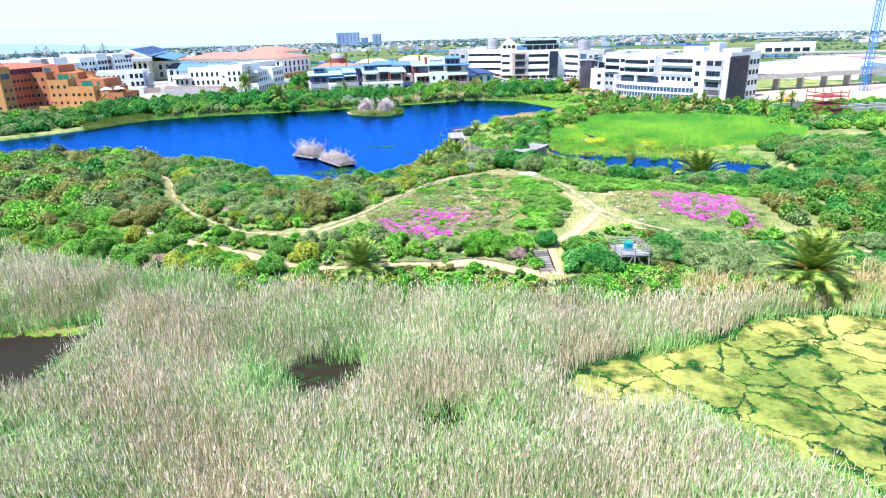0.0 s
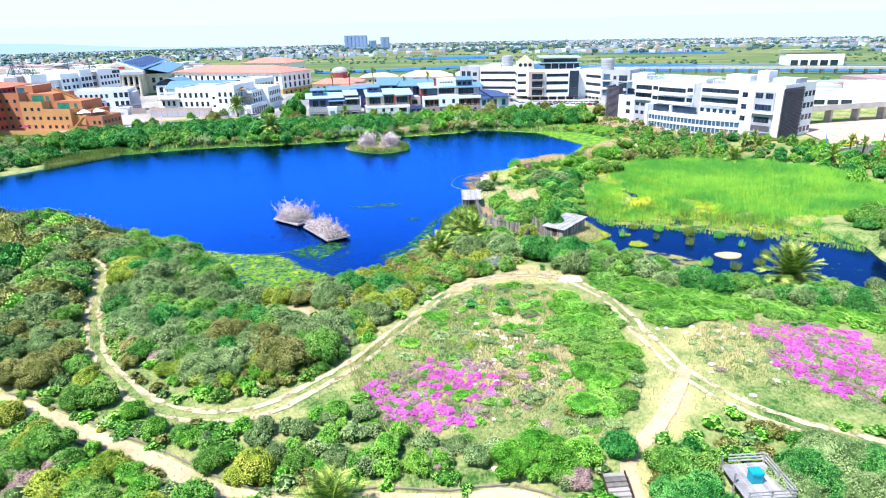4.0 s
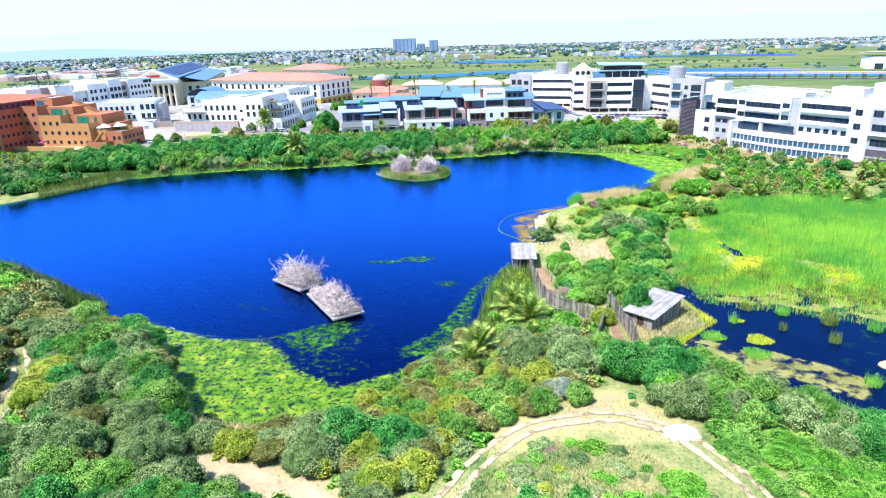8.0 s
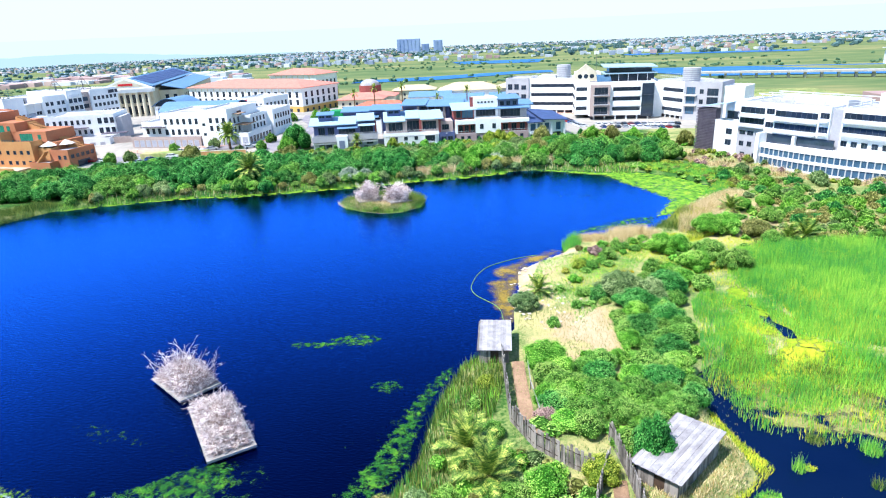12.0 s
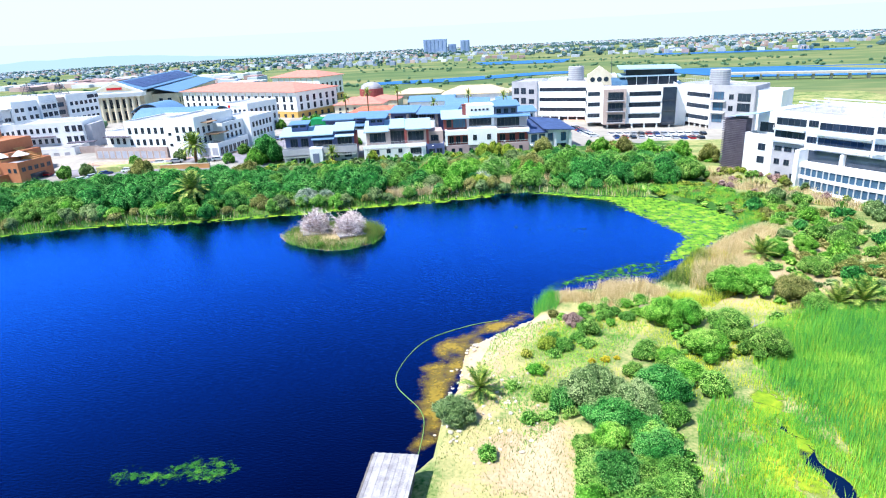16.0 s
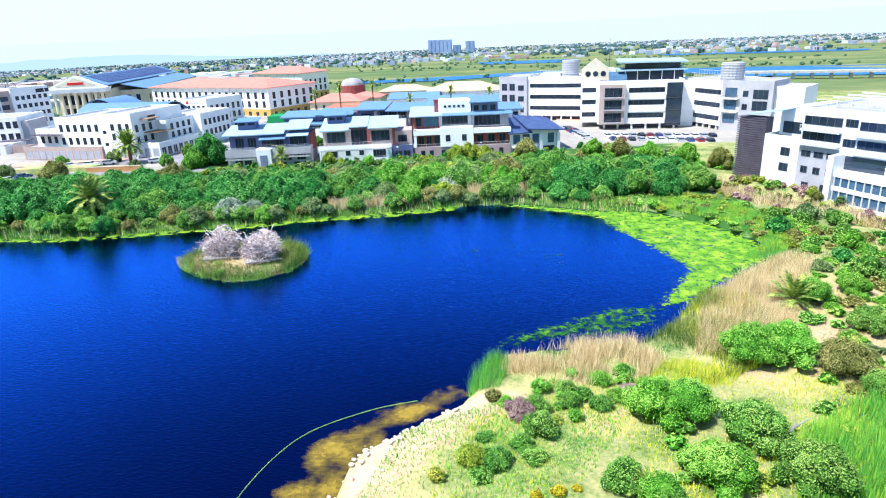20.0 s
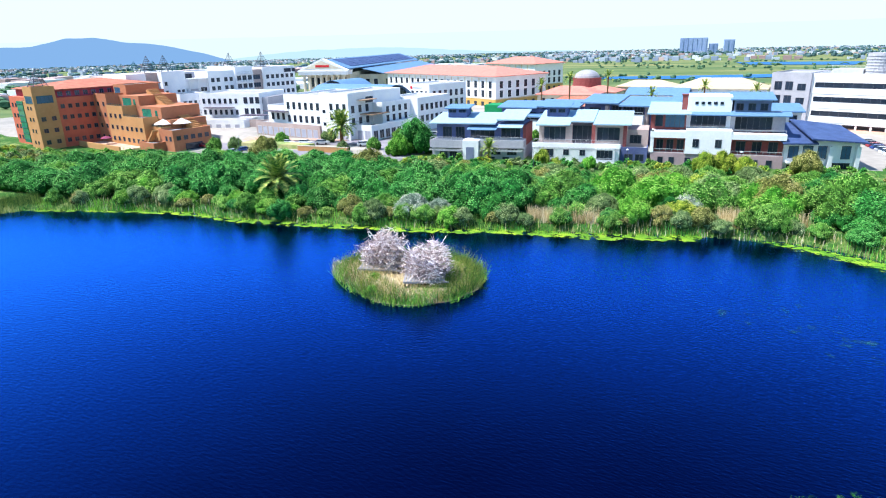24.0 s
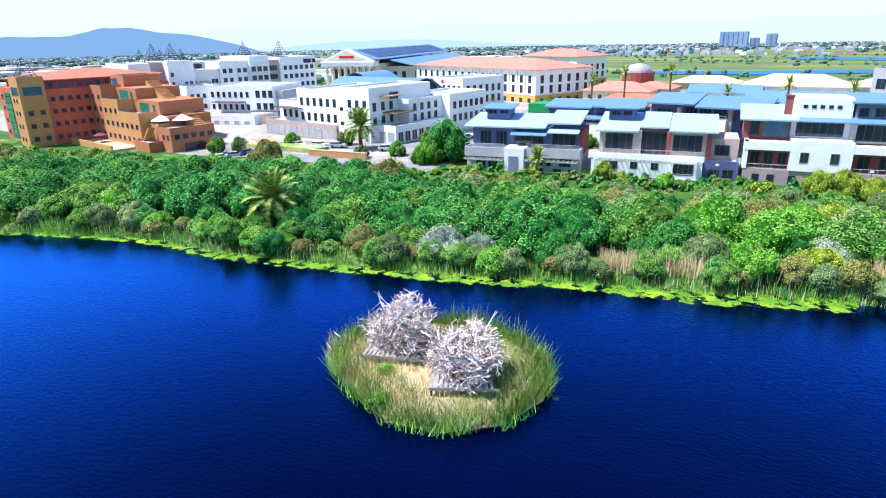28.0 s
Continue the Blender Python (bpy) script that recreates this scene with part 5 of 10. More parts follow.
# orange stepped office, its lower court below the street
h = House("office_building", "stepped ochre and rust office with terraces and tiled roofs", "office", (-198, 309), (-166, 305), z=-2.2)
h.block("red_wing", -30, 0, -16, 26, 0, 17.0, "red_orange", "rust-red wing"), h.block("attic", -28, -0.6, -14, 24, 17.0, 19.4, "plum_wall", "plum recessed attic storey"), h.put("roof", Build().hip(-28, -0.6, -14, 24, 19.7, 22.0, 1.0), "red_roof", "terracotta tiled hip roof")
h.block("corner_tower", -6.5, 0.5, -19.5, -12.5, 0, 20.4, "orange", "ochre corner tower", parapet=0.5), h.block("tower_side", -12, -6.5, -18.2, -12, 0, 16.0, "orange"), h.put("glazed_bay", Build().box(-17, -12.2, -18.4, -16, 2, 16.0), "green_glass", "green glazed stair bay")
for z in range(3, 16, 2):
    h.put("transom", Build().box(-17.1, -12.1, -18.55, -18.4, z, z + 0.18), "teal_metal")
spire(h, -5.4, -18.2, 20.6, 4.8, 5.8, "dark_slats", "dark lattice spire")
for sx, sy in ((-34, 30), (-26, 34), (-18, 38)):
    h.put("spire_base", Build().box(sx, sx + 4.8, sy, sy + 4.8, 0, 20.4), "orange"), spire(h, sx, sy, 20.4, 4.8, 6.6, "teal_metal", "teal lattice spire")
rows_red = [2.2, 6.0, 9.8, 13.4]
h.wins("s", 0.01, span(-12, 0, 5), rows_red, 1.3, 1.4, 2), h.wins("s", -0.59, span(-12, 10, 8), [17.4], 1.5, 1.5, 2, "glass", "slate_wall"), h.wins("s", 0.51, [-17.6, -14.4], rows_red[:3], 1.4, 1.4, 2), h.wins("s", 0.51, [-16], [15.6], 5.0, 2.4, 4, "glass_sky", "teal_metal"), h.wins("f", -19.51, [-5, -2.6], rows_red, 1.0, 1.2), h.wins("f", -19.51, [-3], [15.6], 5.4, 2.4, 4, "glass_sky", "teal_metal"), h.wins("f", -16.01, span(-29, -18, 4), rows_red, 1.3, 1.4, 2)
tiers = ((0, 8.6, 16.6, 0.0), (8.6, 19.4, 13.0, 4.2), (19.4, 32.4, 9.8, 4.2))
for i, (x0, x1, z1, back) in enumerate(tiers):
    h.block("wall", x0, x1, -0.2 - 0.4 * i, 18, 0, z1, "orange" if i else "orange_red", parapet=0.9)
    n = max(2, int((x1 - x0) / 3.0))
    h.wins("f", -0.21 - 0.4 * i, span(x0 + 0.5, x1 - 0.5, n), [z for z in (2.2, 6.0, 9.8, 13.4) if z < z1 - 1.6], 1.3, 1.4, 1)
    if back:
        h.block("upper_wall", x0, x1 + 2.5, back, 18, z1, z1 + 3.8, "orange_red", "rust terrace wall"), h.wins("f", back - 0.01, [(x0 + x1) / 2], [z1 + 0.4], 5.6, 2.6, 5, "green_glass", "teal_metal"), h.wins("f", back - 0.01, [x1 - 0.6], [z1 + 0.3], 1.4, 2.4, 2, "green_glass", "teal_metal"), h.rail(x0 + 0.4, x1 - 0.2, -0.1 - 0.4 * i, z1 + 0.8, "teal_metal", 0.7)
h.block("penthouse", 2.4, 11, 6, 18, 16.6, 19.8, "orange_red", parapet=0.4), h.wins("f", 5.99, [5], [17.0], 3.8, 2.2, 4, "glass_sky", "teal_metal"), h.block("terrace_wing", 32.4, 38, 1.6, 18, 0, 7.2, "orange", parapet=0.6), h.block("upper_wall", 32.4, 38, 5, 18, 7.2, 9.6, "orange_red")
h.block("low_block", 38, 46, 0.6, 14, 0, 6.6, "orange_red", "low rust garage block", parapet=0.7), h.block("low_block", 32.2, 41, -3.4, 0.6, 0, 3.0, "orange_red", parapet=0.5)
h.wins("s", 46.01, span(1.2, 13.6, 5), [4.0], 1.5, 1.4, 2), h.put("garage_door", Build().box(46.0, 46.1, 4.4, 10.4, 0, 2.8), "glass", "dark garage opening"), h.wins("f", 0.59, [42, 44.4], [3.8], 1.2, 1.5), h.rail(32.6, 37.8, 1.7, 7.8, "teal_metal", 0.8)
b = Build()
for i in range(12):
    b.box(33.6 + i * 0.36, 34.0 + i * 0.36, -1.4, 0.4, 3.0 + i * 0.32, 3.5 + i * 0.32)
h.put("stair", b, "orange", "outside stair to the terrace")
b = Build()
for i in range(26):
    b.box(17 + i * 1.0, 18 + i * 1.0, 10, 13.6, 4, 18.4 - i * 0.46)
h.put("stair_wall", b, "orange", "stepped diagonal stair wall")
for x, y in ((35.2, 4.2), (38.6, 8.6)):
    b = Build()
    b.stick((x, y, 6.6), (x, y, 9.6), 0.1)
    for i in range(8):
        a0, a1 = i * math.pi / 4, (i + 1) * math.pi / 4
        b.add([(x, y, 10.0), (x + 3.2 * math.cos(a0), y + 3.2 * math.sin(a0), 8.4), (x + 3.2 * math.cos(a1), y + 3.2 * math.sin(a1), 8.4)], [(0, 1, 2)], 1)
    h.put("canopy", b, ("frame", "canvas"), "white peaked canvas canopy")
h.put("court_wall", Build().box(2, 30, -9, -8.5, -1, 2.4), "orange", "low ochre court wall"), h.block("court", 2, 30, -8.5, -0.7, 0, 1.2, "earth", "paved court")
root = thing("parasol", "mauve canvas parasol on the paved court", "parasol", -187, 303.6, -1.0)
part("pole", Build().stick((0, 0, 0), (0, 0, 2.6), 0.06, 0.05, 6), MAT["frame"], root)
part("canopy", Build().stick((0, 0, 2.1), (0, 0, 2.9), 2.0, 0.05, 10), MAT["magenta_canvas"], root)

# temple-fronted hall
h = House("hall", "cream hall with columned portico and long panelled blue roof", "hall", (-232, 452), (-206, 460), z=-1)
L = h.w
h.block("wall", 0.6, L - 0.6, 7, 150, 0, 15.0, "cream"), h.block("side_aisle", L - 0.6, L + 14, 24, 150, 0, 12.4, "cream", parapet=0.7)
h.put("roof", Build().slab([(-1.2, 2, 17.4), (L / 2, 2, 22.4), (L / 2, 152, 22.4), (-1.2, 152, 17.4)], 0.4), "blue_roof"), h.put("roof", Build().slab([(L / 2, 2, 22.4), (L + 1.2, 2, 17.4), (L + 1.2, 152, 17.4), (L / 2, 152, 22.4)], 0.4), "blue_roof"), h.put("roof", Build().slab([(L + 1.3, 22, 16.6), (L + 15, 22, 13.6), (L + 15, 152, 13.6), (L + 1.3, 152, 16.6)], 0.35), "blue_roof")
for i in range(9):
    y = 12 + i * 15
    h.put("solar_panel", Build().slab([(L / 2 + 1.4, y, 22.1), (L - 1, y, 18.4), (L - 1, y + 13, 18.4), (L / 2 + 1.4, y + 13, 22.1)], 0.12), "slate_roof", "dark blue roof panel")
h.put("pediment", Build().add([(-1.4, -1.2, 16.6), (L + 1.4, -1.2, 16.6), (L / 2, -1.2, 22.9), (-1.4, 3, 16.6), (L + 1.4, 3, 16.6), (L / 2, 3, 22.9)], [(0, 1, 2), (3, 5, 4), (0, 2, 5, 3), (1, 4, 5, 2), (0, 3, 4, 1)]), "white"), h.put("tympanum", Build().add([(2.4, -1.3, 17.5), (L - 2.4, -1.3, 17.5), (L / 2, -1.3, 21.7)], [(0, 1, 2)]), "cream"), h.put("entablature", Build().box(-1, L + 1, -1, 7, 14.2, 16.1), "white"), h.put("cornice", Build().box(-1.5, L + 1.5, -1.5, 7.2, 16.1, 16.6), "white")
for x in span(0, L, 8):
    h.put("column", Build().stick((x, 0.4, -3), (x, 0.4, 13.6), 0.95, 0.8, 10).box(x - 1.1, x + 1.1, -0.7, 1.5, 13.6, 14.2), "cream")
h.put("sign", Build().box(L * 0.36, L * 0.66, -1.42, -1.32, 18.3, 19.5), "logo_red", "red sign shape")
h.wins("f", 6.99, span(2, L - 2, 6), [0.6, 7.4], 2.4, 5, 2), h.wins("s", L + 14.01, span(26, 148, 20), [1.6, 7.0], 2.2, 3.4, 2), h.wins("f", 23.99, [L + 4, L + 9], [1.6, 7.0], 2.2, 3.4, 2)

# pink-roofed offices
for words, p_, q_, dep, ht, zb in (("white office with pink tiled hip roof and yellow plinth", (-192, 480), (-108, 446), 34, 14.0, -1.5), ("second white office with pink tiled hip roof and yellow plinth", (-168, 560), (-128, 545), 26, 16.0, -2)):
    h = House("office_building", words, "office", p_, q_, z=zb, group="pink-roofed offices")
    L = h.w
    h.block("plinth", -0.15, L + 0.15, -0.15, dep + 0.1, 0, 4.2, "yellow_wall", "yellow rendered plinth"), h.block("wall", 0, L, 0, dep, 4.2, ht, "white"), h.put("string_course", Build().box(-0.25, L + 0.25, -0.25, dep + 0.2, 4.2, 4.6), "cream"), h.put("eaves", Build().box(-0.9, L + 0.9, -0.9, dep + 0.9, ht, ht + 0.5), "white"), h.put("roof", Build().hip(0, L, 0, dep, ht + 0.75, ht + 4.6, 1.3), "pink_roof", "pale pink tiled hip roof")
    n, m = int(L / 5.2), int(dep / 5.0)
    h.wins("f", -0.01, span(1, L - 1, n), [5.0, 9.2], 1.9, 3.2, 2), h.wins("s", L + 0.01, span(1, dep - 1, m), [5.0, 9.2], 1.9, 3.2, 2), h.wins("s", L + 0.16, span(1, dep - 1, m), [0.6], 1.9, 2.4, 2), h.wins("f", -0.16, span(1, L - 1, n), [0.6], 1.9, 2.4, 2)
    for x in span(1, L - 1, n)[:-1]:
        h.put("pilaster", Build().box(x + 2.3, x + 2.8, -0.22, 0, 4.6, ht), "cream")

# houses between
for i, (x, y, w, d, e, r, wall_m, roof_m) in enumerate(((-70, 405, 30, 14, 5.5, 9, "cream", "red_roof"), (-88, 448, 26, 16, 6, 9.5, "cream", "pink_roof"), (-44, 432, 22, 14, 8, 10.5, "white", "blue_roof"), (-30, 452, 34, 18, 9, 13, "white", "cream_roof"),
                                                     (-34, 398, 16, 10, 6.5, 9, "white", "blue_roof"), (-14, 402, 16, 10, 6.5, 9, "white", "blue_roof"), (-24, 420, 20, 10, 7, 10, "white", "blue_roof"), (0, 424, 18, 12, 7, 9.6, "white", "blue_roof"), (4, 470, 30, 16, 8, 11.5, "cream", "cream_roof"), (-62, 486, 26, 14, 7, 10, "cream", "cream_roof"), (40, 480, 30, 14, 8, 11, "cream", "cream_roof"))):
    h = House("house", "white house with a " + {"red_roof": "terracotta tiled", "pink_roof": "pink tiled", "blue_roof": "blue metal", "cream_roof": "cream"}[roof_m] + " roof", "house", (x, y), (x + w, y + 1), z=-0.8, group="houses behind the terraces")
    h.block("wall", 0, w, 0, d, 0, e, wall_m)
    h.put("roof", Build().hip(0, w, 0, d, e + 0.3, r, 0.9) if roof_m != "blue_roof" else Build().gable(0, w, 0, d, e + 0.2, r, 0.8), roof_m)
    h.wins("f", -0.01, span(1, w - 1, max(3, int(w / 4))), [1.0, 4.0] if e > 6 else [1.0, 3.2], 1.3, 1.5, 2)
h = House("rotunda", "red drum with a white dome and tiled skirt roof", "rotunda", (-84, 470), (-66, 470), z=-1)
b = Build()
for i in range(6):
    a0, a1 = i * math.pi / 12, (i + 1) * math.pi / 12
    b.stick((9, 9, 12 + 3.6 * math.sin(a0)), (9, 9, 12 + 3.6 * math.sin(a1)), 6 * math.cos(a0), max(6 * math.cos(a1), 0.02), 20)
h.put("dome", b, "flat_roof", "pale dome"), h.put("drum", Build().stick((9, 9, 0), (9, 9, 12), 6.8, 6.8, 20), "red_wall"), h.block("wall", -4, 26, -2, 14, 0, 6, "cream"), h.put("roof", Build().hip(-4, 26, -2, 14, 6.2, 8.6), "pink_roof")

# five-storey office round the car park
def strips(h, face, at, a0, a1, n, rows, ht=1.4):
    """Ribbon windows: one long glazed band a storey, with piers between."""
    for z in rows:
        h.wins(face, at, [(a0 + a1) / 2], [z], a1 - a0, ht, n)


def drum(h, x, y, z, r, ht):
    b = Build()
    for k_ in range(7):
        b.stick((x, y, z + k_ * ht / 7), (x, y, z + k_ * ht / 7 + 0.22), r, r, 20)
    h.put("plant_drum", Build().stick((x, y, z), (x, y, z + ht), r * 0.95, r * 0.95, 20), "grey_wall", "round slatted plant room")
    for k_ in range(7):
        h.put("plant_slat", Build().stick((x, y, z + 0.1 + k_ * ht / 7), (x, y, z + 0.34 + k_ * ht / 7), r, r, 20), "frame_w")


h = House("office_building", "white four-storey office wing with ribbon windows over an undercroft", "office", (15, 404), (41, 396), z=-1.6, group="car park offices")
L = h.w
# undercrofts are solid blocks here, their shade put into the dark slat colour
h.block("wall", 4, L - 1, 0, 16, 3.9, 18.2, "white", parapet=0.5), h.block("wall", -7.4, 4, -1, 16, 0, 18.4, "grey_wall", parapet=0.5), h.block("undercroft", 4, L - 1, 2.5, 16, 0, 3.9, "dark_slats")
strips(h, "f", -0.01, 5, L - 2, 8, (6.2, 10.4, 14.6), 1.5), h.wins("f", -1.01, [-5.2, -2.0], [1, 5.2, 9.4, 13.6], 2.2, 2.6, 2), h.wins("f", -1.01, [1.6], [1, 5.2, 9.4, 13.6], 2.4, 2.0, 2)
for z in (4.0, 8.2, 12.4):
    h.put("spandrel", Build().box(4.2, L - 1.2, -0.14, -0.01, z + 0.4, z + 2.0), "white")
for x in span(4, L, 6):
    h.put("column", Build().box(x - 0.25, x + 0.25, 0.2, 0.7, -3, 3.9), "white")
h.put("roof_plant", Build().box(8, 16, 4, 12, 18.2, 19.8), "frame_w"), drum(h, 19.4, 6, 18.4, 3.4, 6.0), h.rail(5, L - 2, 1, 18.7, "frame_w", 1.4), h.rail(6, L - 4, 6, 18.7, "frame_w", 2.0)
h = House("office_building", "white central office block with glazed bays and a roof garden", "office", (43, 369), (70, 367.5), z=-1.6, group="car park offices")
L = h.w
h.block("wall", 0, L, 0, 34, 4.6, 18.0, "white", parapet=0.8), h.block("wall", -5.6, 0, 5, 34, 4.6, 18.6, "white", parapet=0.6), h.block("undercroft", 1, L - 1, 3, 30, 0, 4.6, "dark_slats"), h.block("core", L, L + 4.5, 6, 30, 0, 17.6, "white")
h.block("bay_frame", 0.4, 8.6, -1.6, 2, 4.6, 17.6, "taupe", "taupe framed balcony bay"), h.put("glazed_bay", Build().box(21.8, L - 0.4, -0.5, 4, 4.0, 17.8), "glass", "dark curtain wall")
for z in (5.4, 9.6, 13.6):
    h.wins("f", -1.61, [4.8], [z], 5.6, 3.0, 4), h.put("balcony", Build().box(1.6, 8.0, -2.6, -1.6, z - 0.3, z), "grey_wall"), h.rail(1.6, 8.0, -2.6, z, "frame", 0.9), h.put("mullion", Build().box(21.7, L - 0.3, -0.62, -0.5, z - 0.6, z - 0.45), "frame")
strips(h, "f", -0.01, 9.8, 21.2, 7, (6.6, 10.8, 14.8), 1.6), strips(h, "f", 4.99, -5.2, -0.6, 4, (6.6, 10.8, 14.8), 1.5), strips(h, "l", -5.61, 7, 30, 8, (6.6, 10.8, 14.8), 1.5)
for z in (4.7, 8.6, 12.7):
    h.put("spandrel", Build().box(9.4, 21.6, -0.22, -0.01, z, z + 1.7), "white")
for x in span(0, L, 6):
    h.put("column", Build().box(x - 0.3, x + 0.3, 0.2, 0.8, -3, 4.6), "white")
h.block("roof_hall", -5, 6, 14, 28, 18.0, 21.6, "white"), h.put("gable_arch", Build().add([(-5.6, 12, 18.2), (4, 12, 18.2), (4, 12, 22), (-0.8, 12, 25.6), (-5.6, 12, 22), (-5.6, 14, 18.2), (4, 14, 18.2), (4, 14, 22), (-0.8, 14, 25.6), (-5.6, 14, 22)], [(4, 3, 2, 1, 0), (5, 6, 7, 8, 9), (0, 5, 9, 4), (4, 9, 8, 3), (3, 8, 7, 2), (2, 7, 6, 1)]), "cream", "cream gabled arch")
[h.put("arched_window", Build().stick((x, 11.9, 20.4), (x, 11.97, 20.4), 0.95, 0.95, 14), "glass") for x in (-3.4, -0.8, 1.8)], h.put("glazed_roof", Build().slab([(3.5, 5, 18.6), (9.5, 5, 18.6), (9.5, 10, 21.0), (3.5, 10, 21.0)], 0.2), "glass_sky", "sloping blue glazed roof")
h.block("pavilion", 9, L + 1, 10, 22, 18.0, 21.0, "glass", "glazed roof pavilion"), h.put("roof", Build().box(6.5, L + 2, 8, 24, 21.2, 21.6), "pale_roof"), h.block("pavilion", 9, L, 11, 21, 21.6, 23.6, "glass"), h.put("roof", Build().slab([(6.5, 8, 24.4), (L + 2, 8, 24.0), (L + 2, 24, 24.4), (6.5, 24, 24.8)], 0.4), "pale_roof"), h.put("mast", Build().stick((4, 18, 22), (4, 18, 32), 0.15, 0.05), "frame")
for x in (9, 13, 17, 21, 25):
    h.put("post", Build().stick((x, 9, 18), (x, 9, 21.2), 0.12, 0.12, 6), "white")
h = House("office_building", "white office wing with ribbon windows facing the car park", "office", (73.6, 376), (80.4, 362), z=-1.6, group="car park offices")
L = h.w
h.block("wall", -3, L, 0, 18, 4.2, 17.6, "white", parapet=0.6), h.block("undercroft", -3, L, 2, 17, 0, 4.2, "dark_slats"), strips(h, "f", -0.01, 0.2, L - 0.4, 8, (5.8, 9.9, 13.9), 1.5), drum(h, 12.5, 6, 17.8, 3.6, 5.6), h.rail(-2, L, 1, 18.2, "frame_w", 1.8), h.rail(-2, L, 5, 18.2, "frame_w", 2.6)
for z in (4.3, 8.0, 12.0):
    h.put("spandrel", Build().box(-2.8, L - 0.2, -0.16, -0.01, z, z + 1.5), "white")
for x in span(0, L, 5):
    h.put("column", Build().box(x - 0.25, x + 0.25, 0.2, 0.7, -3, 4.2), "white")
# end block: the shade on this end is put into the grey wall colour
h = House("office_building", "office end block with corner balconies, shade put into its grey walls", "office", (80.4, 362), (92.5, 353), z=-1.6, group="car park offices")
L = h.w
h.block("wall", 0, L, 0, 14, 0, 17.8, "grey_wall", parapet=0.6), h.block("rear_wall", L, L + 8, 2, 14, 0, 16.4, "white", parapet=0.4), h.wins("f", -0.01, [2.8], [5.4, 9.6, 13.4], 3.6, 2.8, 3, "glass_sky"), h.wins("f", -0.01, [7.2], [5.4, 9.6, 13.6], 1.6, 1.8, 2), h.wins("f", -0.01, [11.6], [5.4, 9.6, 13.0], 4.4, 2.8, 3), h.put("balcony", Build().box(0.4, 5.4, -1.3, 0, 8.8, 9.2), "white"), h.put("balcony", Build().box(0.4, 5.4, -1.3, 0, 12.8, 13.2), "white"), h.rail(0.4, 5.4, -1.3, 13.2, "frame", 0.8)

# long white office on the marsh side
h = House("office_building", "long white four-storey office with dark slatted end walls", "office", (70.7, 290.9), (110.9, 237.3), z=0.0, panes=True)
L = h.w
h.block("wall", 0, 7.8, 0, 20, 0, 11.0, "white", parapet=0.4), h.block("wall", 7.8, 33.6, 0, 22, 0, 17.0, "white", parapet=0.5), h.block("wall", 33.6, 36.6, 1.0, 22, 0, 17.0, "grey_wall"), h.block("wall", 36.6, 51.5, 0, 22, 0, 17.2, "white", parapet=0.5), h.block("wall", 51.5, L, -0.9, 21, 0, 18.4, "white", parapet=0.6), h.block("attic", 1.0, 7.8, 3.2, 20, 11.0, 16.6, "white"), h.wins("f", 3.19, [4.6], [11.5], 5.6, 2.4, 3)
h.put("glass_canopy", Build().slab([(-5, -0.6, 15.0), (4, -0.6, 16.6), (4, 5, 16.8), (-5, 5, 15.2)], 0.12), "pale_roof", "sloping glass canopy")
h.put("panel", Build().box(7.9, 15.9, -0.12, -0.01, 0.2, 9.9), "grey_wall", "grey rendered panel"), h.block("pier", 15.9, 17.0, -3.6, 0, -0.6, 9.4, "white"), h.block("pier", 25.0, 25.7, -1.4, 0, 5, 9.2, "white")
strips(h, "f", -0.01, 8.2, 15.6, 5, (11.2, 14.2), 1.7), strips(h, "f", -0.01, 18.8, 30.4, 8, (10.6, 14.0), 1.6), strips(h, "f", -0.01, 37.0, 51.2, 10, (11.4, 14.9), 1.5)
for a0, a1, zz in ((8.0, 15.8, (10.2, 13.0)), (18.4, 30.6, (9.5, 12.8)), (36.9, 51.4, (10.4, 13.8))):
    for z in zz:
        h.put("ledge", Build().box(a0, a1, -1.0, -0.01, z, z + 0.35), "frame_w"), h.rail(a0, a1, -1.0, z + 0.35, "frame_w", 0.8)
h.wins("f", -0.01, [17.3, 32.2], [10.7, 14.4], 2.3, 1.5, 3), h.put("window_hood", Build().box(30.9, 33.5, -1.2, -0.01, 10.2, 10.5).box(30.9, 33.5, -1.2, -0.01, 13.6, 13.9), "white"), h.wins("f", -0.13, span(8.2, 15.8, 3), [7.9], 1.9, 1.2, 2), h.wins("f", -0.13, span(8.2, 15.8, 3), [4.6], 1.4, 1.4, 2), h.wins("f", -0.13, span(8.2, 15.8, 2), [1.4], 1.4, 1.4, 2), h.wins("f", -0.01, [5.0], [7.4, 4.2], 2.0, 1.7, 2)
# dark boxes on the wall face stand in for the recess and its shade
h.put("recess", Build().box(17.2, 24.9, -0.3, -0.01, 6.4, 9.1), "glass", "dark box standing in for a shaded recess"), h.put("recess", Build().box(25.8, 35.6, -0.3, -0.01, 6.4, 9.1), "glass", "dark box standing in for a shaded recess"), h.wins("f", -0.01, span(36.6, 51.4, 6), [7.9], 1.5, 1.4, 2)
bow = [(17 + 36 * i / 12, -1.2 - 3.0 * math.sin(math.pi * min(1, 0.12 + 0.88 * i / 12)) ** 0.8) for i in range(13)]
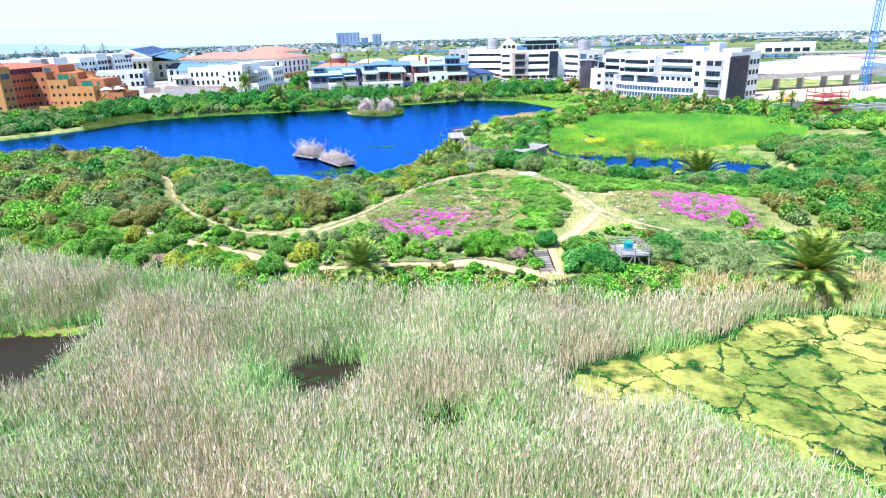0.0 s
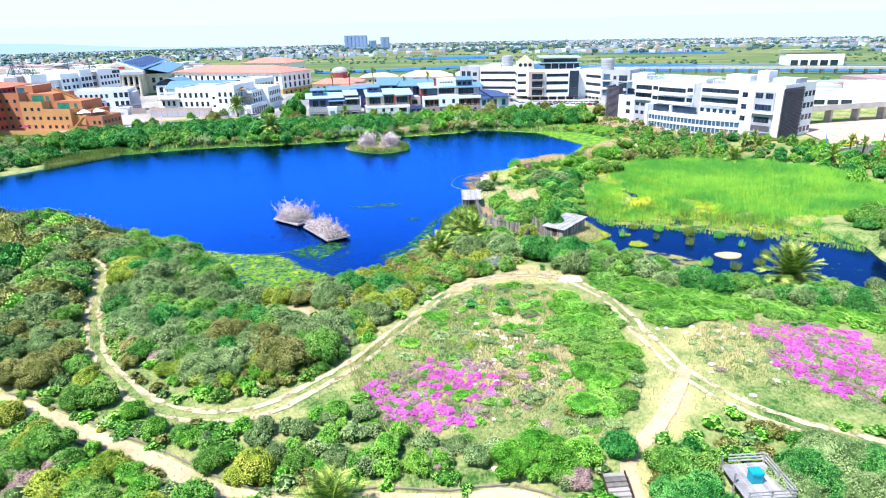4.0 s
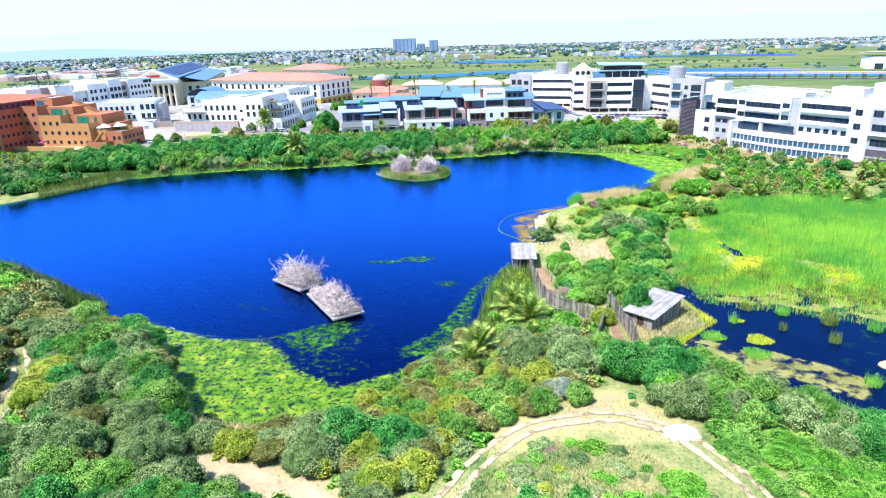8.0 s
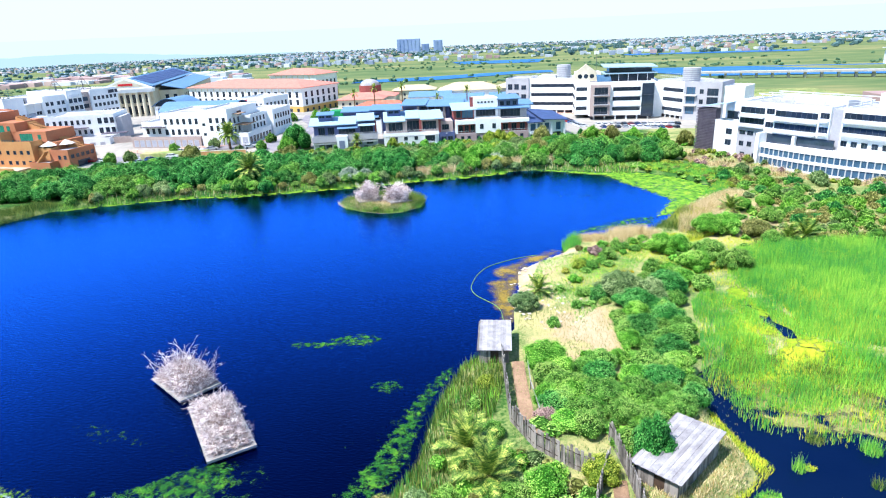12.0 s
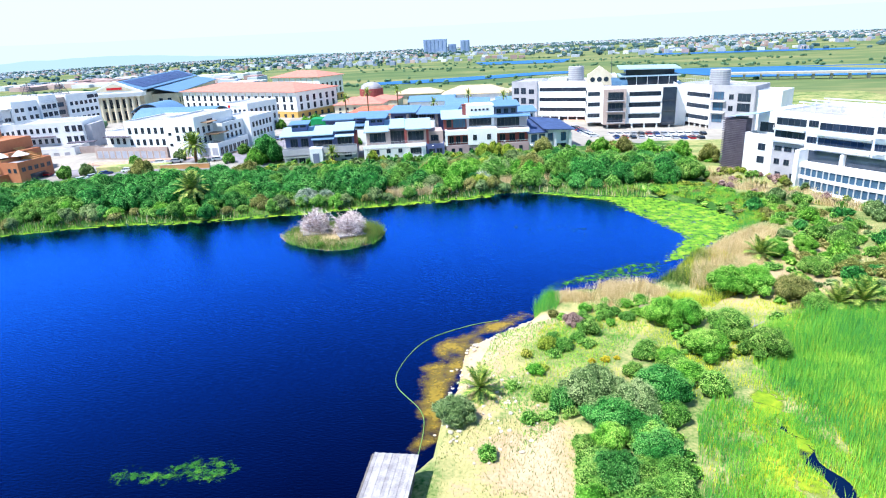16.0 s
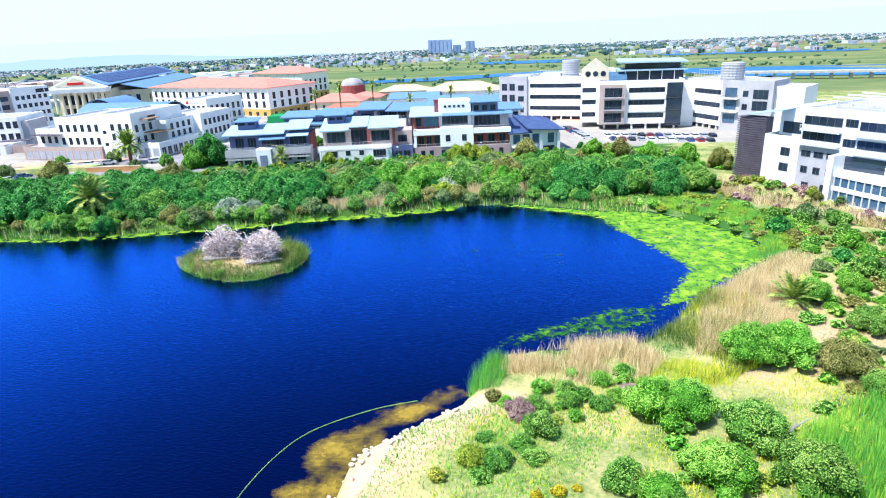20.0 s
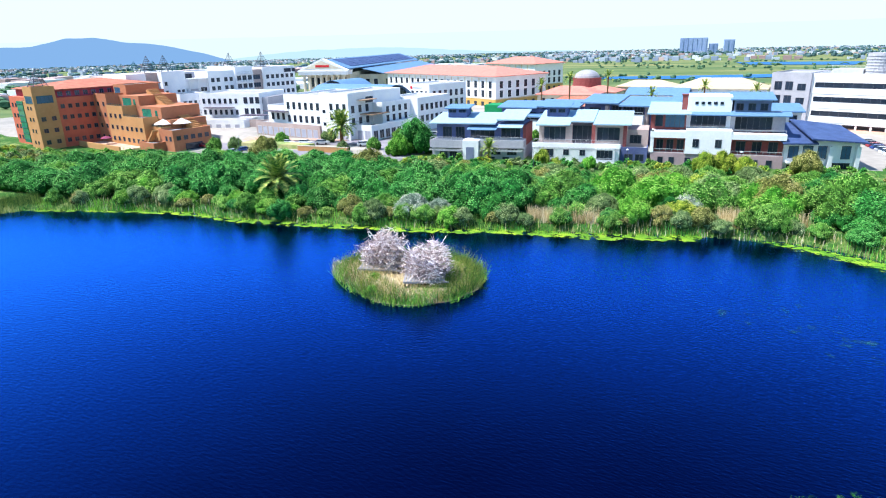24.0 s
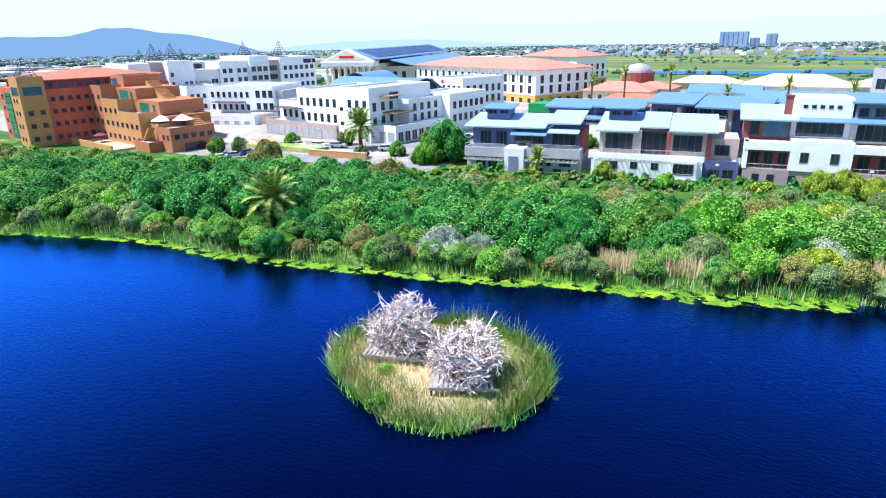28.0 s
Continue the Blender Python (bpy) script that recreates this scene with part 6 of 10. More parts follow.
for z0, z1, m, nm in ((-0.5, 0.9, "white", "plinth"), (0.9, 2.9, "glass_sky", "glazing"), (2.9, 3.7, "white", "ledge"), (3.7, 5.5, "glass_sky", "glazing"), (5.5, 6.5, "white", "ledge")):
    o = 0.0 if nm == "glazing" else -0.25
    h.put("curved_" + nm, Build().prism([(x, y + o) for x, y in bow] + [(53, 0.2), (17, 0.2)], z0, z1), m)
for i in range(12):
    for f_ in (0.08, 0.54):
        x, y = bow[i][0] + 3 * f_, bow[i][1] + (bow[i + 1][1] - bow[i][1]) * f_
        h.put("mullion", Build().box(x - 0.12, x + 0.12, y - 0.2, y + 0.05, 0.9, 5.5), "frame_w")
h.wins("f", -0.91, [53.8], [6.3, 10.3, 14.2], 1.9, 1.7, 2), h.put("bay", Build().box(57.2, 64.2, -1.35, -0.9, 0, 16.6), "grey_wall", "grey rendered bay"), h.wins("f", -1.36, [59.0, 62.4], [14.3], 2.5, 1.8, 3), h.wins("f", -1.36, [60.7], [10.3], 5.6, 2.0, 5), h.wins("f", -1.36, [60.7], [6.3], 5.2, 1.9, 4), h.wins("f", -1.36, [60.7], [1.0, 3.4], 6.4, 1.9, 1, "dark_slats"), h.put("balcony", Build().box(57.0, 64.4, -2.4, -1.35, 9.3, 9.7), "white"), h.rail(57.0, 64.4, -2.4, 9.7, "frame_w", 0.8)
wall_r = part("slatted_wall", Build().box(L + 0.02, L + 0.2, -1.6, 12.0, -2, 17.8), MAT["dark_slats"], h.root, "dark slatted end wall")
wall_l = part("slatted_wall", Build().box(-6.4, -0.1, 0.3, 2.4, -2, 14.6), MAT["dark_slats"], h.root, "dark slatted stair tower")
SL = Build().box(0, 0.5, -2, 12.2, 0, 0.26).mesh("slat", MAT["dark_slats"])
SS = Build().box(-6.7, 0.1, -0.15, 0.25, 0, 0.22).mesh("slat", MAT["dark_slats"])
for i in range(37):
    part("slat", SL, None, wall_r, at=pose(L, 0, 0.2 + i * 0.47))
for i in range(31):
    part("slat", SS, None, wall_l, at=pose(0, 0, 0.2 + i * 0.47))
h.wins("s", L + 0.01, span(13, 21, 3), [2.2, 6.3, 10.3, 14.2], 1.8, 1.8, 2)
h.block("roof_box", 40, 49, 10, 16, 17.2, 20.6, "white"), h.block("roof_box", 52, 56, 9, 15, 18.4, 22.4, "white"), h.put("roof_plant", Build().box(57, 65, 10, 18, 18.4, 20.2), "grey_wall"), h.put("roof_plant", Build().box(20, 34, 7, 13, 17.0, 18.6), "frame_w"), h.rail(9, 50, 1.6, 17.6, "frame_w", 1.3), h.rail(52.5, L - 1, 0.4, 19.0, "frame_w", 1.3)
for y in (5, 10, 15):
    h.put("roof_beam", Build().box(10, 38, y, y + 0.2, 19.0, 19.3), "frame_w")
for x in (11, 20, 29, 38):
    for y in (5, 10, 15):
        h.put("roof_post", Build().box(x, x + 0.2, y, y + 0.2, 17.0, 19.0), "frame_w")


# ---- plants ----
def sphere_quads(c, r, nu=6, nv=4):
    c, r = np.array(c), np.array(r)
    u = np.linspace(0, 2 * np.pi, nu + 1)
    v = np.linspace(-0.5 * np.pi, 0.5 * np.pi, nv + 1)
    P = lambda a, b: c + r * np.array([math.cos(a) * math.cos(b), math.sin(a) * math.cos(b), math.sin(b)])
    quad = lambda i, j: ((u[i], v[j]), (u[i + 1], v[j]), (u[i + 1], v[j + 1]), (u[i], v[j]), (u[i + 1], v[j + 1]), (u[i], v[j + 1]))
    return [P(*k) for i in range(nu) for j in range(nv) for k in quad(i, j)]


def tri_mesh(name, v, t, slots, mats):
    """A triangle mesh from arrays; slot 1 is shaded smooth."""
    me = bpy.data.meshes.new(name)
    n = len(t)
    me.vertices.add(len(v))
    me.vertices.foreach_set("co", np.ascontiguousarray(v, dtype=np.float32).ravel())
    me.loops.add(n * 3)
    me.loops.foreach_set("vertex_index", np.ascontiguousarray(t, dtype=np.int32).ravel())
    me.polygons.add(n)
    me.polygons.foreach_set("loop_start", np.arange(0, n * 3, 3, dtype=np.int32))
    for m in mats:
        me.materials.append(m)
    me.polygons.foreach_set("material_index", np.ascontiguousarray(slots, dtype=np.int32))
    me.polygons.foreach_set("use_smooth", np.asarray(slots) == 1)
    me.update(calc_edges=True)
    return me


def lump(g, c, r, nu=9, nv=6):
    """A lumpy closed shell: vertices and triangles."""
    u = np.arange(nu) * 2 * np.pi / nu
    w = np.linspace(-0.42 * np.pi, 0.44 * np.pi, nv)
    U, W = np.meshgrid(u, w)
    d = np.stack([np.cos(U) * np.cos(W), np.sin(U) * np.cos(W), np.sin(W)], -1).reshape(-1, 3)
    v = np.array(c) + d * np.array(r) * g.uniform(0.86, 1.04, (len(d), 1))
    i = np.arange(nu * nv).reshape(nv, nu)
    a, b = i[:-1], np.roll(i, -1, 1)[:-1]
    e, f = i[1:], np.roll(i, -1, 1)[1:]
    t = np.concatenate([np.stack([a, b, f], -1).reshape(-1, 3), np.stack([a, f, e], -1).reshape(-1, 3)])
    top = np.stack([i[-1], np.roll(i[-1], -1), np.full(nu, len(v))], -1)
    return np.concatenate([v, [np.array(c) + np.array(r) * (0, 0, 0.98)]]), np.concatenate([t, top])


def crown_data(r, h, n, leaf, lobes, seed, base=0.0, spread=0.55, fine=(8, 5)):
    """A shrub or tree crown: overlapping lumpy lobes with a coat of small leaves and an uneven outline."""
    g = np.random.default_rng(seed)
    balls = []
    for i in range(lobes):
        a = 2 * math.pi * i * 0.618 + g.uniform(-0.3, 0.3)
        k = 0 if i == 0 else spread * r * math.sqrt((i + 0.5) / lobes) * g.uniform(0.8, 1.35)
        rr = r * (0.6 if i == 0 else g.uniform(0.26, 0.44) * min(1, (16 / lobes) ** 0.4))
        hh = h * (0.5 if i == 0 else g.uniform(0.26, 0.42) * min(1, (16 / lobes) ** 0.3))
        top = h * (1.0 - 0.72 * (k / r) ** 2) * g.uniform(0.72, 1.14)
        balls.append((np.array((k * math.cos(a), k * math.sin(a), base + max(top - hh, hh * 0.35))), np.array((rr, rr, hh))))
    V, T, n_v = [], [], 0
    leaf_v = []
    for j, (c, rad) in enumerate(balls):
        m = int(n * (1.6 if j == 0 else 1.0) / lobes * 1.5)
        d = g.normal(size=(m, 3))
        d /= np.linalg.norm(d, axis=1)[:, None]
        d[:, 2] = np.where(d[:, 2] < -0.35, -d[:, 2], d[:, 2])
        p = c + d * rad * (0.88 + 0.3 * g.uniform(0, 1, (m, 1)) ** 1.6)
        keep = np.ones(m, bool)
        for q, (c2, r2) in enumerate(balls):
            if q != j:
                keep &= (((p - c2) / r2) ** 2).sum(1) > 0.86
        p, d = p[keep], d[keep]
        m = len(p)
        nrm = d + g.normal(size=(m, 3)) * 0.5 + np.array([0, 0, 0.3])
        nrm /= np.linalg.norm(nrm, axis=1)[:, None]
        u = np.cross(nrm, g.normal(size=(m, 3)))
        u /= np.linalg.norm(u, axis=1)[:, None]
        w = np.cross(nrm, u)
        s = leaf * g.uniform(0.55, 1.25, (m, 1))
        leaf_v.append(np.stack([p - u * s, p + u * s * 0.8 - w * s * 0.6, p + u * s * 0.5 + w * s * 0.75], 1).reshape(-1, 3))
    lv = np.concatenate(leaf_v)
    V.append(lv)
    T.append(np.arange(len(lv)).reshape(-1, 3))
    n_v = len(lv)
    # inner lobes take slot 1, the leaf colour with shade put in
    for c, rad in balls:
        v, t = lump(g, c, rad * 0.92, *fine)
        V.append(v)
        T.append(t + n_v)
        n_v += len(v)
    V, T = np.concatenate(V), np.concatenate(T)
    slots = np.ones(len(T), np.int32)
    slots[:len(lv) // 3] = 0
    return V, T, slots


SHRUB, SHRUB_DATA = {}, {}
SIZES = {"s": (1.0, 1.2, 900, 0.07, 9), "m": (1.9, 2.0, 4600, 0.064, 22), "l": (3.2, 3.0, 12000, 0.068, 40)}
for sp in LEAF:
    for key, (r, hgt, n, lf, lobes) in SIZES.items():
        if sp in ("magenta", "mauve", "sage") and key != "s":
            continue
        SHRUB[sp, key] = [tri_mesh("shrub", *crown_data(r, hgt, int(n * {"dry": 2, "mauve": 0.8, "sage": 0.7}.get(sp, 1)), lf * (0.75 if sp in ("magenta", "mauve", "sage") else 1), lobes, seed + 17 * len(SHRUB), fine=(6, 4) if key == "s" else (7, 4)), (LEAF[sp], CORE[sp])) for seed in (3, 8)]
        if sp not in ("magenta", "mauve", "sage", "gorse"):
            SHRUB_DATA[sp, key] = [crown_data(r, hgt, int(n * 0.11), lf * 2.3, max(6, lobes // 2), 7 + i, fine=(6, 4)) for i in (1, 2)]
SHRUB_WORDS = {"green": "leafy mid-green shrub", "bright": "bright fresh-green shrub", "dark": "dense dark-green shrub", "grey": "grey-green bushy shrub", "yellow": "yellow-green flowering shrub", "brown": "olive-brown scrubby shrub",
               "dry": "dry leafless grey-mauve shrub", "silver": "silvery grey shrub", "gorse": "shrub covered in yellow blossom", "magenta": "low cushion of magenta blossom", "mauve": "low cushion of fading mauve blossom", "sage": "low sage-green cushion plant"}
SHRUB_COUNT, PLACED = {}, []


def shrub(sp, x, y, r, hk=1.0, z=None, where="growing on sandy ground"):
    key = "s" if r < 1.4 else "m" if r < 2.5 else "l"
    if (sp, key) not in SHRUB:
        key = "s"
    for other in ("dark", "bright", "grey", "brown", "yellow"):
        if SHRUB_COUNT.get((sp, key), 0) >= 290 and (other, key) in SHRUB:
            sp = other
    i = SHRUB_COUNT[sp, key] = SHRUB_COUNT.get((sp, key), 0) + 1
    k = r / SIZES[key][0]
    PLACED.append((x, y, r))
    ob = new({"magenta": "blossom_cushion", "mauve": "faded_cushion", "sage": "sage_cushion"}.get(sp, sp + {"s": "_low_shrub", "m": "_shrub", "l": "_bush"}[key]), SHRUB[sp, key][i % 2])
    zz = gz(x, y) if z is None else z
    ob.matrix_basis = pose(x, y, zz - 0.1, 0, 0, (i * 67) % 360) @ Matrix.Diagonal((k, k * (0.9 + 0.2 * ((i * 37) % 10) / 10), k * hk, 1))
    return tagged(ob, SHRUB_WORDS[sp] + " " + where, "shrub", SHRUB_WORDS[sp].split()[-1] + "s " + where)


def scatter(poly, step, seed, jitter=0.45):
    g = np.random.default_rng(seed)
    xs, ys = [p[0] for p in poly], [p[1] for p in poly]
    X, Y = np.meshgrid(np.arange(min(xs), max(xs), step), np.arange(min(ys), max(ys), step * 0.87))
    X[1::2] += step / 2
    X, Y = X.ravel() + g.uniform(-jitter, jitter, X.size) * step, Y.ravel() + g.uniform(-jitter, jitter, Y.size) * step
    k = inside(X, Y, poly)
    return X[k], Y[k], g


TRACKS = [(smooth(p, 2.0), w) for p, w in ((PATH_A, 0.35), (PATH_B, 0.75), (PATH_C, 0.3), (PATH_D, 1.3), (PATH_E, 1.2))]


def room(x, y, r):
    """The largest radius up to r that keeps clear of paths and water."""
    for line, w in TRACKS:
        r = min(r, (edge_dist([x], [y], line, False)[0] - w) / 0.85)
    for poly in (LAKE, POND):
        if inside([x], [y], poly)[0]:
            return 0
        r = min(r, (edge_dist([x], [y], poly)[0] - 0.6) / 0.6)
    return r


def thicket(poly, step, sizes, species, seed, hk=1.0, skip=(), where="growing on sandy ground", joined=False):
    X, Y, g = scatter(poly, step, seed)
    heap = {}
    for x, y in zip(X, Y):
        r = room(x, y, g.uniform(*sizes))
        if r < 0.45 or any(inside([x], [y], q)[0] for q in skip):
            continue
        t = noise.noise((x * 0.07, y * 0.07, seed)) * 0.5 + 0.5 + g.uniform(-0.22, 0.22)
        sp = species[min(max(int(t * len(species)), 0), len(species) - 1)]
        if not joined:
            shrub(sp, x, y, r, hk * g.uniform(0.8, 1.2), where=where)
            continue
        key = "s" if r < 1.4 else "m" if r < 2.5 else "l"
        if (sp, key) not in SHRUB_DATA:
            continue
        k, a = r / SIZES[key][0], g.uniform(0, 6.28)
        V, T, slots = SHRUB_DATA[sp, key][int(g.integers(2))]
        v = V * np.array([k, k, k * hk * g.uniform(0.8, 1.2)])
        c, s_ = math.cos(a), math.sin(a)
        v = np.stack([v[:, 0] * c - v[:, 1] * s_ + x, v[:, 0] * s_ + v[:, 1] * c + y, v[:, 2] + gz(x, y) - 0.1], -1)
        heap.setdefault(sp, []).append((v, T, slots))
    for sp, parts in heap.items():
        off = np.cumsum([0] + [len(v) for v, _, _ in parts])
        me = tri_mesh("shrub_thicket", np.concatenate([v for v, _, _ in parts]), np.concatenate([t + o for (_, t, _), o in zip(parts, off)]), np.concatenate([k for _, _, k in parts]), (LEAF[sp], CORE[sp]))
        thing("shrub_thicket", "thicket of " + SHRUB_WORDS[sp] + "s", "shrubs", kind="stuff", data=me)


CLEARING = [(-12, 88), (-8, 76), (4, 73), (14, 76), (20, 86), (18, 98), (12, 108), (4, 109), (-3, 103)]
CLEARING2 = [(27, 84), (46, 78), (50, 90), (44, 98), (32, 98), (26, 92)]
# peninsula with the hides
thicket([(9.5, 147), (14, 144.5), (24, 148), (27, 153), (28.5, 162), (30, 172), (27, 181), (22.5, 172), (21, 162), (14, 159.5), (10, 157)], 3.0, (1.7, 2.6), ["green", "bright", "green", "dark", "green"], 28, 0.9)
for x, y, r, sp in ((8.8, 177, 2.7, "grey"), (12.5, 171, 1.2, "green"), (24.5, 176.5, 3.3, "dark"), (28, 172, 2.9, "dark"), (21.5, 172.5, 1.6, "green"), (24, 168.5, 3.0, "dark"), (28.5, 166.5, 2.6, "green"), (26, 163, 2.8, "dark"), (30.5, 178, 2.2, "green"), (10.6, 159.6, 3.3, "bright"), (12.2, 157, 2.4, "bright"), (12, 153, 2.8, "green"), (16, 151, 3.0, "green"), (20, 152, 2.8, "green"), (22.5, 155.5, 2.6, "dark"), (16.5, 156, 2.3, "dark"),
                    (10, 148.5, 1.4, "dry"), (14, 146, 2.3, "green"), (20, 147.5, 2.2, "green"), (14.2, 139.2, 2.1, "yellow"), (19.2, 142.6, 2.2, "dark"), (17.4, 143.5, 2.0, "green"), (24, 150, 2.2, "green"), (28, 186, 1.6, "green"), (17, 186, 1.2, "bright"), (20.5, 192, 1.5, "green"), (16, 190, 0.9, "yellow"), (24, 196.5, 1.9, "green"), (22, 199, 1.6, "dry"), (26.5, 201, 1.4, "green"), (19.5, 201.5, 1.0, "brown"), (30, 190.5, 2.0, "green"), (33, 187, 2.2, "green"), (36, 183.5, 2.3, "green"), (25.3, 189, 0.7, "gorse"), (23.6, 188.4, 0.6, "gorse"), (26.6, 189.6, 0.5, "gorse"),
                    (34.0, 200.2, 3.6, "bright"), (36.8, 200.6, 3.4, "bright"), (41.3, 197.4, 3.6, "green"), (37.2, 191.8, 3.3, "bright"), (44, 192.2, 3.6, "green"), (45.2, 211.4, 4.0, "bright"), (49.0, 212.0, 4.0, "bright"), (53.4, 209.6, 3.4, "brown"), (23.2, 180.6, 4.2, "grey"), (26.8, 178.8, 3.8, "grey"), (30.2, 181.4, 3.9, "dark"), (33.6, 185.6, 2.6, "bright"), (32.4, 189.0, 2.0, "bright"), (20.0, 179.6, 2.0, "dark"), (18.6, 192, 1.6, "yellow"), (55, 205.5, 2.5, "green"), (59, 208, 2.2, "brown"), (60, 219, 3.0, "green"), (65, 221, 2.6, "green"), (57, 227, 3.0, "bright"), (63, 230, 2.6, "bright"), (70, 232, 3.0, "green"), (52, 238, 1.8, "dark"), (67, 243, 1.6, "dark"), (74, 240, 2.0, "green")):
    shrub(sp, x, y, r)
shrub("dark", 19.4, 141.9, 2.3, 2.0)
thicket([(20, 199), (26, 197), (32, 203), (36, 209), (28, 208), (22, 205)], 2.4, (0.8, 1.6), ["dry", "green", "bright", "green"], 34, 0.8)
thicket([(16, 176), (21, 178), (20, 184), (14, 184)], 2.6, (0.8, 1.6), ["green", "dark"], 36, 0.8)
thicket([(13, 184), (20, 186), (26, 194), (28, 202), (22, 200), (16, 192)], 4.6, (0.9, 1.7), ["bright", "green", "yellow", "green"], 35, 0.6)
thicket([(-62, 112), (-46, 92), (-30, 86), (-20, 85), (-13, 92), (-6, 104), (-12, 112), (-22, 110), (-34, 113), (-40, 121), (-50, 136), (-62, 140), (-66, 126)], 2.9, (1.7, 3.9), ["grey", "brown", "green", "grey", "dark", "grey", "yellow", "brown"], 11)
thicket([(-130, 100), (-64, 90), (-50, 92), (-54, 112), (-64, 128), (-66, 144), (-90, 158), (-150, 160)], 3.6, (2.0, 4.0), ["dark", "green", "grey", "brown", "bright", "brown"], 12, joined=True)
thicket([(-110, 76), (-50, 74), (-30, 68), (-16, 66), (-16, 72), (-28, 78), (-38, 86), (-48, 98), (-70, 96), (-110, 100)], 3.0, (1.6, 2.8), ["grey", "brown", "bright", "green", "yellow", "dark"], 13)
thicket([(-32, 79), (-14, 71.5), (4, 71.5), (11, 70), (6, 74), (-4, 75), (-10, 82), (-18, 79), (-26, 77)], 2.2, (0.9, 1.7), ["brown", "green", "grey", "bright", "dry", "sage"], 14)
thicket([(-24, 112), (-14, 110), (-8, 106), (0, 112), (8, 116), (10, 130), (-2, 138), (-8, 130), (-14, 118)], 2.3, (1.3, 2.2), ["brown", "yellow", "green", "brown", "grey", "green"], 15)
thicket([(10, 116), (24, 113), (44, 104), (62, 100), (84, 98), (110, 110), (110, 150), (80, 150), (72, 108), (50, 108), (40, 113), (26, 122), (20, 128), (14, 126)], 3.0, (1.9, 3.2), ["dark", "green", "grey", "dark", "green"], 16)
thicket([(24, 96), (40, 100), (60, 96), (60, 104), (42, 108), (24, 112), (19, 112)], 2.1, (1.7, 2.5), ["bright", "green", "bright", "green"], 17, 0.45)
thicket([(16, 78), (20, 90), (19, 100), (13, 104), (12, 92), (11, 80)], 2.1, (1.7, 2.5), ["bright", "green", "bright", "green"], 18, 0.45)
thicket([(14, 60), (20, 60), (21, 68), (20, 76), (16, 73)], 2.4, (1.3, 2.2), ["green", "dark", "bright"], 19)
thicket([(26, 68), (34, 64), (60, 62), (80, 70), (70, 78), (44, 74), (32, 76), (27, 74)], 2.7, (2.6, 3.6), ["grey", "grey", "dark", "grey", "grey"], 20, 0.8)
thicket([(50, 78), (90, 76), (110, 100), (70, 98), (52, 96)], 3.4, (1.5, 2.8), ["dark", "green", "brown", "grey"], 21, skip=[SANDY[5]], joined=True)
thicket([(14, 60.5), (20, 59), (27, 60.5), (30, 63), (34, 65.5), (26, 67), (21, 68), (19, 64)], 2.0, (1.5, 2.3), ["bright", "green", "bright"], 29, 0.55, joined=True)
thicket([(-24, 61), (14, 59), (40, 60), (40, 63), (14, 64), (-20, 66), (-40, 72), (-60, 80), (-66, 76)], 2.1, (0.8, 1.7), ["bright", "brown", "grey", "bright", "yellow", "brown"], 22, joined=True)
thicket(CLEARING, 1.9, (0.4, 0.95), ["sage", "green", "sage", "bright", "sage", "dry"], 23, 0.4)
thicket(CLEARING, 3.6, (0.8, 1.7), ["green", "sage", "bright", "grey", "sage", "brown"], 37, 0.4, skip=[[(-9.6, 84), (-3.7, 88.4), (3.4, 88), (5, 79.7), (-0.5, 76.6), (-7.2, 78.3)]])
thicket([(-40, 96), (-30, 84), (-20, 82), (-14, 88), (-8, 100), (-2, 110), (-8, 112), (-16, 100), (-26, 92), (-36, 100)], 2.0, (0.8, 1.5), ["brown", "bright", "yellow", "grey", "dry"], 25)
thicket(CLEARING, 6.2, (0.7, 1.3), ["bright", "green", "bright", "yellow"], 30, 0.45)
thicket(CLEARING2, 2.2, (0.6, 1.0), ["sage", "sage", "mauve"], 24, 0.35)
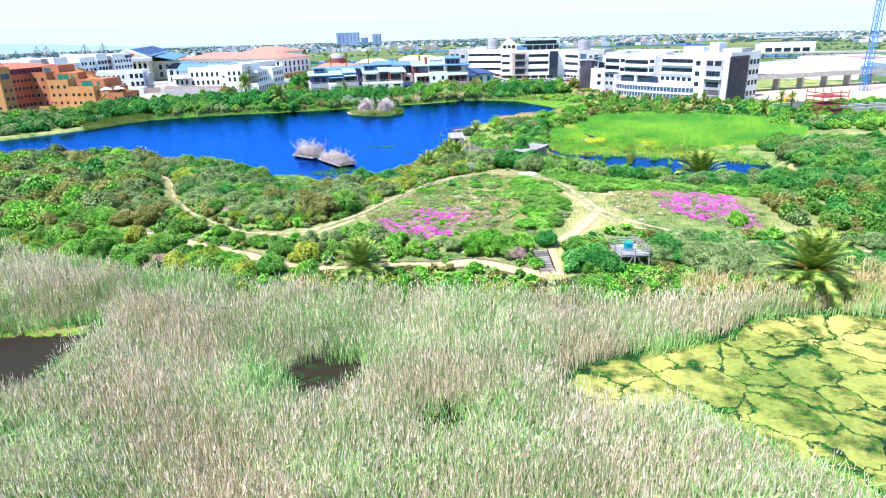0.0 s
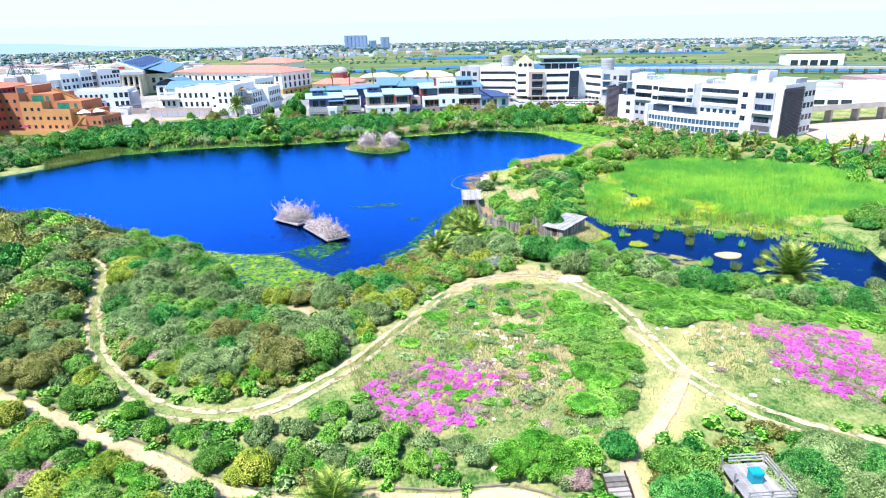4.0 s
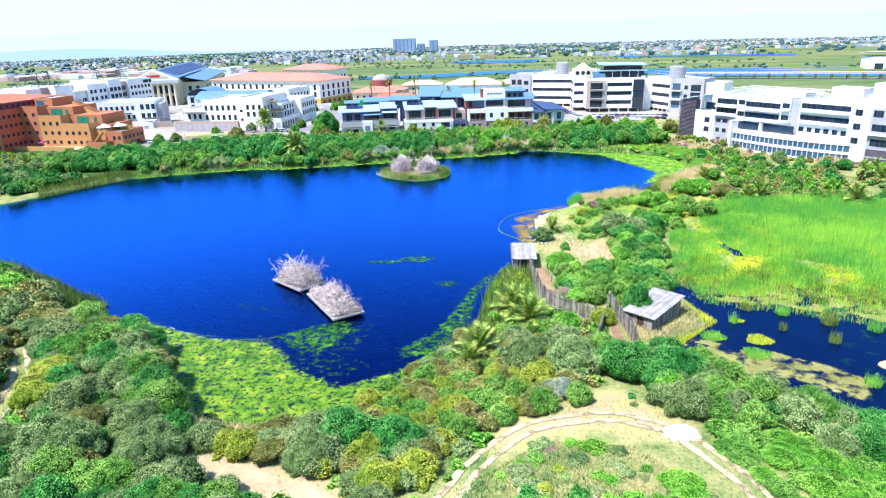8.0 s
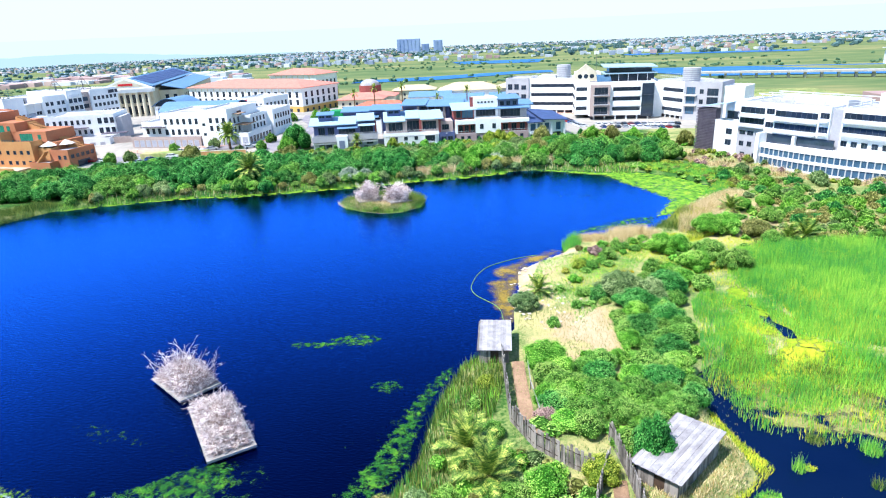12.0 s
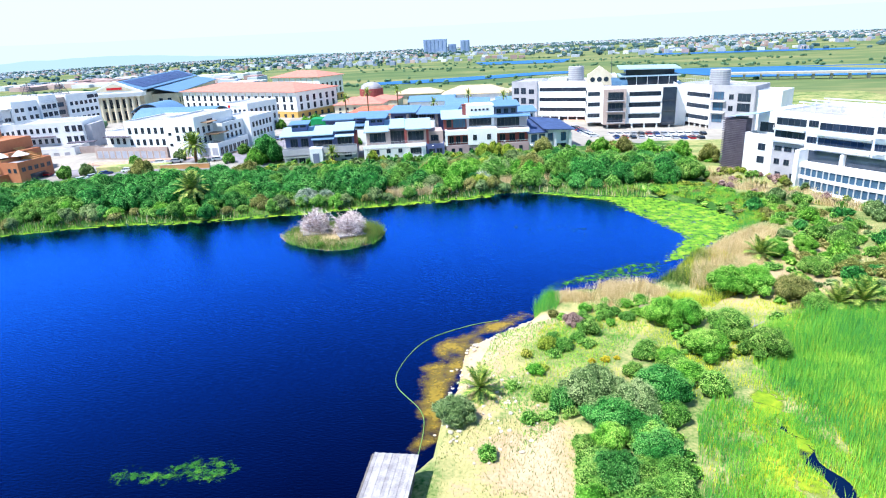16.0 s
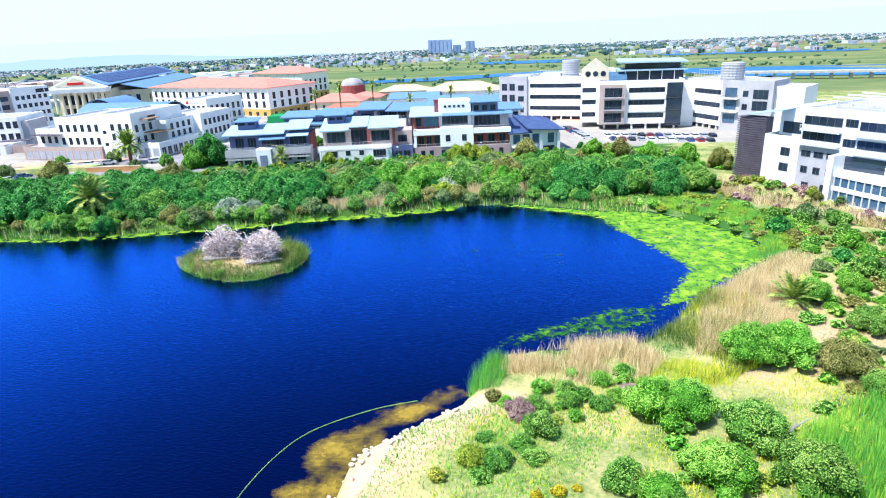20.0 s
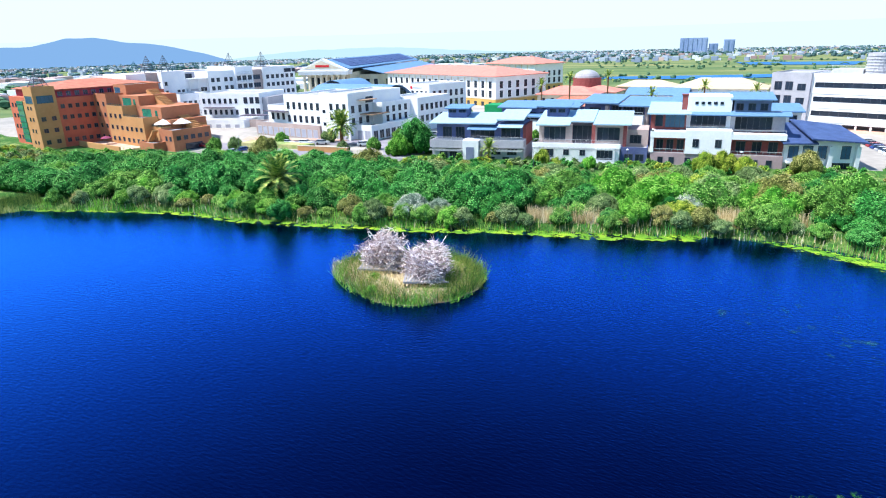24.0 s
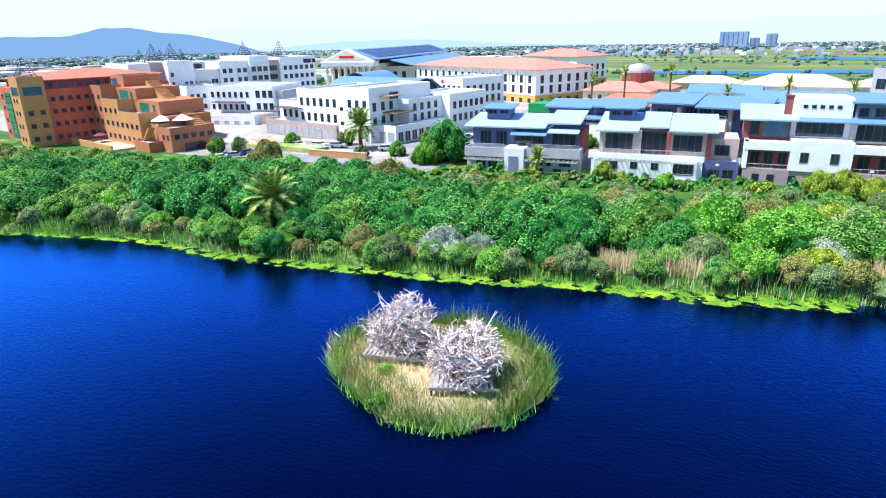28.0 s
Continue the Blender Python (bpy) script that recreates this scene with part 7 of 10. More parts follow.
for x, y, r, sp in ((4.5, 72.5, 2.6, "bright"), (8, 72, 2.6, "bright"), (10.5, 73.2, 2.2, "bright"), (6.5, 74, 2.2, "bright"), (9, 61.5, 1.7, "green"), (17.6, 68, 2.8, "dark"), (18.6, 71.4, 2.4, "green"), (20.4, 66.6, 2.4, "dark"), (14, 74, 2.0, "dark"), (-33, 68.5, 2.0, "yellow"), (-26, 68, 2.4, "bright"), (-24.4, 66.8, 1.6, "bright"), (-31, 69.6, 2.2, "green"), (-36.6, 71, 1.6, "dry"), (-40, 73.4, 1.4, "dry"), (-38, 72, 1.8, "dry"), (-35, 73, 1.5, "dry"), (2, 101, 1.0, "dark"), (6, 101, 1.0, "dark"), (42.5, 80.5, 1.9, "bright"),
                    (-7, 116.5, 1.4, "gorse"), (-19, 112, 1.5, "yellow"), (-22, 113.5, 1.2, "yellow"), (6, 118, 2.0, "silver"), (4, 117, 1.6, "grey"), (3, 126, 4.0, "grey"), (8.5, 124.6, 4.2, "grey"), (14, 123.6, 4.2, "dark"), (19, 122.6, 4.0, "dark"), (24, 121.8, 3.4, "green"), (22, 118, 2.6, "bright"), (17.6, 118, 2.4, "bright"), (8, 130.5, 3.6, "grey"), (2, 132, 3.0, "grey"), (12.6, 129.6, 2.8, "green"), (19.6, 128, 3.2, "dark"), (23.5, 127, 2.6, "green"), (28, 121, 2.0, "dry"), (31, 116.5, 3.2, "green"), (36, 113.5, 3.0, "dark"), (40, 109.5, 3.0, "green"), (0, 122, 2.0, "brown"), (-4, 124, 2.2, "brown"), (-6, 127.5, 1.3, "green"), (-2.6, 134, 1.4, "brown"), (-0.6, 140.5, 1.2, "bright"), (1.4, 146, 1.5, "brown"), (2.4, 150.5, 1.2, "green"), (3.6, 155, 1.4, "yellow"), (4.4, 145.5, 1.6, "green"), (5.6, 141, 1.8, "bright"), (0.6, 136, 1.5, "green"), (9, 137, 2.4, "bright"), (6.4, 136, 2.0, "green")):
    shrub(sp, x, y, r)
for poly, seed in (([(-9.6, 84), (-3.7, 88.4), (3.4, 88), (5, 79.7), (-0.5, 76.6), (-7.2, 78.3)], 31), ([(35, 96), (43.6, 98.6), (48.9, 95.7), (46.5, 82.6), (45.5, 79.5), (41, 78.7), (36.7, 82.1), (33.6, 86)], 32)):
    X, Y, g = scatter(poly, 0.98, seed)
    E = edge_dist(X, Y, poly)
    for x, y, e in zip(X, Y, E):
        t = noise.noise((x * 0.28, y * 0.28, 5.0)) + 0.12 * min(e, 2.5) + g.uniform(-0.12, 0.12) + (0.2 if x > 42 else 0)
        sp = "magenta" if t > 0.12 else "mauve" if t > -0.22 else "sage"
        shrub(sp, x, y, g.uniform(0.5, 0.85), 0.42, where="spreading on the sandy slope")
thicket([(60, 206), (100, 196), (120, 220), (112, 234), (84, 258), (70, 270), (60, 262), (66, 240)], 5.6, (1.3, 2.9), ["green", "bright", "dark", "green", "brown", "grey"], 26, joined=True)
thicket([(96, 176), (140, 160), (160, 220), (122, 224), (104, 206)], 4.2, (1.8, 3.2), ["green", "bright", "dark", "grey"], 27, joined=True)


# low growth closing the gaps between the larger shrubs
def undergrowth(poly, step, sizes, species, seed, hk=0.75, skip=()):
    spots = np.array(PLACED)
    X, Y, g = scatter(poly, step, seed)
    gap = [(np.hypot(spots[:, 0] - x, spots[:, 1] - y) - 0.62 * spots[:, 2]).min() > 0.35 for x, y in zip(X, Y)]
    heap = {}
    for x, y, ok in zip(X, Y, gap):
        r = room(x, y, g.uniform(*sizes)) if ok else 0
        if r < 0.5 or any(inside([x], [y], q)[0] for q in skip):
            continue
        t = noise.noise((x * 0.12, y * 0.12, seed)) * 0.6 + 0.5 + g.uniform(-0.25, 0.25)
        sp = species[min(max(int(t * len(species)), 0), len(species) - 1)]
        key = "s" if r < 1.4 else "m"
        k, a = r / SIZES[key][0], g.uniform(0, 6.28)
        V, T, slots = SHRUB_DATA[sp, key][int(g.integers(2))]
        v = V * np.array([k, k, k * hk * g.uniform(0.7, 1.2)])
        c, s_ = math.cos(a), math.sin(a)
        heap.setdefault(sp, []).append((np.stack([v[:, 0] * c - v[:, 1] * s_ + x, v[:, 0] * s_ + v[:, 1] * c + y, v[:, 2] + gz(x, y) - 0.1], -1), T, slots))
    for sp, parts in heap.items():
        off = np.cumsum([0] + [len(v) for v, _, _ in parts])
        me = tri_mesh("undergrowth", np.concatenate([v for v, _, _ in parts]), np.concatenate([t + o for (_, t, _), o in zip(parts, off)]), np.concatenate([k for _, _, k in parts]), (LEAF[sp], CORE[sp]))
        thing("undergrowth", "low undergrowth of " + SHRUB_WORDS[sp] + "s", "shrubs", kind="stuff", data=me)


DECK = [(21, 66), (27, 66), (27, 73), (21, 73)]
STEPS = [(12, 62), (16, 62), (16.5, 74), (13, 74)]
MIX = ["green", "bright", "green", "brown", "bright", "grey", "green"]
undergrowth([(-76, 75), (-40, 70), (-20, 63), (40, 61), (66, 60), (68, 80), (50, 78), (36, 77), (26, 80), (20, 76), (8, 72), (-5, 74), (-14, 75), (-26, 80), (-38, 92), (-54, 120), (-72, 122)], 1.9, (1.0, 1.7), MIX, 71, 0.7, [DECK, STEPS] + BARE)
undergrowth([(-60, 116), (-40, 92), (-26, 82), (-16, 84), (-8, 98), (0, 110), (-4, 122), (-16, 112), (-34, 113), (-48, 134)], 2.1, (1.0, 1.8), MIX, 72, 0.8, BARE)
undergrowth([(19, 104), (24, 97), (50, 97), (70, 95), (90, 96), (86, 106), (50, 107), (38, 114), (20, 113)], 2.0, (1.1, 1.9), ["bright", "green", "bright", "green"], 73, 0.6, BARE)
undergrowth([(-3, 121), (4, 116), (12, 121), (26, 116), (30, 120), (20, 131), (13, 132), (13, 139), (8, 143), (3, 138), (-2, 130)], 1.9, (1.0, 1.8), MIX, 74, 0.8, BARE)
undergrowth([(8, 146), (16, 144), (26, 149), (29, 160), (32, 178), (30, 184), (22, 178), (21, 164), (12, 160)], 2.0, (1.0, 1.7), ["green", "bright", "green"], 75, 0.7)
undergrowth([(32, 190), (46, 190), (50, 198), (52, 204), (46, 205), (38, 203), (34, 198)], 3.4, (0.9, 1.6), ["bright", "green", "yellow", "bright"], 77, 0.6)
undergrowth([(50, 204), (64, 204), (84, 204), (90, 230), (76, 252), (64, 262), (62, 240), (56, 226)], 3.0, (1.0, 1.9), MIX, 76, 0.7)


undergrowth([(58, 282), (70, 268), (88, 248), (106, 234), (112, 238), (98, 258), (80, 280), (68, 296)], 2.3, (0.8, 1.7), ["brown", "grey", "dry", "yellow", "brown", "green"], 80, 0.8)
undergrowth([(50, 262), (60, 246), (66, 250), (70, 262), (60, 278), (44, 282), (36, 280)], 2.6, (0.8, 1.8), ["bright", "green", "yellow", "brown"], 81, 0.6)


# trees on the wooded bank
def tree_kit(sp, r, h, seed):
    t = Build()
    g = np.random.default_rng(seed)
    t.stick((0, 0, -0.5), (0.15, 0.1, h * 0.55), 0.24, 0.13, 7)
    for i in range(5):
        a = i * 1.3 + g.uniform(-0.3, 0.3)
        t.stick((0.1, 0.08, h * (0.25 + 0.05 * i)), (math.cos(a) * r * 0.55, math.sin(a) * r * 0.55, h * (0.55 + 0.05 * i)), 0.12, 0.04, 5)
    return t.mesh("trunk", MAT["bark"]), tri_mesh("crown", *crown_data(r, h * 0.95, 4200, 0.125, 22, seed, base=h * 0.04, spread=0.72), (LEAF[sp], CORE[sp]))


TREES = {sp: [tree_kit(sp, 3.9, 5.6, s) for s in (5, 9)] for sp in ("green", "dark", "grey", "bright", "silver", "brown", "yellow")}


def tree(sp, x, y, k=1.0, hk=1.0, i=0, words=None):
    tr, cr = TREES[sp][i % 2]
    root = thing("tree", words or {"green": "leafy green tree on the wooded bank", "dark": "dense dark-green tree on the wooded bank", "grey": "grey-green tree on the wooded bank", "bright": "fresh light-green tree on the wooded bank", "silver": "silvery tree stained pale on the wooded bank", "brown": "olive-brown tree above the wooded bank", "yellow": "yellow-green tree by the houses"}[sp], "tree", group="trees on the wooded bank")
    root.matrix_basis = pose(x, y, gz(x, y), 0, 0, (i * 73) % 360) @ Matrix.Diagonal((k, k, k * hk, 1))
    part("trunk", tr, None, root)
    part("crown", cr, None, root)


BANK = [(-140, 244), (-113, 243), (-98, 249), (-84, 254), (-68, 255), (-50, 259), (-36, 263), (-20, 269), (-6, 273), (8, 278), (22, 280), (36, 277), (48, 277), (58, 284), (60, 298), (40, 312), (14, 316), (-12, 308), (-40, 301), (-64, 297), (-96, 290), (-116, 284), (-138, 272)]
X, Y, g = scatter(BANK, 5.9, 41)
for i, (x, y) in enumerate(zip(X, Y)):
    t = noise.noise((x * 0.05, y * 0.05, 3.3)) * 0.5 + 0.5 + g.uniform(-0.2, 0.2)
    near_shore = edge_dist([x], [y], LAKE)[0] < 9
    sp = ["dark", "green", "dark", "dark", "dark", "green", "bright", "dark"][min(max(int(t * 8), 0), 7)]
    if near_shore and g.uniform() < 0.6:
        sp = ("grey", "dark", "bright", "dark", "green", "silver", "brown", "green", "grey")[i % 9]
    if -24 < x < 20 and g.uniform() < 0.6:
        sp = ("yellow", "green", "grey", "bright", "brown")[i % 5]
    up_bank = np.clip((y - (279 + (x + 60) * 0.16)) / 12, 0, 1)
    if up_bank > 0.7 and -70 < x < 20:
        sp = ("grey", "brown", "grey", "green")[i % 4]
    elif x >= 20:
        sp = ("dark", "dark", "green")[i % 3]
    tree(sp, x, y, g.uniform(0.85, 1.25) * (0.74 if near_shore else 1.12) * (1 - (0.42 if x > -70 else 0.2) * up_bank), g.uniform(0.7, 0.95) * (1 - 0.15 * up_bank), i)
for i, (x, y, k, sp) in enumerate(((-98, 289, 1.6, "brown"), (-62, 285, 1.6, "brown"), (-66, 287, 1.2, "brown"), (20, 322, 1.2, "brown"), (1, 318, 1.0, "yellow"), (5, 319, 1.1, "yellow"), (9, 318, 0.9, "yellow"), (-22, 312, 0.7, "bright"), (-70, 316, 2.1, "dark"), (-72, 311, 1.3, "bright"), (-34, 314, 0.8, "yellow"), (38, 322, 1.1, "bright"), (45, 321, 1.1, "brown"), (52, 318, 1.0, "bright"), (60, 312, 1.1, "bright"), (66, 304, 1.2, "brown"), (70, 300, 0.9, "bright"), (-71, 316, 1.2, "green"), (-82, 400, 1.5, "green"), (-88, 404, 1.2, "bright"), (-100, 402, 1.0, "green"), (-48, 345, 0.8, "green"), (-36, 340, 0.8, "dark"))):
    tree(sp, x, y, k * 0.68, 1.15, i, "tree standing beside the buildings")
for i, (x, y, k) in enumerate(((-140, 309, .7), (-134, 312, .7), (-118, 316, .6), (-105, 322, .65), (-86, 332, .6), (-80, 336, .65), (-84, 316, .55), (-90, 310, .5))):
    tree(("green", "grey")[i % 2], x, y, k, 1.15, i, "small street tree in the pavement")
thicket([(-175, 240), (-142, 246), (-140, 272), (-152, 276), (-172, 262)], 4.2, (1.4, 2.8), ["green", "bright", "grey", "brown"], 45, joined=True, where="growing below the orange building")
thicket([(-180, 190), (-150, 196), (-130, 214), (-122, 232), (-142, 244), (-180, 236)], 4.2, (2.0, 3.4), ["dark", "grey", "dark", "green"], 46, joined=True, where="growing on the far bank")
thicket([(-216, 262), (-176, 262), (-140, 278), (-138, 296), (-168, 293), (-190, 286), (-216, 284)], 3.6, (1.2, 2.4), ["green", "brown", "bright", "grey", "yellow", "bright"], 44, joined=True, where="growing below the orange building")
thicket([(-150, 276), (-128, 281), (-118, 286), (-126, 291), (-146, 284)], 4.0, (1.0, 1.8), ["green", "brown", "bright"], 47, where="growing below the orange building")


shore = [(36, 274.5), (20, 278.6), (6, 276.6), (-8, 271.6), (-22, 267.6), (-38, 261.6), (-52, 257.6), (-68, 254), (-84, 253), (-97, 248), (-112, 241.6)]
g = np.random.default_rng(48)
for i, (x, y) in enumerate(smooth(shore, 2.1)):
    if g.uniform() < 0.85:
        shrub(("grey", "green", "dark", "dark", "green", "brown", "bright", "grey", "green")[int(g.integers(9))], x + g.normal() * 0.8, y + g.normal() * 0.8, g.uniform(1.7, 2.9), g.uniform(0.8, 1.3), where="hanging over the lake bank")


thicket([(-66, 299), (-40, 304), (-12, 311), (14, 318), (32, 322), (31, 331), (14, 327), (-12, 322), (-38, 315), (-66, 309.5)], 2.7, (0.8, 1.5), ["brown", "grey", "dark", "green", "yellow", "green"], 49, where="growing below the townhouses", joined=True)
thicket([(34, 318), (60, 306), (70, 298), (74, 302), (62, 322), (44, 334), (34, 334)], 3.4, (1.0, 2.0), ["dark", "brown", "bright", "grey"], 40, where="growing beside the car park", joined=True)
# reeds, rushes and grass
def blades(name, poly, per_m2, hgt, width, material, label, seed, lean=0.25, skip=(), z=None, plume=None, clump=0.0, category="reeds", bent=False):
    g = np.random.default_rng(seed)
    xs, ys = [p[0] for p in poly], [p[1] for p in poly]
    n = int((max(xs) - min(xs)) * (max(ys) - min(ys)) * per_m2)
    X, Y = g.uniform(min(xs), max(xs), n), g.uniform(min(ys), max(ys), n)
    k = inside(X, Y, poly)
    for q in skip:
        k &= ~inside(X, Y, q)
    X, Y = X[k], Y[k]
    if clump:
        c = np.array([noise.noise((x * clump, y * clump, seed)) for x, y in zip(X, Y)])
        keep = c + g.uniform(-0.3, 0.3, len(X)) > -0.02
        X, Y = X[keep], Y[keep]
    m = len(X)
    Z = ground_z(X, Y) - 0.05 if z is None else np.full(m, z)
    Z = np.maximum(Z, -0.3)
    big = np.array([noise.noise((x * 0.15, y * 0.15, seed + 9.0)) for x, y in zip(X, Y)])
    H = hgt * g.uniform(0.5, 1.15, m) * (1 + 0.6 * big)
    a = g.uniform(0, 2 * np.pi, m)
    dx, dy = np.cos(a) * width / 2, np.sin(a) * width / 2
    la = g.uniform(0, 2 * np.pi, m)
    ln = lean * H * g.uniform(0.1, 1, m)
    tx, ty = X + np.cos(la) * ln, Y + np.sin(la) * ln
    foot_a, foot_b, tip = np.stack([X - dx, Y - dy, Z], -1), np.stack([X + dx, Y + dy, Z], -1), np.stack([tx, ty, Z + H], -1)
    if bent:
        # stem to a knee, then a nodding tip
        kx, ky, kz = X + (tx - X) * 0.35, Y + (ty - Y) * 0.35, Z + H * 0.72
        knee_a, knee_b = np.stack([kx - dx * 0.8, ky - dy * 0.8, kz], -1), np.stack([kx + dx * 0.8, ky + dy * 0.8, kz], -1)
        tip[:, 2] -= H * 0.1
        V = np.stack([foot_a, foot_b, knee_b, foot_a, knee_b, knee_a, knee_a, knee_b, tip], 1).reshape(-1, 3)
    else:
        V = np.stack([foot_a, foot_b, tip], 1).reshape(-1, 3)
    ob = thing(name, label, category, kind="stuff", data=soup(name, V, 3, material))
    if plume is not None:
        pk = g.uniform(size=m) < 0.45
        px_, py_, pz = tx[pk], ty[pk], (Z + H)[pk]
        s = g.uniform(0.6, 1.2, pk.sum())
        dx, dy = np.cos(a[pk]) * 0.045, np.sin(a[pk]) * 0.045
        V = np.stack([np.stack([px_ - dx, py_ - dy, pz - 0.25 * s], -1), np.stack([px_ + dx, py_ + dy, pz - 0.25 * s], -1), np.stack([px_ + dx * 2, py_ + dy * 2, pz + 0.35 * s], -1)], 1).reshape(-1, 3)
        thing("reed_plumes", "pale pinkish reed plumes above the reed bed", category, kind="stuff", data=soup("reed_plumes", V, 3, plume))
    return ob


grown_pools = [grown(q, -0.3) for q in POOLS]
inner_pools = [grown(q, -1.6) for q in POOLS]
REED_BED = [(-75, 4), (70, 4), (64, 56), (44, 58), (36, 59.5), (30, 58), (20, 58), (14, 60), (-4, 61), (-22, 64), (-40, 68), (-60, 76), (-90, 76)]
blades("reed_bed", REED_BED, 34, 2.7, 0.04, BLADE["reed"], "tall grey-green and straw reed bed", 51, skip=grown_pools, plume=BLADE["plume"], lean=0.5, bent=True)
blades("reed_bed", REED_BED, 30, 2.4, 0.06, BLADE["reed_green"], "fresh grey-green reed leaves in the reed bed", 50, skip=inner_pools, lean=0.75, clump=0.1, bent=True)
blades("reed_bed", [(27, 60), (34, 59), (40, 59), (54, 56.5), (64, 54), (70, 62), (46, 64), (36, 64), (28, 63)], 34, 2.5, 0.06, BLADE["straw"], "dry straw-coloured reeds at the bank", 52, lean=0.5, bent=True)
blades("reed_bed", [(36, 58.4), (46, 58), (62, 53), (62, 57), (48, 61), (38, 61)], 26, 2.2, 0.08, BLADE["green"], "fresh green reed tufts beside the crusted pool", 59, lean=0.5, clump=0.3, bent=True)
MARSH_EDGE = [(29, 158), (31, 153), (40, 152), (46, 156), (58, 152), (72, 144), (76, 150), (62, 162), (50, 168), (47, 178), (44, 190), (38, 186), (33, 178)]
MARSH_TALL = [(45, 168), (52, 166), (62, 160), (76, 150), (90, 150), (104, 170), (100, 192), (84, 206), (64, 206), (52, 204), (45, 198), (42, 190), (46, 180)]
CHANNEL = [(40.2, 177.4), (41.4, 178), (42.6, 175.4), (42.2, 172.6), (43.6, 170), (43.2, 167.6), (42, 168), (41.8, 170.4), (40.6, 173), (41.2, 175.4)]
MAT["marsh_mud"] = cut_out(mat("lime_marsh_weed", col(92, 140, 36), col(196, 196, 56), 0.16, 0.85, spec=0.1, c=col(146, 172, 42), fine=10), 0.3, 0.36, 1.0, 0.14, veins=0.35, vein_w=0.06, vein_d=0.2)
mat_sheet("marsh_weed", MARSH_EDGE, lambda x, y: np.maximum(ground_z(x, y), 0.0) + 0.09, MAT["marsh_mud"], "lime-yellow weed carpet at the edge of the marsh", "algae", 1.0, 4.0)
mat_sheet("marsh_weed", [(62, 200), (72, 198), (80, 202), (74, 206), (64, 205)], lambda x, y: ground_z(x, y) + 0.09, MAT["shallows"], "brown wet patch in the marsh", "mud", 1.0, 2.0)
sheet("water", smooth(CHANNEL, 0.6, True), 1.03, MAT["pond"], "narrow dark channel winding through the marsh", "channel")
blades("marsh_grass", MARSH_TALL, 48, 1.9, 0.07, BLADE["green"], "tall fresh green marsh reeds", 53, category="grass", skip=[CHANNEL])
blades("marsh_grass", MARSH_TALL, 16, 1.2, 0.08, BLADE["yellowgreen"], "yellowing marsh grass between the reeds", 56, category="grass", clump=0.09, skip=[CHANNEL])
blades("marsh_grass", MARSH_EDGE, 60, 1.3, 0.07, BLADE["green"], "green rush clumps at the marsh edge", 54, clump=0.16, category="grass", skip=[CHANNEL])
blades("marsh_grass", MARSH_EDGE, 26, 0.6, 0.07, BLADE["yellowgreen"], "short lime-yellow marsh grass", 57, clump=0.2, category="grass", skip=[CHANNEL])
blades("rushes", [(30, 157), (42, 154), (54, 149), (66, 144), (72, 148), (50, 162), (36, 166)], 20, 1.5, 0.07, BLADE["rush"], "olive rush tufts standing in the pond", 55, z=-0.1, clump=0.35)
for i, (x, y, r) in enumerate(((41, 146, 1.0), (36.5, 147.5, 0.9), (46, 143, 1.1), (51, 141, 1.0), (44, 137.5, 0.8), (47, 125, 0.9), (43, 127, 0.9), (52, 127, 1.0), (55, 131, 1.0), (33, 143, 0.6), (48, 150, 1.3), (58, 140, 1.2), (53, 136, 0.6), (39, 141, 0.6))):
    blades("rush_tuft", [(x + r * math.cos(a), y + r * math.sin(a)) for a in np.linspace(0, 2 * math.pi, 9)[:-1]], 90, 1.5, 0.06, BLADE["rush" if i % 3 else "green"], "upright rush tuft in the pond", 60 + i, z=-0.1, lean=0.35, category="rush tuft")
# shore fringes
blades("reed_fringe", [(-10, 122), (-6, 121), (2, 136), (4, 146), (6, 158), (4, 164), (0, 160), (-2, 152), (-3, 142), (-8, 132)], 22, 1.7, 0.09, BLADE["rush"], "olive reeds along the lake shore", 81)
blades("reed_fringe", [(-10, 122), (-6, 121), (2, 136), (4, 146), (6, 158), (4, 164), (0, 160), (-2, 152), (-3, 142), (-8, 132)], 10, 1.5, 0.09, BLADE["green"], "fresh green reeds along the lake shore", 80, clump=0.2)
blades("reed_fringe", [(-10, 124), (-5, 130), (0, 142), (3, 152), (1, 146), (-4, 136)], 34, 1.6, 0.09, BLADE["straw"], "dry straw reeds along the lake shore", 82, clump=0.25)
blades("reed_fringe", [(-34, 112), (-18, 110), (-12, 116), (-14, 121), (-20, 113.5), (-32, 115.5)], 30, 1.3, 0.08, BLADE["straw"], "dry brown reeds at the algae bay", 83)
blades("reed_fringe", [(-112, 164), (-92, 158), (-66, 143), (-62, 147), (-88, 163), (-110, 170)], 26, 1.9, 0.09, BLADE["rush"], "dark olive reeds on the lake spit", 84)
blades("reed_fringe", [(17, 203), (17, 208), (19, 211), (21, 208), (20, 204)], 70, 1.6, 0.045, BLADE["green"], "tall green bulrushes at the point", 85, lean=0.45)
blades("reed_fringe", [(20, 204), (20, 210), (24, 213), (34, 215), (37, 211), (34, 206), (26, 204)], 110, 1.6, 0.05, BLADE["straw"], "tall straw reeds at the point", 86, clump=0.3, lean=0.6)
blades("reed_fringe", [(36, 209), (35, 216), (40, 222), (46, 231), (50, 228), (50, 218), (46, 210), (40, 206)], 44, 1.2, 0.06, BLADE["yellowgreen"], "yellow-green reeds beside the bay", 87, lean=0.6, clump=0.12)
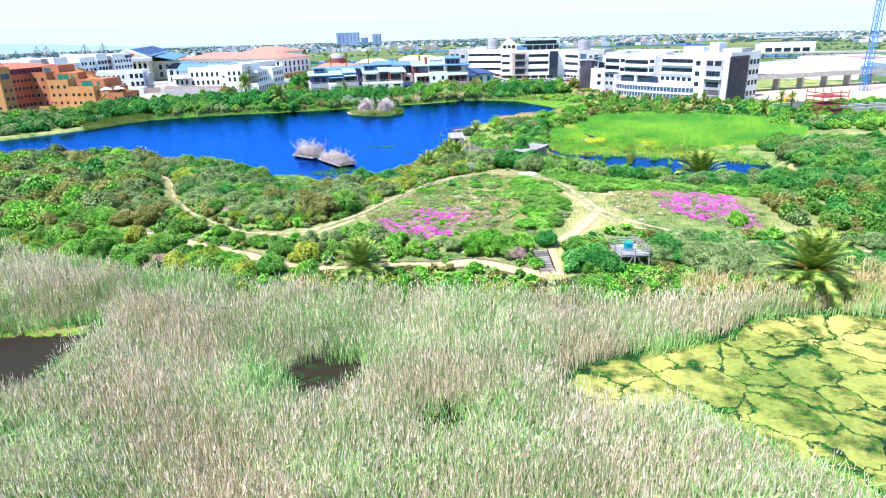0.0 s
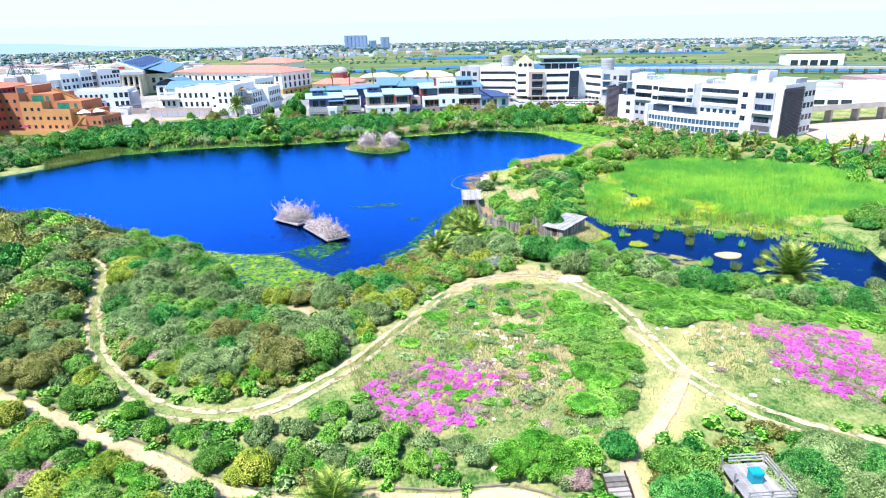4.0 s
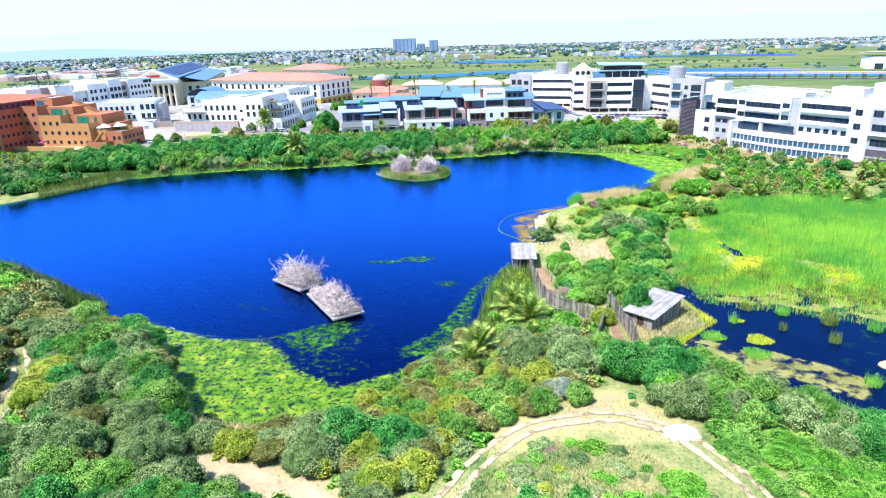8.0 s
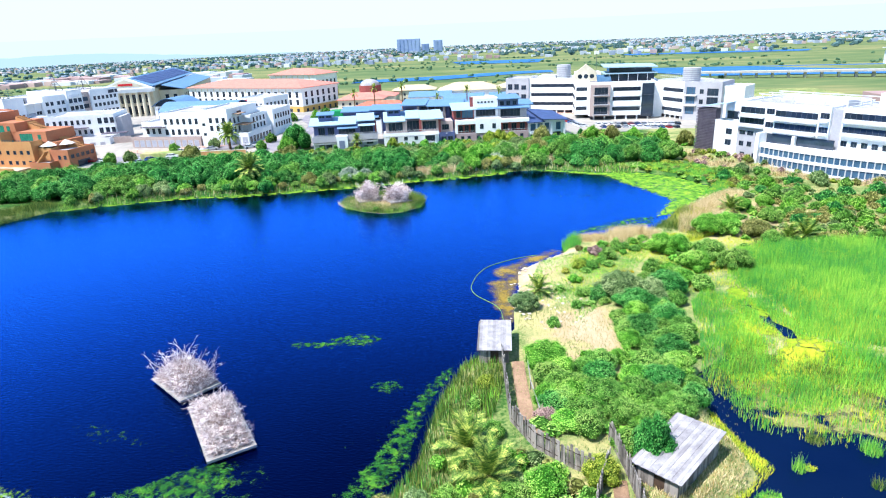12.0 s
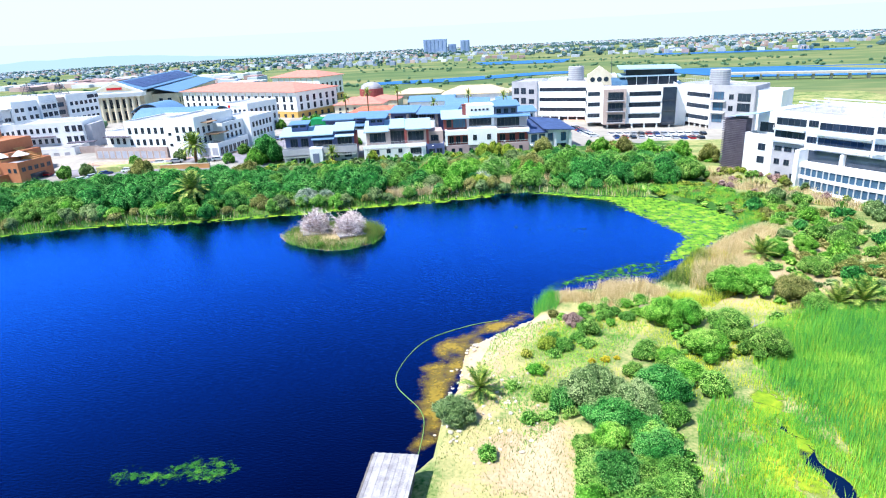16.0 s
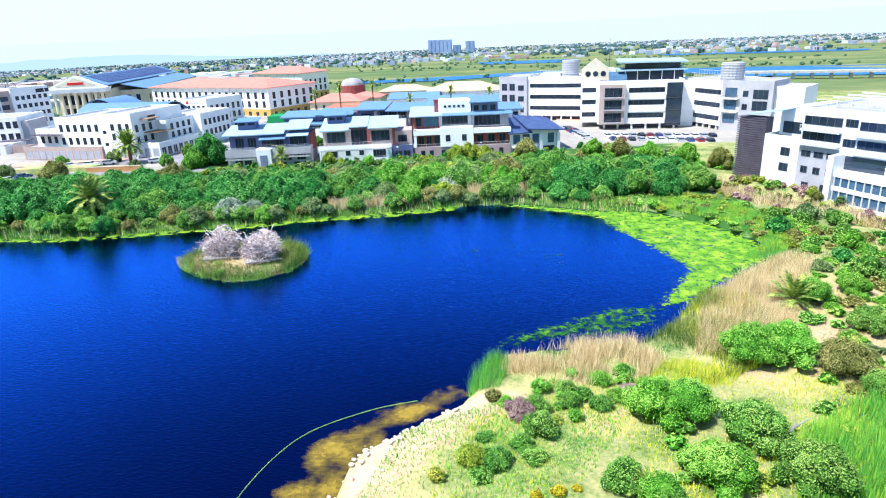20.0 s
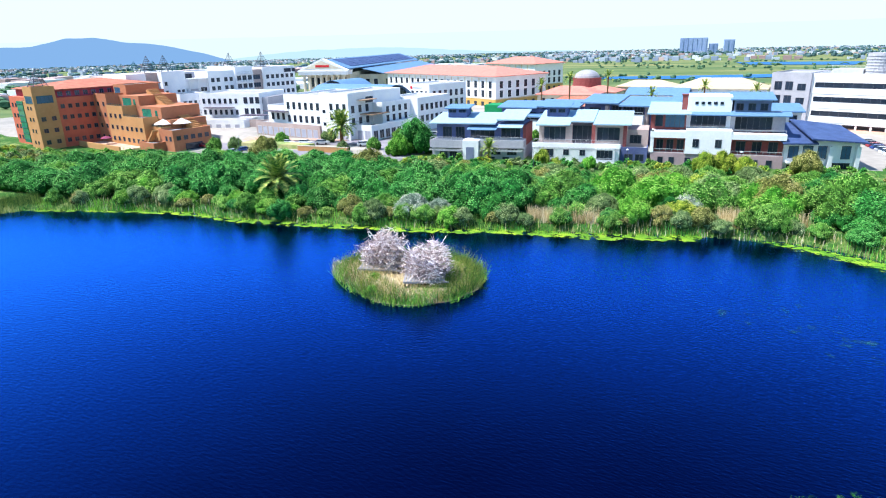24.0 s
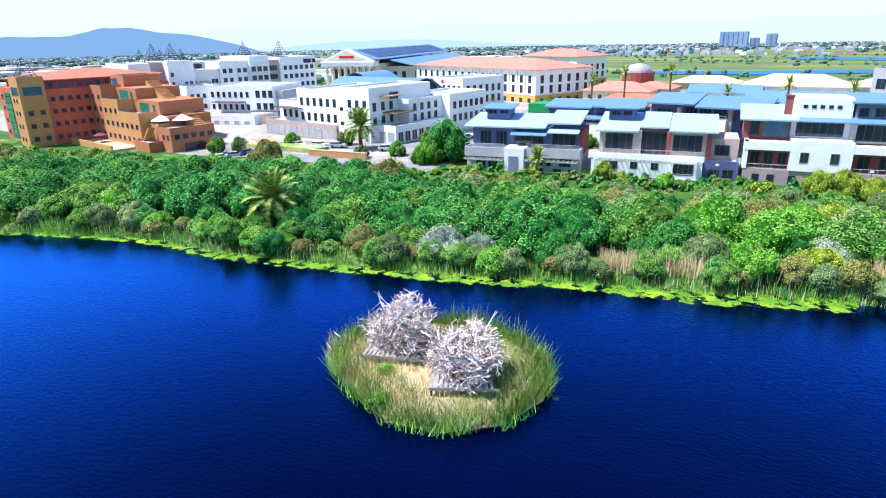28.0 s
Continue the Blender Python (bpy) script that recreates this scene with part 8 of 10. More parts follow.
blades("reed_fringe", [(36, 209), (35, 216), (40, 222), (46, 231), (50, 228), (50, 218), (46, 210), (40, 206)], 50, 1.5, 0.05, BLADE["rush"], "olive reeds beside the bay", 98, lean=0.5, clump=0.15)
blades("reed_fringe", [(33, 207), (36, 205), (42, 206), (44, 209), (38, 211)], 60, 0.8, 0.05, BLADE["yellowgreen"], "short yellow sedge behind the reeds", 99, lean=0.7)
blades("reed_fringe", [(40, 212), (44, 226), (52, 236), (60, 244), (62, 240), (56, 228), (50, 214)], 60, 1.7, 0.05, BLADE["straw"], "straw reeds beside the bay", 88, lean=0.55)
blades("reed_fringe", [(44, 186), (52, 200), (64, 204), (70, 196), (62, 184), (50, 180)], 30, 2.0, 0.10, BLADE["green"], "tall blue-green bulrush bed", 89)
blades("reed_fringe", [(54, 244), (60, 244), (66, 256), (60, 272), (48, 276), (36, 276), (46, 271), (56, 262), (59, 252)], 44, 1.2, 0.06, BLADE["green"], "fresh green reeds behind the algae", 90)
blades("reed_fringe", [(54, 244), (60, 244), (66, 256), (60, 272), (48, 276), (36, 276), (46, 271), (56, 262), (59, 252)], 30, 1.0, 0.06, BLADE["yellowgreen"], "yellow-green sedge behind the algae", 97, clump=0.2)
blades("reed_fringe", [(-6, 272), (-18, 268), (-20, 271), (-8, 276)], 40, 2.4, 0.09, BLADE["straw"], "straw reeds at the wooded bank", 91)
blades("reed_fringe", [(10, 277), (18, 279), (22, 283), (8, 281)], 40, 2.4, 0.09, BLADE["straw"], "straw reeds at the wooded bank", 92)
bank_in, bank_out = [LAKE[k] for k in range(30, 42)], [grown(LAKE, 4.2)[k] for k in range(30, 42)]
for blade, dens, hgt, seed, words, cl in (("rush", 10, 1.3, 93, "low olive reeds and sedge along the wooded bank", 0.0), ("green", 18, 1.2, 96, "fresh green sedge along the wooded bank", 0.12), ("straw", 2.5, 1.9, 97, "pale dry reeds along the wooded bank", 0.06)):
    blades("reed_fringe", bank_in + bank_out[::-1], dens, hgt, 0.1, BLADE[blade], words, seed, clump=cl, z=None)
blades("reed_fringe", [(-124, 214), (-114, 232), (-110, 241), (-118, 244), (-130, 226)], 24, 1.6, 0.09, BLADE["rush"], "reeds on the far bank", 94)
blades("reed_fringe", [(60, 284), (66, 272), (78, 258), (92, 246), (104, 240), (104, 246), (86, 264), (72, 282), (62, 292)], 16, 1.5, 0.1, BLADE["straw"], "pale reeds along the ditch", 95)
for poly, dens, seed in ((CLEARING, 60, 101), ([(-110, 66), (-20, 62), (40, 60), (60, 72), (60, 100), (20, 118), (-20, 112), (-60, 128), (-110, 120)], 7, 106), ([(8, 130), (30, 135), (30, 162), (24, 180), (8, 176), (6, 150)], 14, 107), ([(8, 178), (14, 170), (22, 180), (32, 200), (24, 204), (12, 196)], 8, 102), ([(52, 204), (80, 200), (100, 224), (84, 250), (66, 262), (58, 240)], 9, 103), (CLEARING2, 40, 104), ([(-60, 100), (-46, 88), (-40, 92), (-52, 112)], 10, 105)):
    blades("meadow_grass", poly, dens, 0.38, 0.09, BLADE["grass"], "short sparse meadow grass", seed, lean=0.6, category="grass")
for q, poly in enumerate(SEDGE_MATS):
    blades("sedge_blades", poly, 110, 0.4, 0.07, BLADE["yellowgreen" if q % 2 else "green"], "short bright sedge on the floating mat", 130 + q, lean=0.6, z=0.1, category="sedge")
blades("bank_sedge", [(22, 134), (27, 139), (31, 143), (29, 148), (28, 152), (26.6, 150), (27, 144), (24, 140), (20, 135)], 70, 0.6, 0.08, BLADE["yellowgreen"], "yellow-green sedge on the bank by the hide", 141, lean=0.6, z=0.0, category="grass")
blades("bank_reeds", [(33, 124), (37, 113.6), (46, 106), (52, 105), (48, 110.5), (41, 117), (36, 123)], 40, 1.5, 0.09, BLADE["green"], "bright green reeds between shrubs and pond", 142)
blades("bank_grass", [(17, 130), (22, 133), (27, 139), (29, 146), (26, 149), (18, 144), (16.5, 136)], 40, 0.5, 0.08, BLADE["straw"], "dry grass round the hide", 143, lean=0.7, category="grass")
blades("bank_grass", [(17, 130), (22, 133), (27, 139), (29, 146), (26, 149), (18, 144), (16.5, 136)], 30, 0.45, 0.08, BLADE["grass"], "green grass round the hide", 144, lean=0.7, category="grass")
blades("rushes", WET, 12, 1.3, 0.08, BLADE["green"], "green rush tufts standing in the pond", 145, z=-0.1, clump=0.55)
blades("rushes", WET, 9, 1.0, 0.08, BLADE["yellowgreen"], "yellow-green rush tufts standing in the pond", 146, z=-0.1, clump=0.4)
blades("meadow_grass", [(8, 178), (14, 170), (22, 180), (32, 200), (36, 208), (24, 204), (12, 196)], 60, 0.35, 0.09, BLADE["green"], "fresh green grass on the point", 147, lean=0.7, clump=0.12, category="grass")
blades("meadow_grass", [(14, 182), (30, 180), (44, 186), (54, 200), (52, 214), (40, 209), (30, 206), (18, 198)], 26, 0.5, 0.09, BLADE["yellowgreen"], "yellow-green rough grass on the point", 148, lean=0.7, clump=0.12, category="grass")
blades("meadow_grass", [(50, 200), (80, 200), (92, 224), (78, 250), (64, 262), (60, 240), (52, 216)], 14, 0.5, 0.1, BLADE["straw"], "dry pale grass on the rough bank", 149, lean=0.7, clump=0.1, category="grass")


# ---- palms ----
def frond_mesh(length, droop, seed, width=0.5):
    g = np.random.default_rng(seed)
    out, n = [], 22
    pts = [Vector((length * t * (1 - 0.12 * t), 0, length * (0.42 * t - droop * t * t))) for t in np.linspace(0, 1, n + 1)]
    for i in range(n):
        a, b = pts[i], pts[i + 1]
        t = i / n
        w = width * math.sin(math.pi * min(1, 0.15 + 0.85 * t)) ** 0.6 + 0.05
        out += [a + Vector((0, -0.04, 0)), a + Vector((0, 0.04, 0)), b]
        for s in (-1, 1):
            for h_ in (0, 0.5):
                c = a.lerp(b, h_)
                tip = c + Vector((0.55 * w + 0.2, s * w * g.uniform(0.75, 1.1), 0.22 * w - 0.15 * t))
                out += [c - (b - a) * 0.16, c + (b - a) * 0.52, tip]
    return soup("frond", np.array([tuple(p) for p in out]), 3, MAT["frond"])


FRONDS = [frond_mesh(2.6, d, i) for i, d in enumerate((0.12, 0.26, 0.44, 0.66))]
PALM_TRUNKS = {}


def palm(x, y, trunk, k, n=34, label="date palm with arching green fronds", fruit=False, z=None, group="palms"):
    root = thing("palm_tree", label, "palm", x, y, gz(x, y) if z is None else z, (x * 37) % 360, group=group)
    key = (round(trunk, 1), round(k, 1))
    if key not in PALM_TRUNKS:
        b = Build()
        seg = max(2, int(trunk / 0.5))
        for i in range(seg):
            z0, z1 = trunk * i / seg, trunk * (i + 1) / seg
            b.stick((0, 0, z0 - (0.6 if i == 0 else 0)), (0, 0, z1), 0.30 * k, 0.24 * k, 8)
        b.stick((0, 0, trunk), (0, 0, trunk + 0.5 * k), 0.36 * k, 0.2 * k, 8)
        PALM_TRUNKS[key] = b.mesh("trunk", MAT["palm_trunk"])
    part("trunk", PALM_TRUNKS[key], None, root)
    for i in range(n):
        t = i / n
        tilt = 58 - 96 * t
        o = part("frond", FRONDS[min(3, int(t * 4))], None, root, at=pose(0, 0, trunk + 0.45 * k - 0.2 * t, 0, 0, i * 137.5) @ pose(0, 0, 0, 0, -tilt, 0) @ Matrix.Diagonal((k, k, k, 1)))
    if fruit:
        b = Build()
        for i in range(9):
            a = i * 0.7
            b.stick((0, 0, trunk + 0.4 * k), (0.9 * k * math.cos(a), 0.9 * k * math.sin(a), trunk + 0.75 * k), 0.06, 0.16, 5)
        part("fruit_stalks", b, MAT["dates"], root, "orange fruit stalks")


palm(42.5, 61.5, 1.8, 2.0, 50, "large date palm with orange fruit stalks among reeds", True)
palm(-10, 66.5, 1.2, 1.5, 44, "date palm beside the sandy path")
palm(52.8, 119, 1.5, 2.2, 56, "large round date palm at the pond edge")
for x, y, tr, k in ((2, 142, 0.7, 1.5), (4.2, 138, 0.7, 1.5), (-2.5, 129.5, 0.6, 1.4), (-3.5, 126, 0.6, 1.1)):
    palm(x, y, tr, k, 28, "low date palm among shoreline reeds")
for x, y, tr, k in ((54.2, 225.5, 0.5, 1.3), (58, 206, 0.5, 1.2), (61.2, 206.4, 0.6, 1.4), (11, 181.5, 0.6, 1.1), (31.5, 189.6, 0.2, 0.7), (79.9, 201.5, 0.7, 1.6), (54.4, 211.6, 0.4, 0.9), (96.8, 222, 0.6, 1.3), (104.3, 196, 2.6, 1.3), (-158, 256, 0.6, 1.4)):
    palm(x, y, tr, k, 26, "low date palm on the grassy bank")
for x, y, tr in ((92, 222, 3.2), (94, 226, 3.0), (96.5, 225, 3.4), (113, 203, 5.5), (115.5, 201, 5.2)):
    palm(x, y, tr, 0.9, 20, "fan palm with a shaggy trunk by the office")
palm(-66.5, 261.5, 4.0, 1.9, 46, "date palm on the wooded shore")
palm(-97.4, 319, 5.0, 1.9, 50, "tall date palm on the street verge")
palm(-46.3, 311, 3.2, 1.0, 34, "palm in front of the grey townhouse")
for x, y, tp in ((-56.8, 400, 17), (-43, 400, 17.6), (-23.7, 380, 13.6), (-11.2, 400, 14.6), (4.1, 400, 13.6), (-119.9, 420, 10), (-105, 400, 8), (18, 430, 13.5), (-66, 396, 15)):
    palm(x, y, tp - 1.0, 1.0, 18, "tall slender palm between the houses", z=-0.8)


# ---- nesting rafts ----
def branch(b, g, p, d, length, r, depth=2):
    """A crooked bare branch that forks."""
    q = p + d * length * 0.5 + Vector((g.normal(), g.normal(), g.normal())) * length * 0.07
    e = q + (d + Vector((g.normal(), g.normal(), g.normal() * 0.6)) * 0.3).normalized() * length * 0.5
    b.stick(p, q, r, r * 0.75, 3).stick(q, e, r * 0.75, r * 0.3, 3)
    if depth:
        for f in (q, q.lerp(e, 0.5)):
            dd = (d + Vector((g.normal(), g.normal(), g.normal() * 0.7)) * 0.75).normalized()
            branch(b, g, f, dd, length * g.uniform(0.35, 0.6), r * 0.55, depth - 1)


def heap(b, g, n, sx, sy, h, r=0.035, k=0):
    """A tangle of loose sticks and forked branches, spiky and uneven at the top."""
    for i in range(n):
        x, y = g.uniform(-sx, sx), g.uniform(-sy, sy)
        lump_ = 0.62 + 0.5 * noise.noise((x * 0.7 + r * 90, y * 0.7, h))
        top = h * lump_ * (1 - 0.6 * max(abs(x) / sx, abs(y) / sy) ** 4)
        z = g.uniform(0.02, 1) * top
        d = Vector((g.normal() + 0.5 * x / sx, g.normal() + 0.5 * y / sy, abs(g.normal()) * 0.7)).normalized() * g.uniform(0.5, 1.5)
        p = Vector((x, y, z + 0.5))
        b.stick(p - d * 0.4, p + d * 0.6, r, r * 0.35, 3, k)


def raft(cx_, cy_, yaw, length, width, h, seed):
    g = np.random.default_rng(seed)
    root = thing("nesting_raft", "floating timber raft heaped with bleached branches", "raft", cx_, cy_, 0.0, yaw, group="nesting rafts")
    b = Build()
    for y in (-width / 2, width / 2 - 0.25):
        b.box(-length / 2, length / 2, y, y + 0.25, 0.35, 0.62)
    for x in (-length / 2, length / 2 - 0.25):
        b.box(x, x + 0.25, -width / 2 + 0.25, width / 2 - 0.25, 0.35, 0.62)
    part("frame", b, MAT["wood_grey"], root, "weathered timber edge frame")
    plank = Build().box(-0.14, 0.14, -width / 2 + 0.25, width / 2 - 0.25, 0.42, 0.5).mesh("plank", MAT["wood_pale"])
    for i in range(int((length - 0.6) / 0.32)):
        part("plank", plank, None, root, at=pose(-length / 2 + 0.45 + i * 0.32, 0, 0))
    for x in (-length * 0.35, 0, length * 0.35):
        for y in (-width * 0.36, width * 0.36):
            part("float", Build().stick((x - 0.9, y, 0.1), (x + 0.9, y, 0.1), 0.3, 0.3, 8), MAT["wood_dark"], root, "dark float")
    b = Build()
    heap(b, g, 2300, length / 2 - 0.45, width / 2 - 0.4, h * 0.95, 0.03)
    for i in range(int(40 * length / 8)):
        x, y = g.uniform(-length * 0.42, length * 0.42), g.uniform(-width * 0.4, width * 0.4)
        d = Vector((x / length * 1.6 + g.normal() * 0.35, y / width * 1.6 + g.normal() * 0.35, g.uniform(0.5, 1.3))).normalized()
        branch(b, g, Vector((x, y, 0.5 + g.uniform(0, 0.45) * h)), d, g.uniform(0.4, 0.75) * h, 0.045)
    tagged(part("stick_nest", b.mesh("stick_nest", MAT["sticks"]), None, root, "tangle of bleached branches and nests"), kind="stuff")
    b = Build()
    heap(b, g, 800, length / 2 - 0.6, width / 2 - 0.5, h * 0.7, 0.04)
    tagged(part("twig_filling", b.mesh("twig_filling", MAT["sticks_dark"]), None, root, "greyer inner twigs"), kind="stuff")


raft(-33.8, 156.5, -38, 8.0, 5.2, 4.4, 1)
raft(-25.4, 147.6, -54.5, 11.6, 5.0, 2.9, 2)

# ---- nesting island ----
ISLE = [(-34.6, 240), (-32.4, 236.4), (-27.6, 233.2), (-23, 231.5), (-18.4, 232.5), (-14.7, 236), (-13.4, 241), (-15.4, 246), (-19.4, 249), (-25, 250), (-30.5, 248), (-34.2, 244)]
xs, ys = np.meshgrid(np.arange(-39, -11, 0.7), np.arange(229, 253, 0.7))
d = np.where(inside(xs, ys, ISLE), 1, -1) * edge_dist(xs, ys, ISLE)
zz = -0.9 + 1.75 * np.clip((d + 1.2) / 3.2, 0, 1)
idx = np.arange(xs.size).reshape(xs.shape)
me = bpy.data.meshes.new("island")
me.from_pydata(np.stack([xs.ravel(), ys.ravel(), zz.ravel()], -1).tolist(), [], np.stack([idx[:-1, :-1], idx[:-1, 1:], idx[1:, 1:], idx[1:, :-1]], -1).reshape(-1, 4).tolist())
me.materials.append(MAT["sand"])
me.polygons.foreach_set("use_smooth", np.ones(len(me.polygons), bool))
thing("island", "small sandy nesting island in the lake", "island", data=me, kind="structure")
core = [((x + 24) * 0.5 - 23.6, (y - 241) * 0.36 + 239.6) for x, y in ISLE]
blades("island_rushes", ISLE, 50, 1.7, 0.07, BLADE["rush"], "olive rushes ringing the nesting island", 201, lean=0.9, skip=[core], z=0.2)
blades("island_rushes", grown(ISLE, 0.5), 30, 1.4, 0.07, BLADE["green"], "green rushes ringing the nesting island", 203, lean=0.8, skip=[core], z=0.1, clump=0.4)
blades("island_rushes", [(-36, 240), (-33, 236), (-28, 233.5), (-20, 232.5), (-16, 234), (-17, 237), (-30, 239.4)], 30, 1.5, 0.07, BLADE["straw"], "dry brown rushes at the island edge", 202, lean=0.45, z=0.3)
shrub("bright", -24.5, 233.2, 1.0, 0.9, 0.4, "on the nesting island")
shrub("bright", -26.8, 237.0, 0.9, 0.7, 0.7, "on the nesting island")
shrub("bright", -22.8, 241.5, 0.7, 0.9, 0.7, "on the nesting island")


def nest_stand(cx_, cy_, yaw, w, d_, deck, h, seed):
    g = np.random.default_rng(seed)
    root = thing("nest_platform", "timber nest platform piled high with bleached branches", "nest platform", cx_, cy_, 0.75, yaw, group="nest platforms")
    for x in (-w / 2 + 0.2, w / 2 - 0.2):
        for y in (-d_ / 2 + 0.2, d_ / 2 - 0.2):
            part("post", Build().stick((x, y, -0.5), (x, y, deck), 0.1, 0.09, 6), MAT["wood_dark"], root)
    b = Build()
    for y in (-d_ / 2, d_ / 2 - 0.12):
        b.box(-w / 2, w / 2, y, y + 0.12, deck, deck + 0.18)
    part("beam", b, MAT["wood_pale"], root)
    for i in range(int(w / 0.4)):
        part("plank", Build().box(-w / 2 + i * 0.4, -w / 2 + i * 0.4 + 0.3, -d_ / 2, d_ / 2, deck + 0.18, deck + 0.25), MAT["wood_pale"], root)
    b = Build()
    for i in range(1400):
        a, t = g.uniform(0, 6.28), g.uniform(0, 1)
        lob = 1 + 0.2 * math.sin(3 * a + seed) + 0.12 * math.sin(5 * a + 2 * t)
        rr = (0.86 + 0.08 * t - 0.4 * t ** 4) * lob * math.sqrt(g.uniform(0.08, 1))
        p = Vector((math.cos(a) * rr * w * 0.56, math.sin(a) * rr * d_ * 0.56, deck - 0.3 + (h - deck + 0.4) * t * (0.8 + 0.25 * math.sin(2 * a + seed))))
        dr = Vector((g.normal() + math.cos(a) * 0.5, g.normal() + math.sin(a) * 0.5, g.normal() * 0.6 + 0.15)).normalized() * g.uniform(0.6, 1.8)
        b.stick(p - dr * 0.5, p + dr * 0.5, 0.042, 0.015, 3)
    tagged(part("stick_nest", b.mesh("stick_nest", MAT["sticks"]), None, root, "tangle of bleached branches"), kind="stuff")
    b = Build()
    for i in range(34):
        a = g.uniform(0, 6.28)
        p = Vector((math.cos(a) * w * 0.3, math.sin(a) * d_ * 0.3, deck + g.uniform(0.2, 2.4)))
        branch(b, g, p, Vector((math.cos(a) * 0.8, math.sin(a) * 0.8, g.uniform(0.2, 1.4))).normalized(), g.uniform(1.6, 2.8), 0.08)
    tagged(part("limb_tangle", b.mesh("limb_tangle", MAT["sticks"]), None, root, "thick bare limbs"), kind="stuff")
    b = Build()
    for i in range(420):
        a, rr = g.uniform(0, 6.28), math.sqrt(g.uniform(0, 1)) * 0.5
        p = Vector((math.cos(a) * rr * w, math.sin(a) * rr * d_, deck + 0.2 + g.uniform(0, 0.7) * (h - deck)))
        dr = Vector((g.normal(), g.normal(), g.normal() * 0.5)).normalized() * g.uniform(0.6, 1.4)
        b.stick(p - dr * 0.5, p + dr * 0.5, 0.06, 0.03, 3)
    tagged(part("twig_filling", b.mesh("twig_filling", MAT["sticks_dark"]), None, root, "greyer inner twigs"), kind="stuff")


nest_stand(-27.9, 240.8, 20, 5.6, 5.6, 0.5, 4.9, 5)
nest_stand(-20.2, 239.2, 28, 5.6, 5.6, 0.7, 4.8, 6)
for i, (x, y, a, l) in enumerate(((-33.2, 241, 200, 2.6), (-32.6, 239.5, 150, 2.2), (-32.6, 242.5, 230, 2.6), (-33, 238, 170, 1.8))):
    b = Build()
    c, s_ = math.cos(radians(a)), math.sin(radians(a))
    b.stick((0, 0, -0.3), (c * l * 0.7, s_ * l * 0.7, 0.35), 0.12, 0.1, 6).stick((c * l * 0.7, s_ * l * 0.7, 0.35), (c * l, s_ * l * 0.8, 0.75), 0.11, 0.05, 5)
    thing("driftwood", "bleached dead branch lying at the island edge", "driftwood", x, y, 0, group="driftwood", data=b.mesh("driftwood", MAT["sticks"]))

# ---- bird hides and palisades ----
SLAT = Build().box(-0.13, 0.13, -0.04, 0.04, 0, 1.0).mesh("slat", MAT["wood_grey"])


def palisade(line, h, label, step=0.29):
    root = thing("palisade_fence", label, "fence", line[0][0], line[0][1], 0, group="palisade fences")
    g = np.random.default_rng(int(abs(line[0][0] * 10)) + 3)
    rails = Build()
    for (x0, y0), (x1, y1) in zip(line, line[1:]):
        L_ = math.hypot(x1 - x0, y1 - y0)
        yaw = math.degrees(math.atan2(y1 - y0, x1 - x0))
        n = int(L_ / step)
        za, zb = gz(x0, y0), gz(x1, y1)
        for rz_ in (0.5, h - 0.5):
            rails.stick((x0 - line[0][0], y0 - line[0][1], za + rz_), (x1 - line[0][0], y1 - line[0][1], zb + rz_), 0.05, 0.05, 4)
        for i in range(n):
            t = (i + 0.5) / n
            x, y = x0 + (x1 - x0) * t, y0 + (y1 - y0) * t
            part("slat", SLAT, None, root, at=pose(x - line[0][0], y - line[0][1], za + (zb - za) * t - 0.2, g.uniform(-3, 3), g.uniform(-3, 3), yaw) @ Matrix.Diagonal((1, 1, h * g.uniform(0.86, 1.1) + 0.2, 1)))
    part("rail", rails, MAT["wood_dark"], root)


def hide(x, y, yaw, L_, W_, h0, h1, label):
    root = thing("bird_hide", label, "bird hide", x, y, 0, yaw, group="bird hides")
    z0 = 0.9
    board = Build().box(0, 0.24, 0, 0.07, 0, 1).mesh("board", MAT["wood_grey"])
    for i in range(int(L_ / 0.25)):
        xx = i * 0.25
        ht = h0 - z0 + (h1 - h0) * xx / L_
        part("board", board, None, root, at=pose(xx, 0, z0 - 1.2) @ Matrix.Diagonal((1, 1, ht + 1.0, 1)))
        part("board", board, None, root, at=pose(xx, W_ - 0.07, z0 - 1.2) @ Matrix.Diagonal((1, 1, ht + 1.0, 1)))
    for i in range(int(W_ / 0.25)):
        for xx, ht in ((0, h0), (L_ - 0.07, h1)):
            if xx == 0 and 1.2 < i * 0.25 < 2.2:
                continue
            part("board", board, None, root, at=pose(xx + 0.07, i * 0.25, z0 - 1.2, 0, 0, 90) @ Matrix.Diagonal((1, 1, ht - z0 + 1.0, 1)))
    # solid dark box added so the inside of the hide looks unlit
    part("inner_wall", Build().box(0.1, L_ - 0.1, 0.1, W_ - 0.1, -1.0, min(h0, h1) - 0.3), MAT["wood_dark"], root, "solid dark infill for the shaded inside")
    n = int((W_ + 0.8) / 0.34)
    for i in range(n):
        y0 = -0.4 + i * 0.34
        dz = 0.03 * (i % 2)
        part("roof_board", Build().slab([(-0.4, y0, h0 + dz), (L_ + 0.4, y0, h1 + dz), (L_ + 0.4, y0 + 0.33, h1 + dz), (-0.4, y0 + 0.33, h0 + dz)], 0.06), MAT["wood_pale"], root, "pale weathered roof board")
    part("roof_beam", Build().slab([(-0.3, -0.3, h0 - 0.08), (L_ + 0.3, -0.3, h1 - 0.08), (L_ + 0.3, W_ + 0.3, h1 - 0.08), (-0.3, W_ + 0.3, h0 - 0.08)], 0.1), MAT["wood_grey"], root)


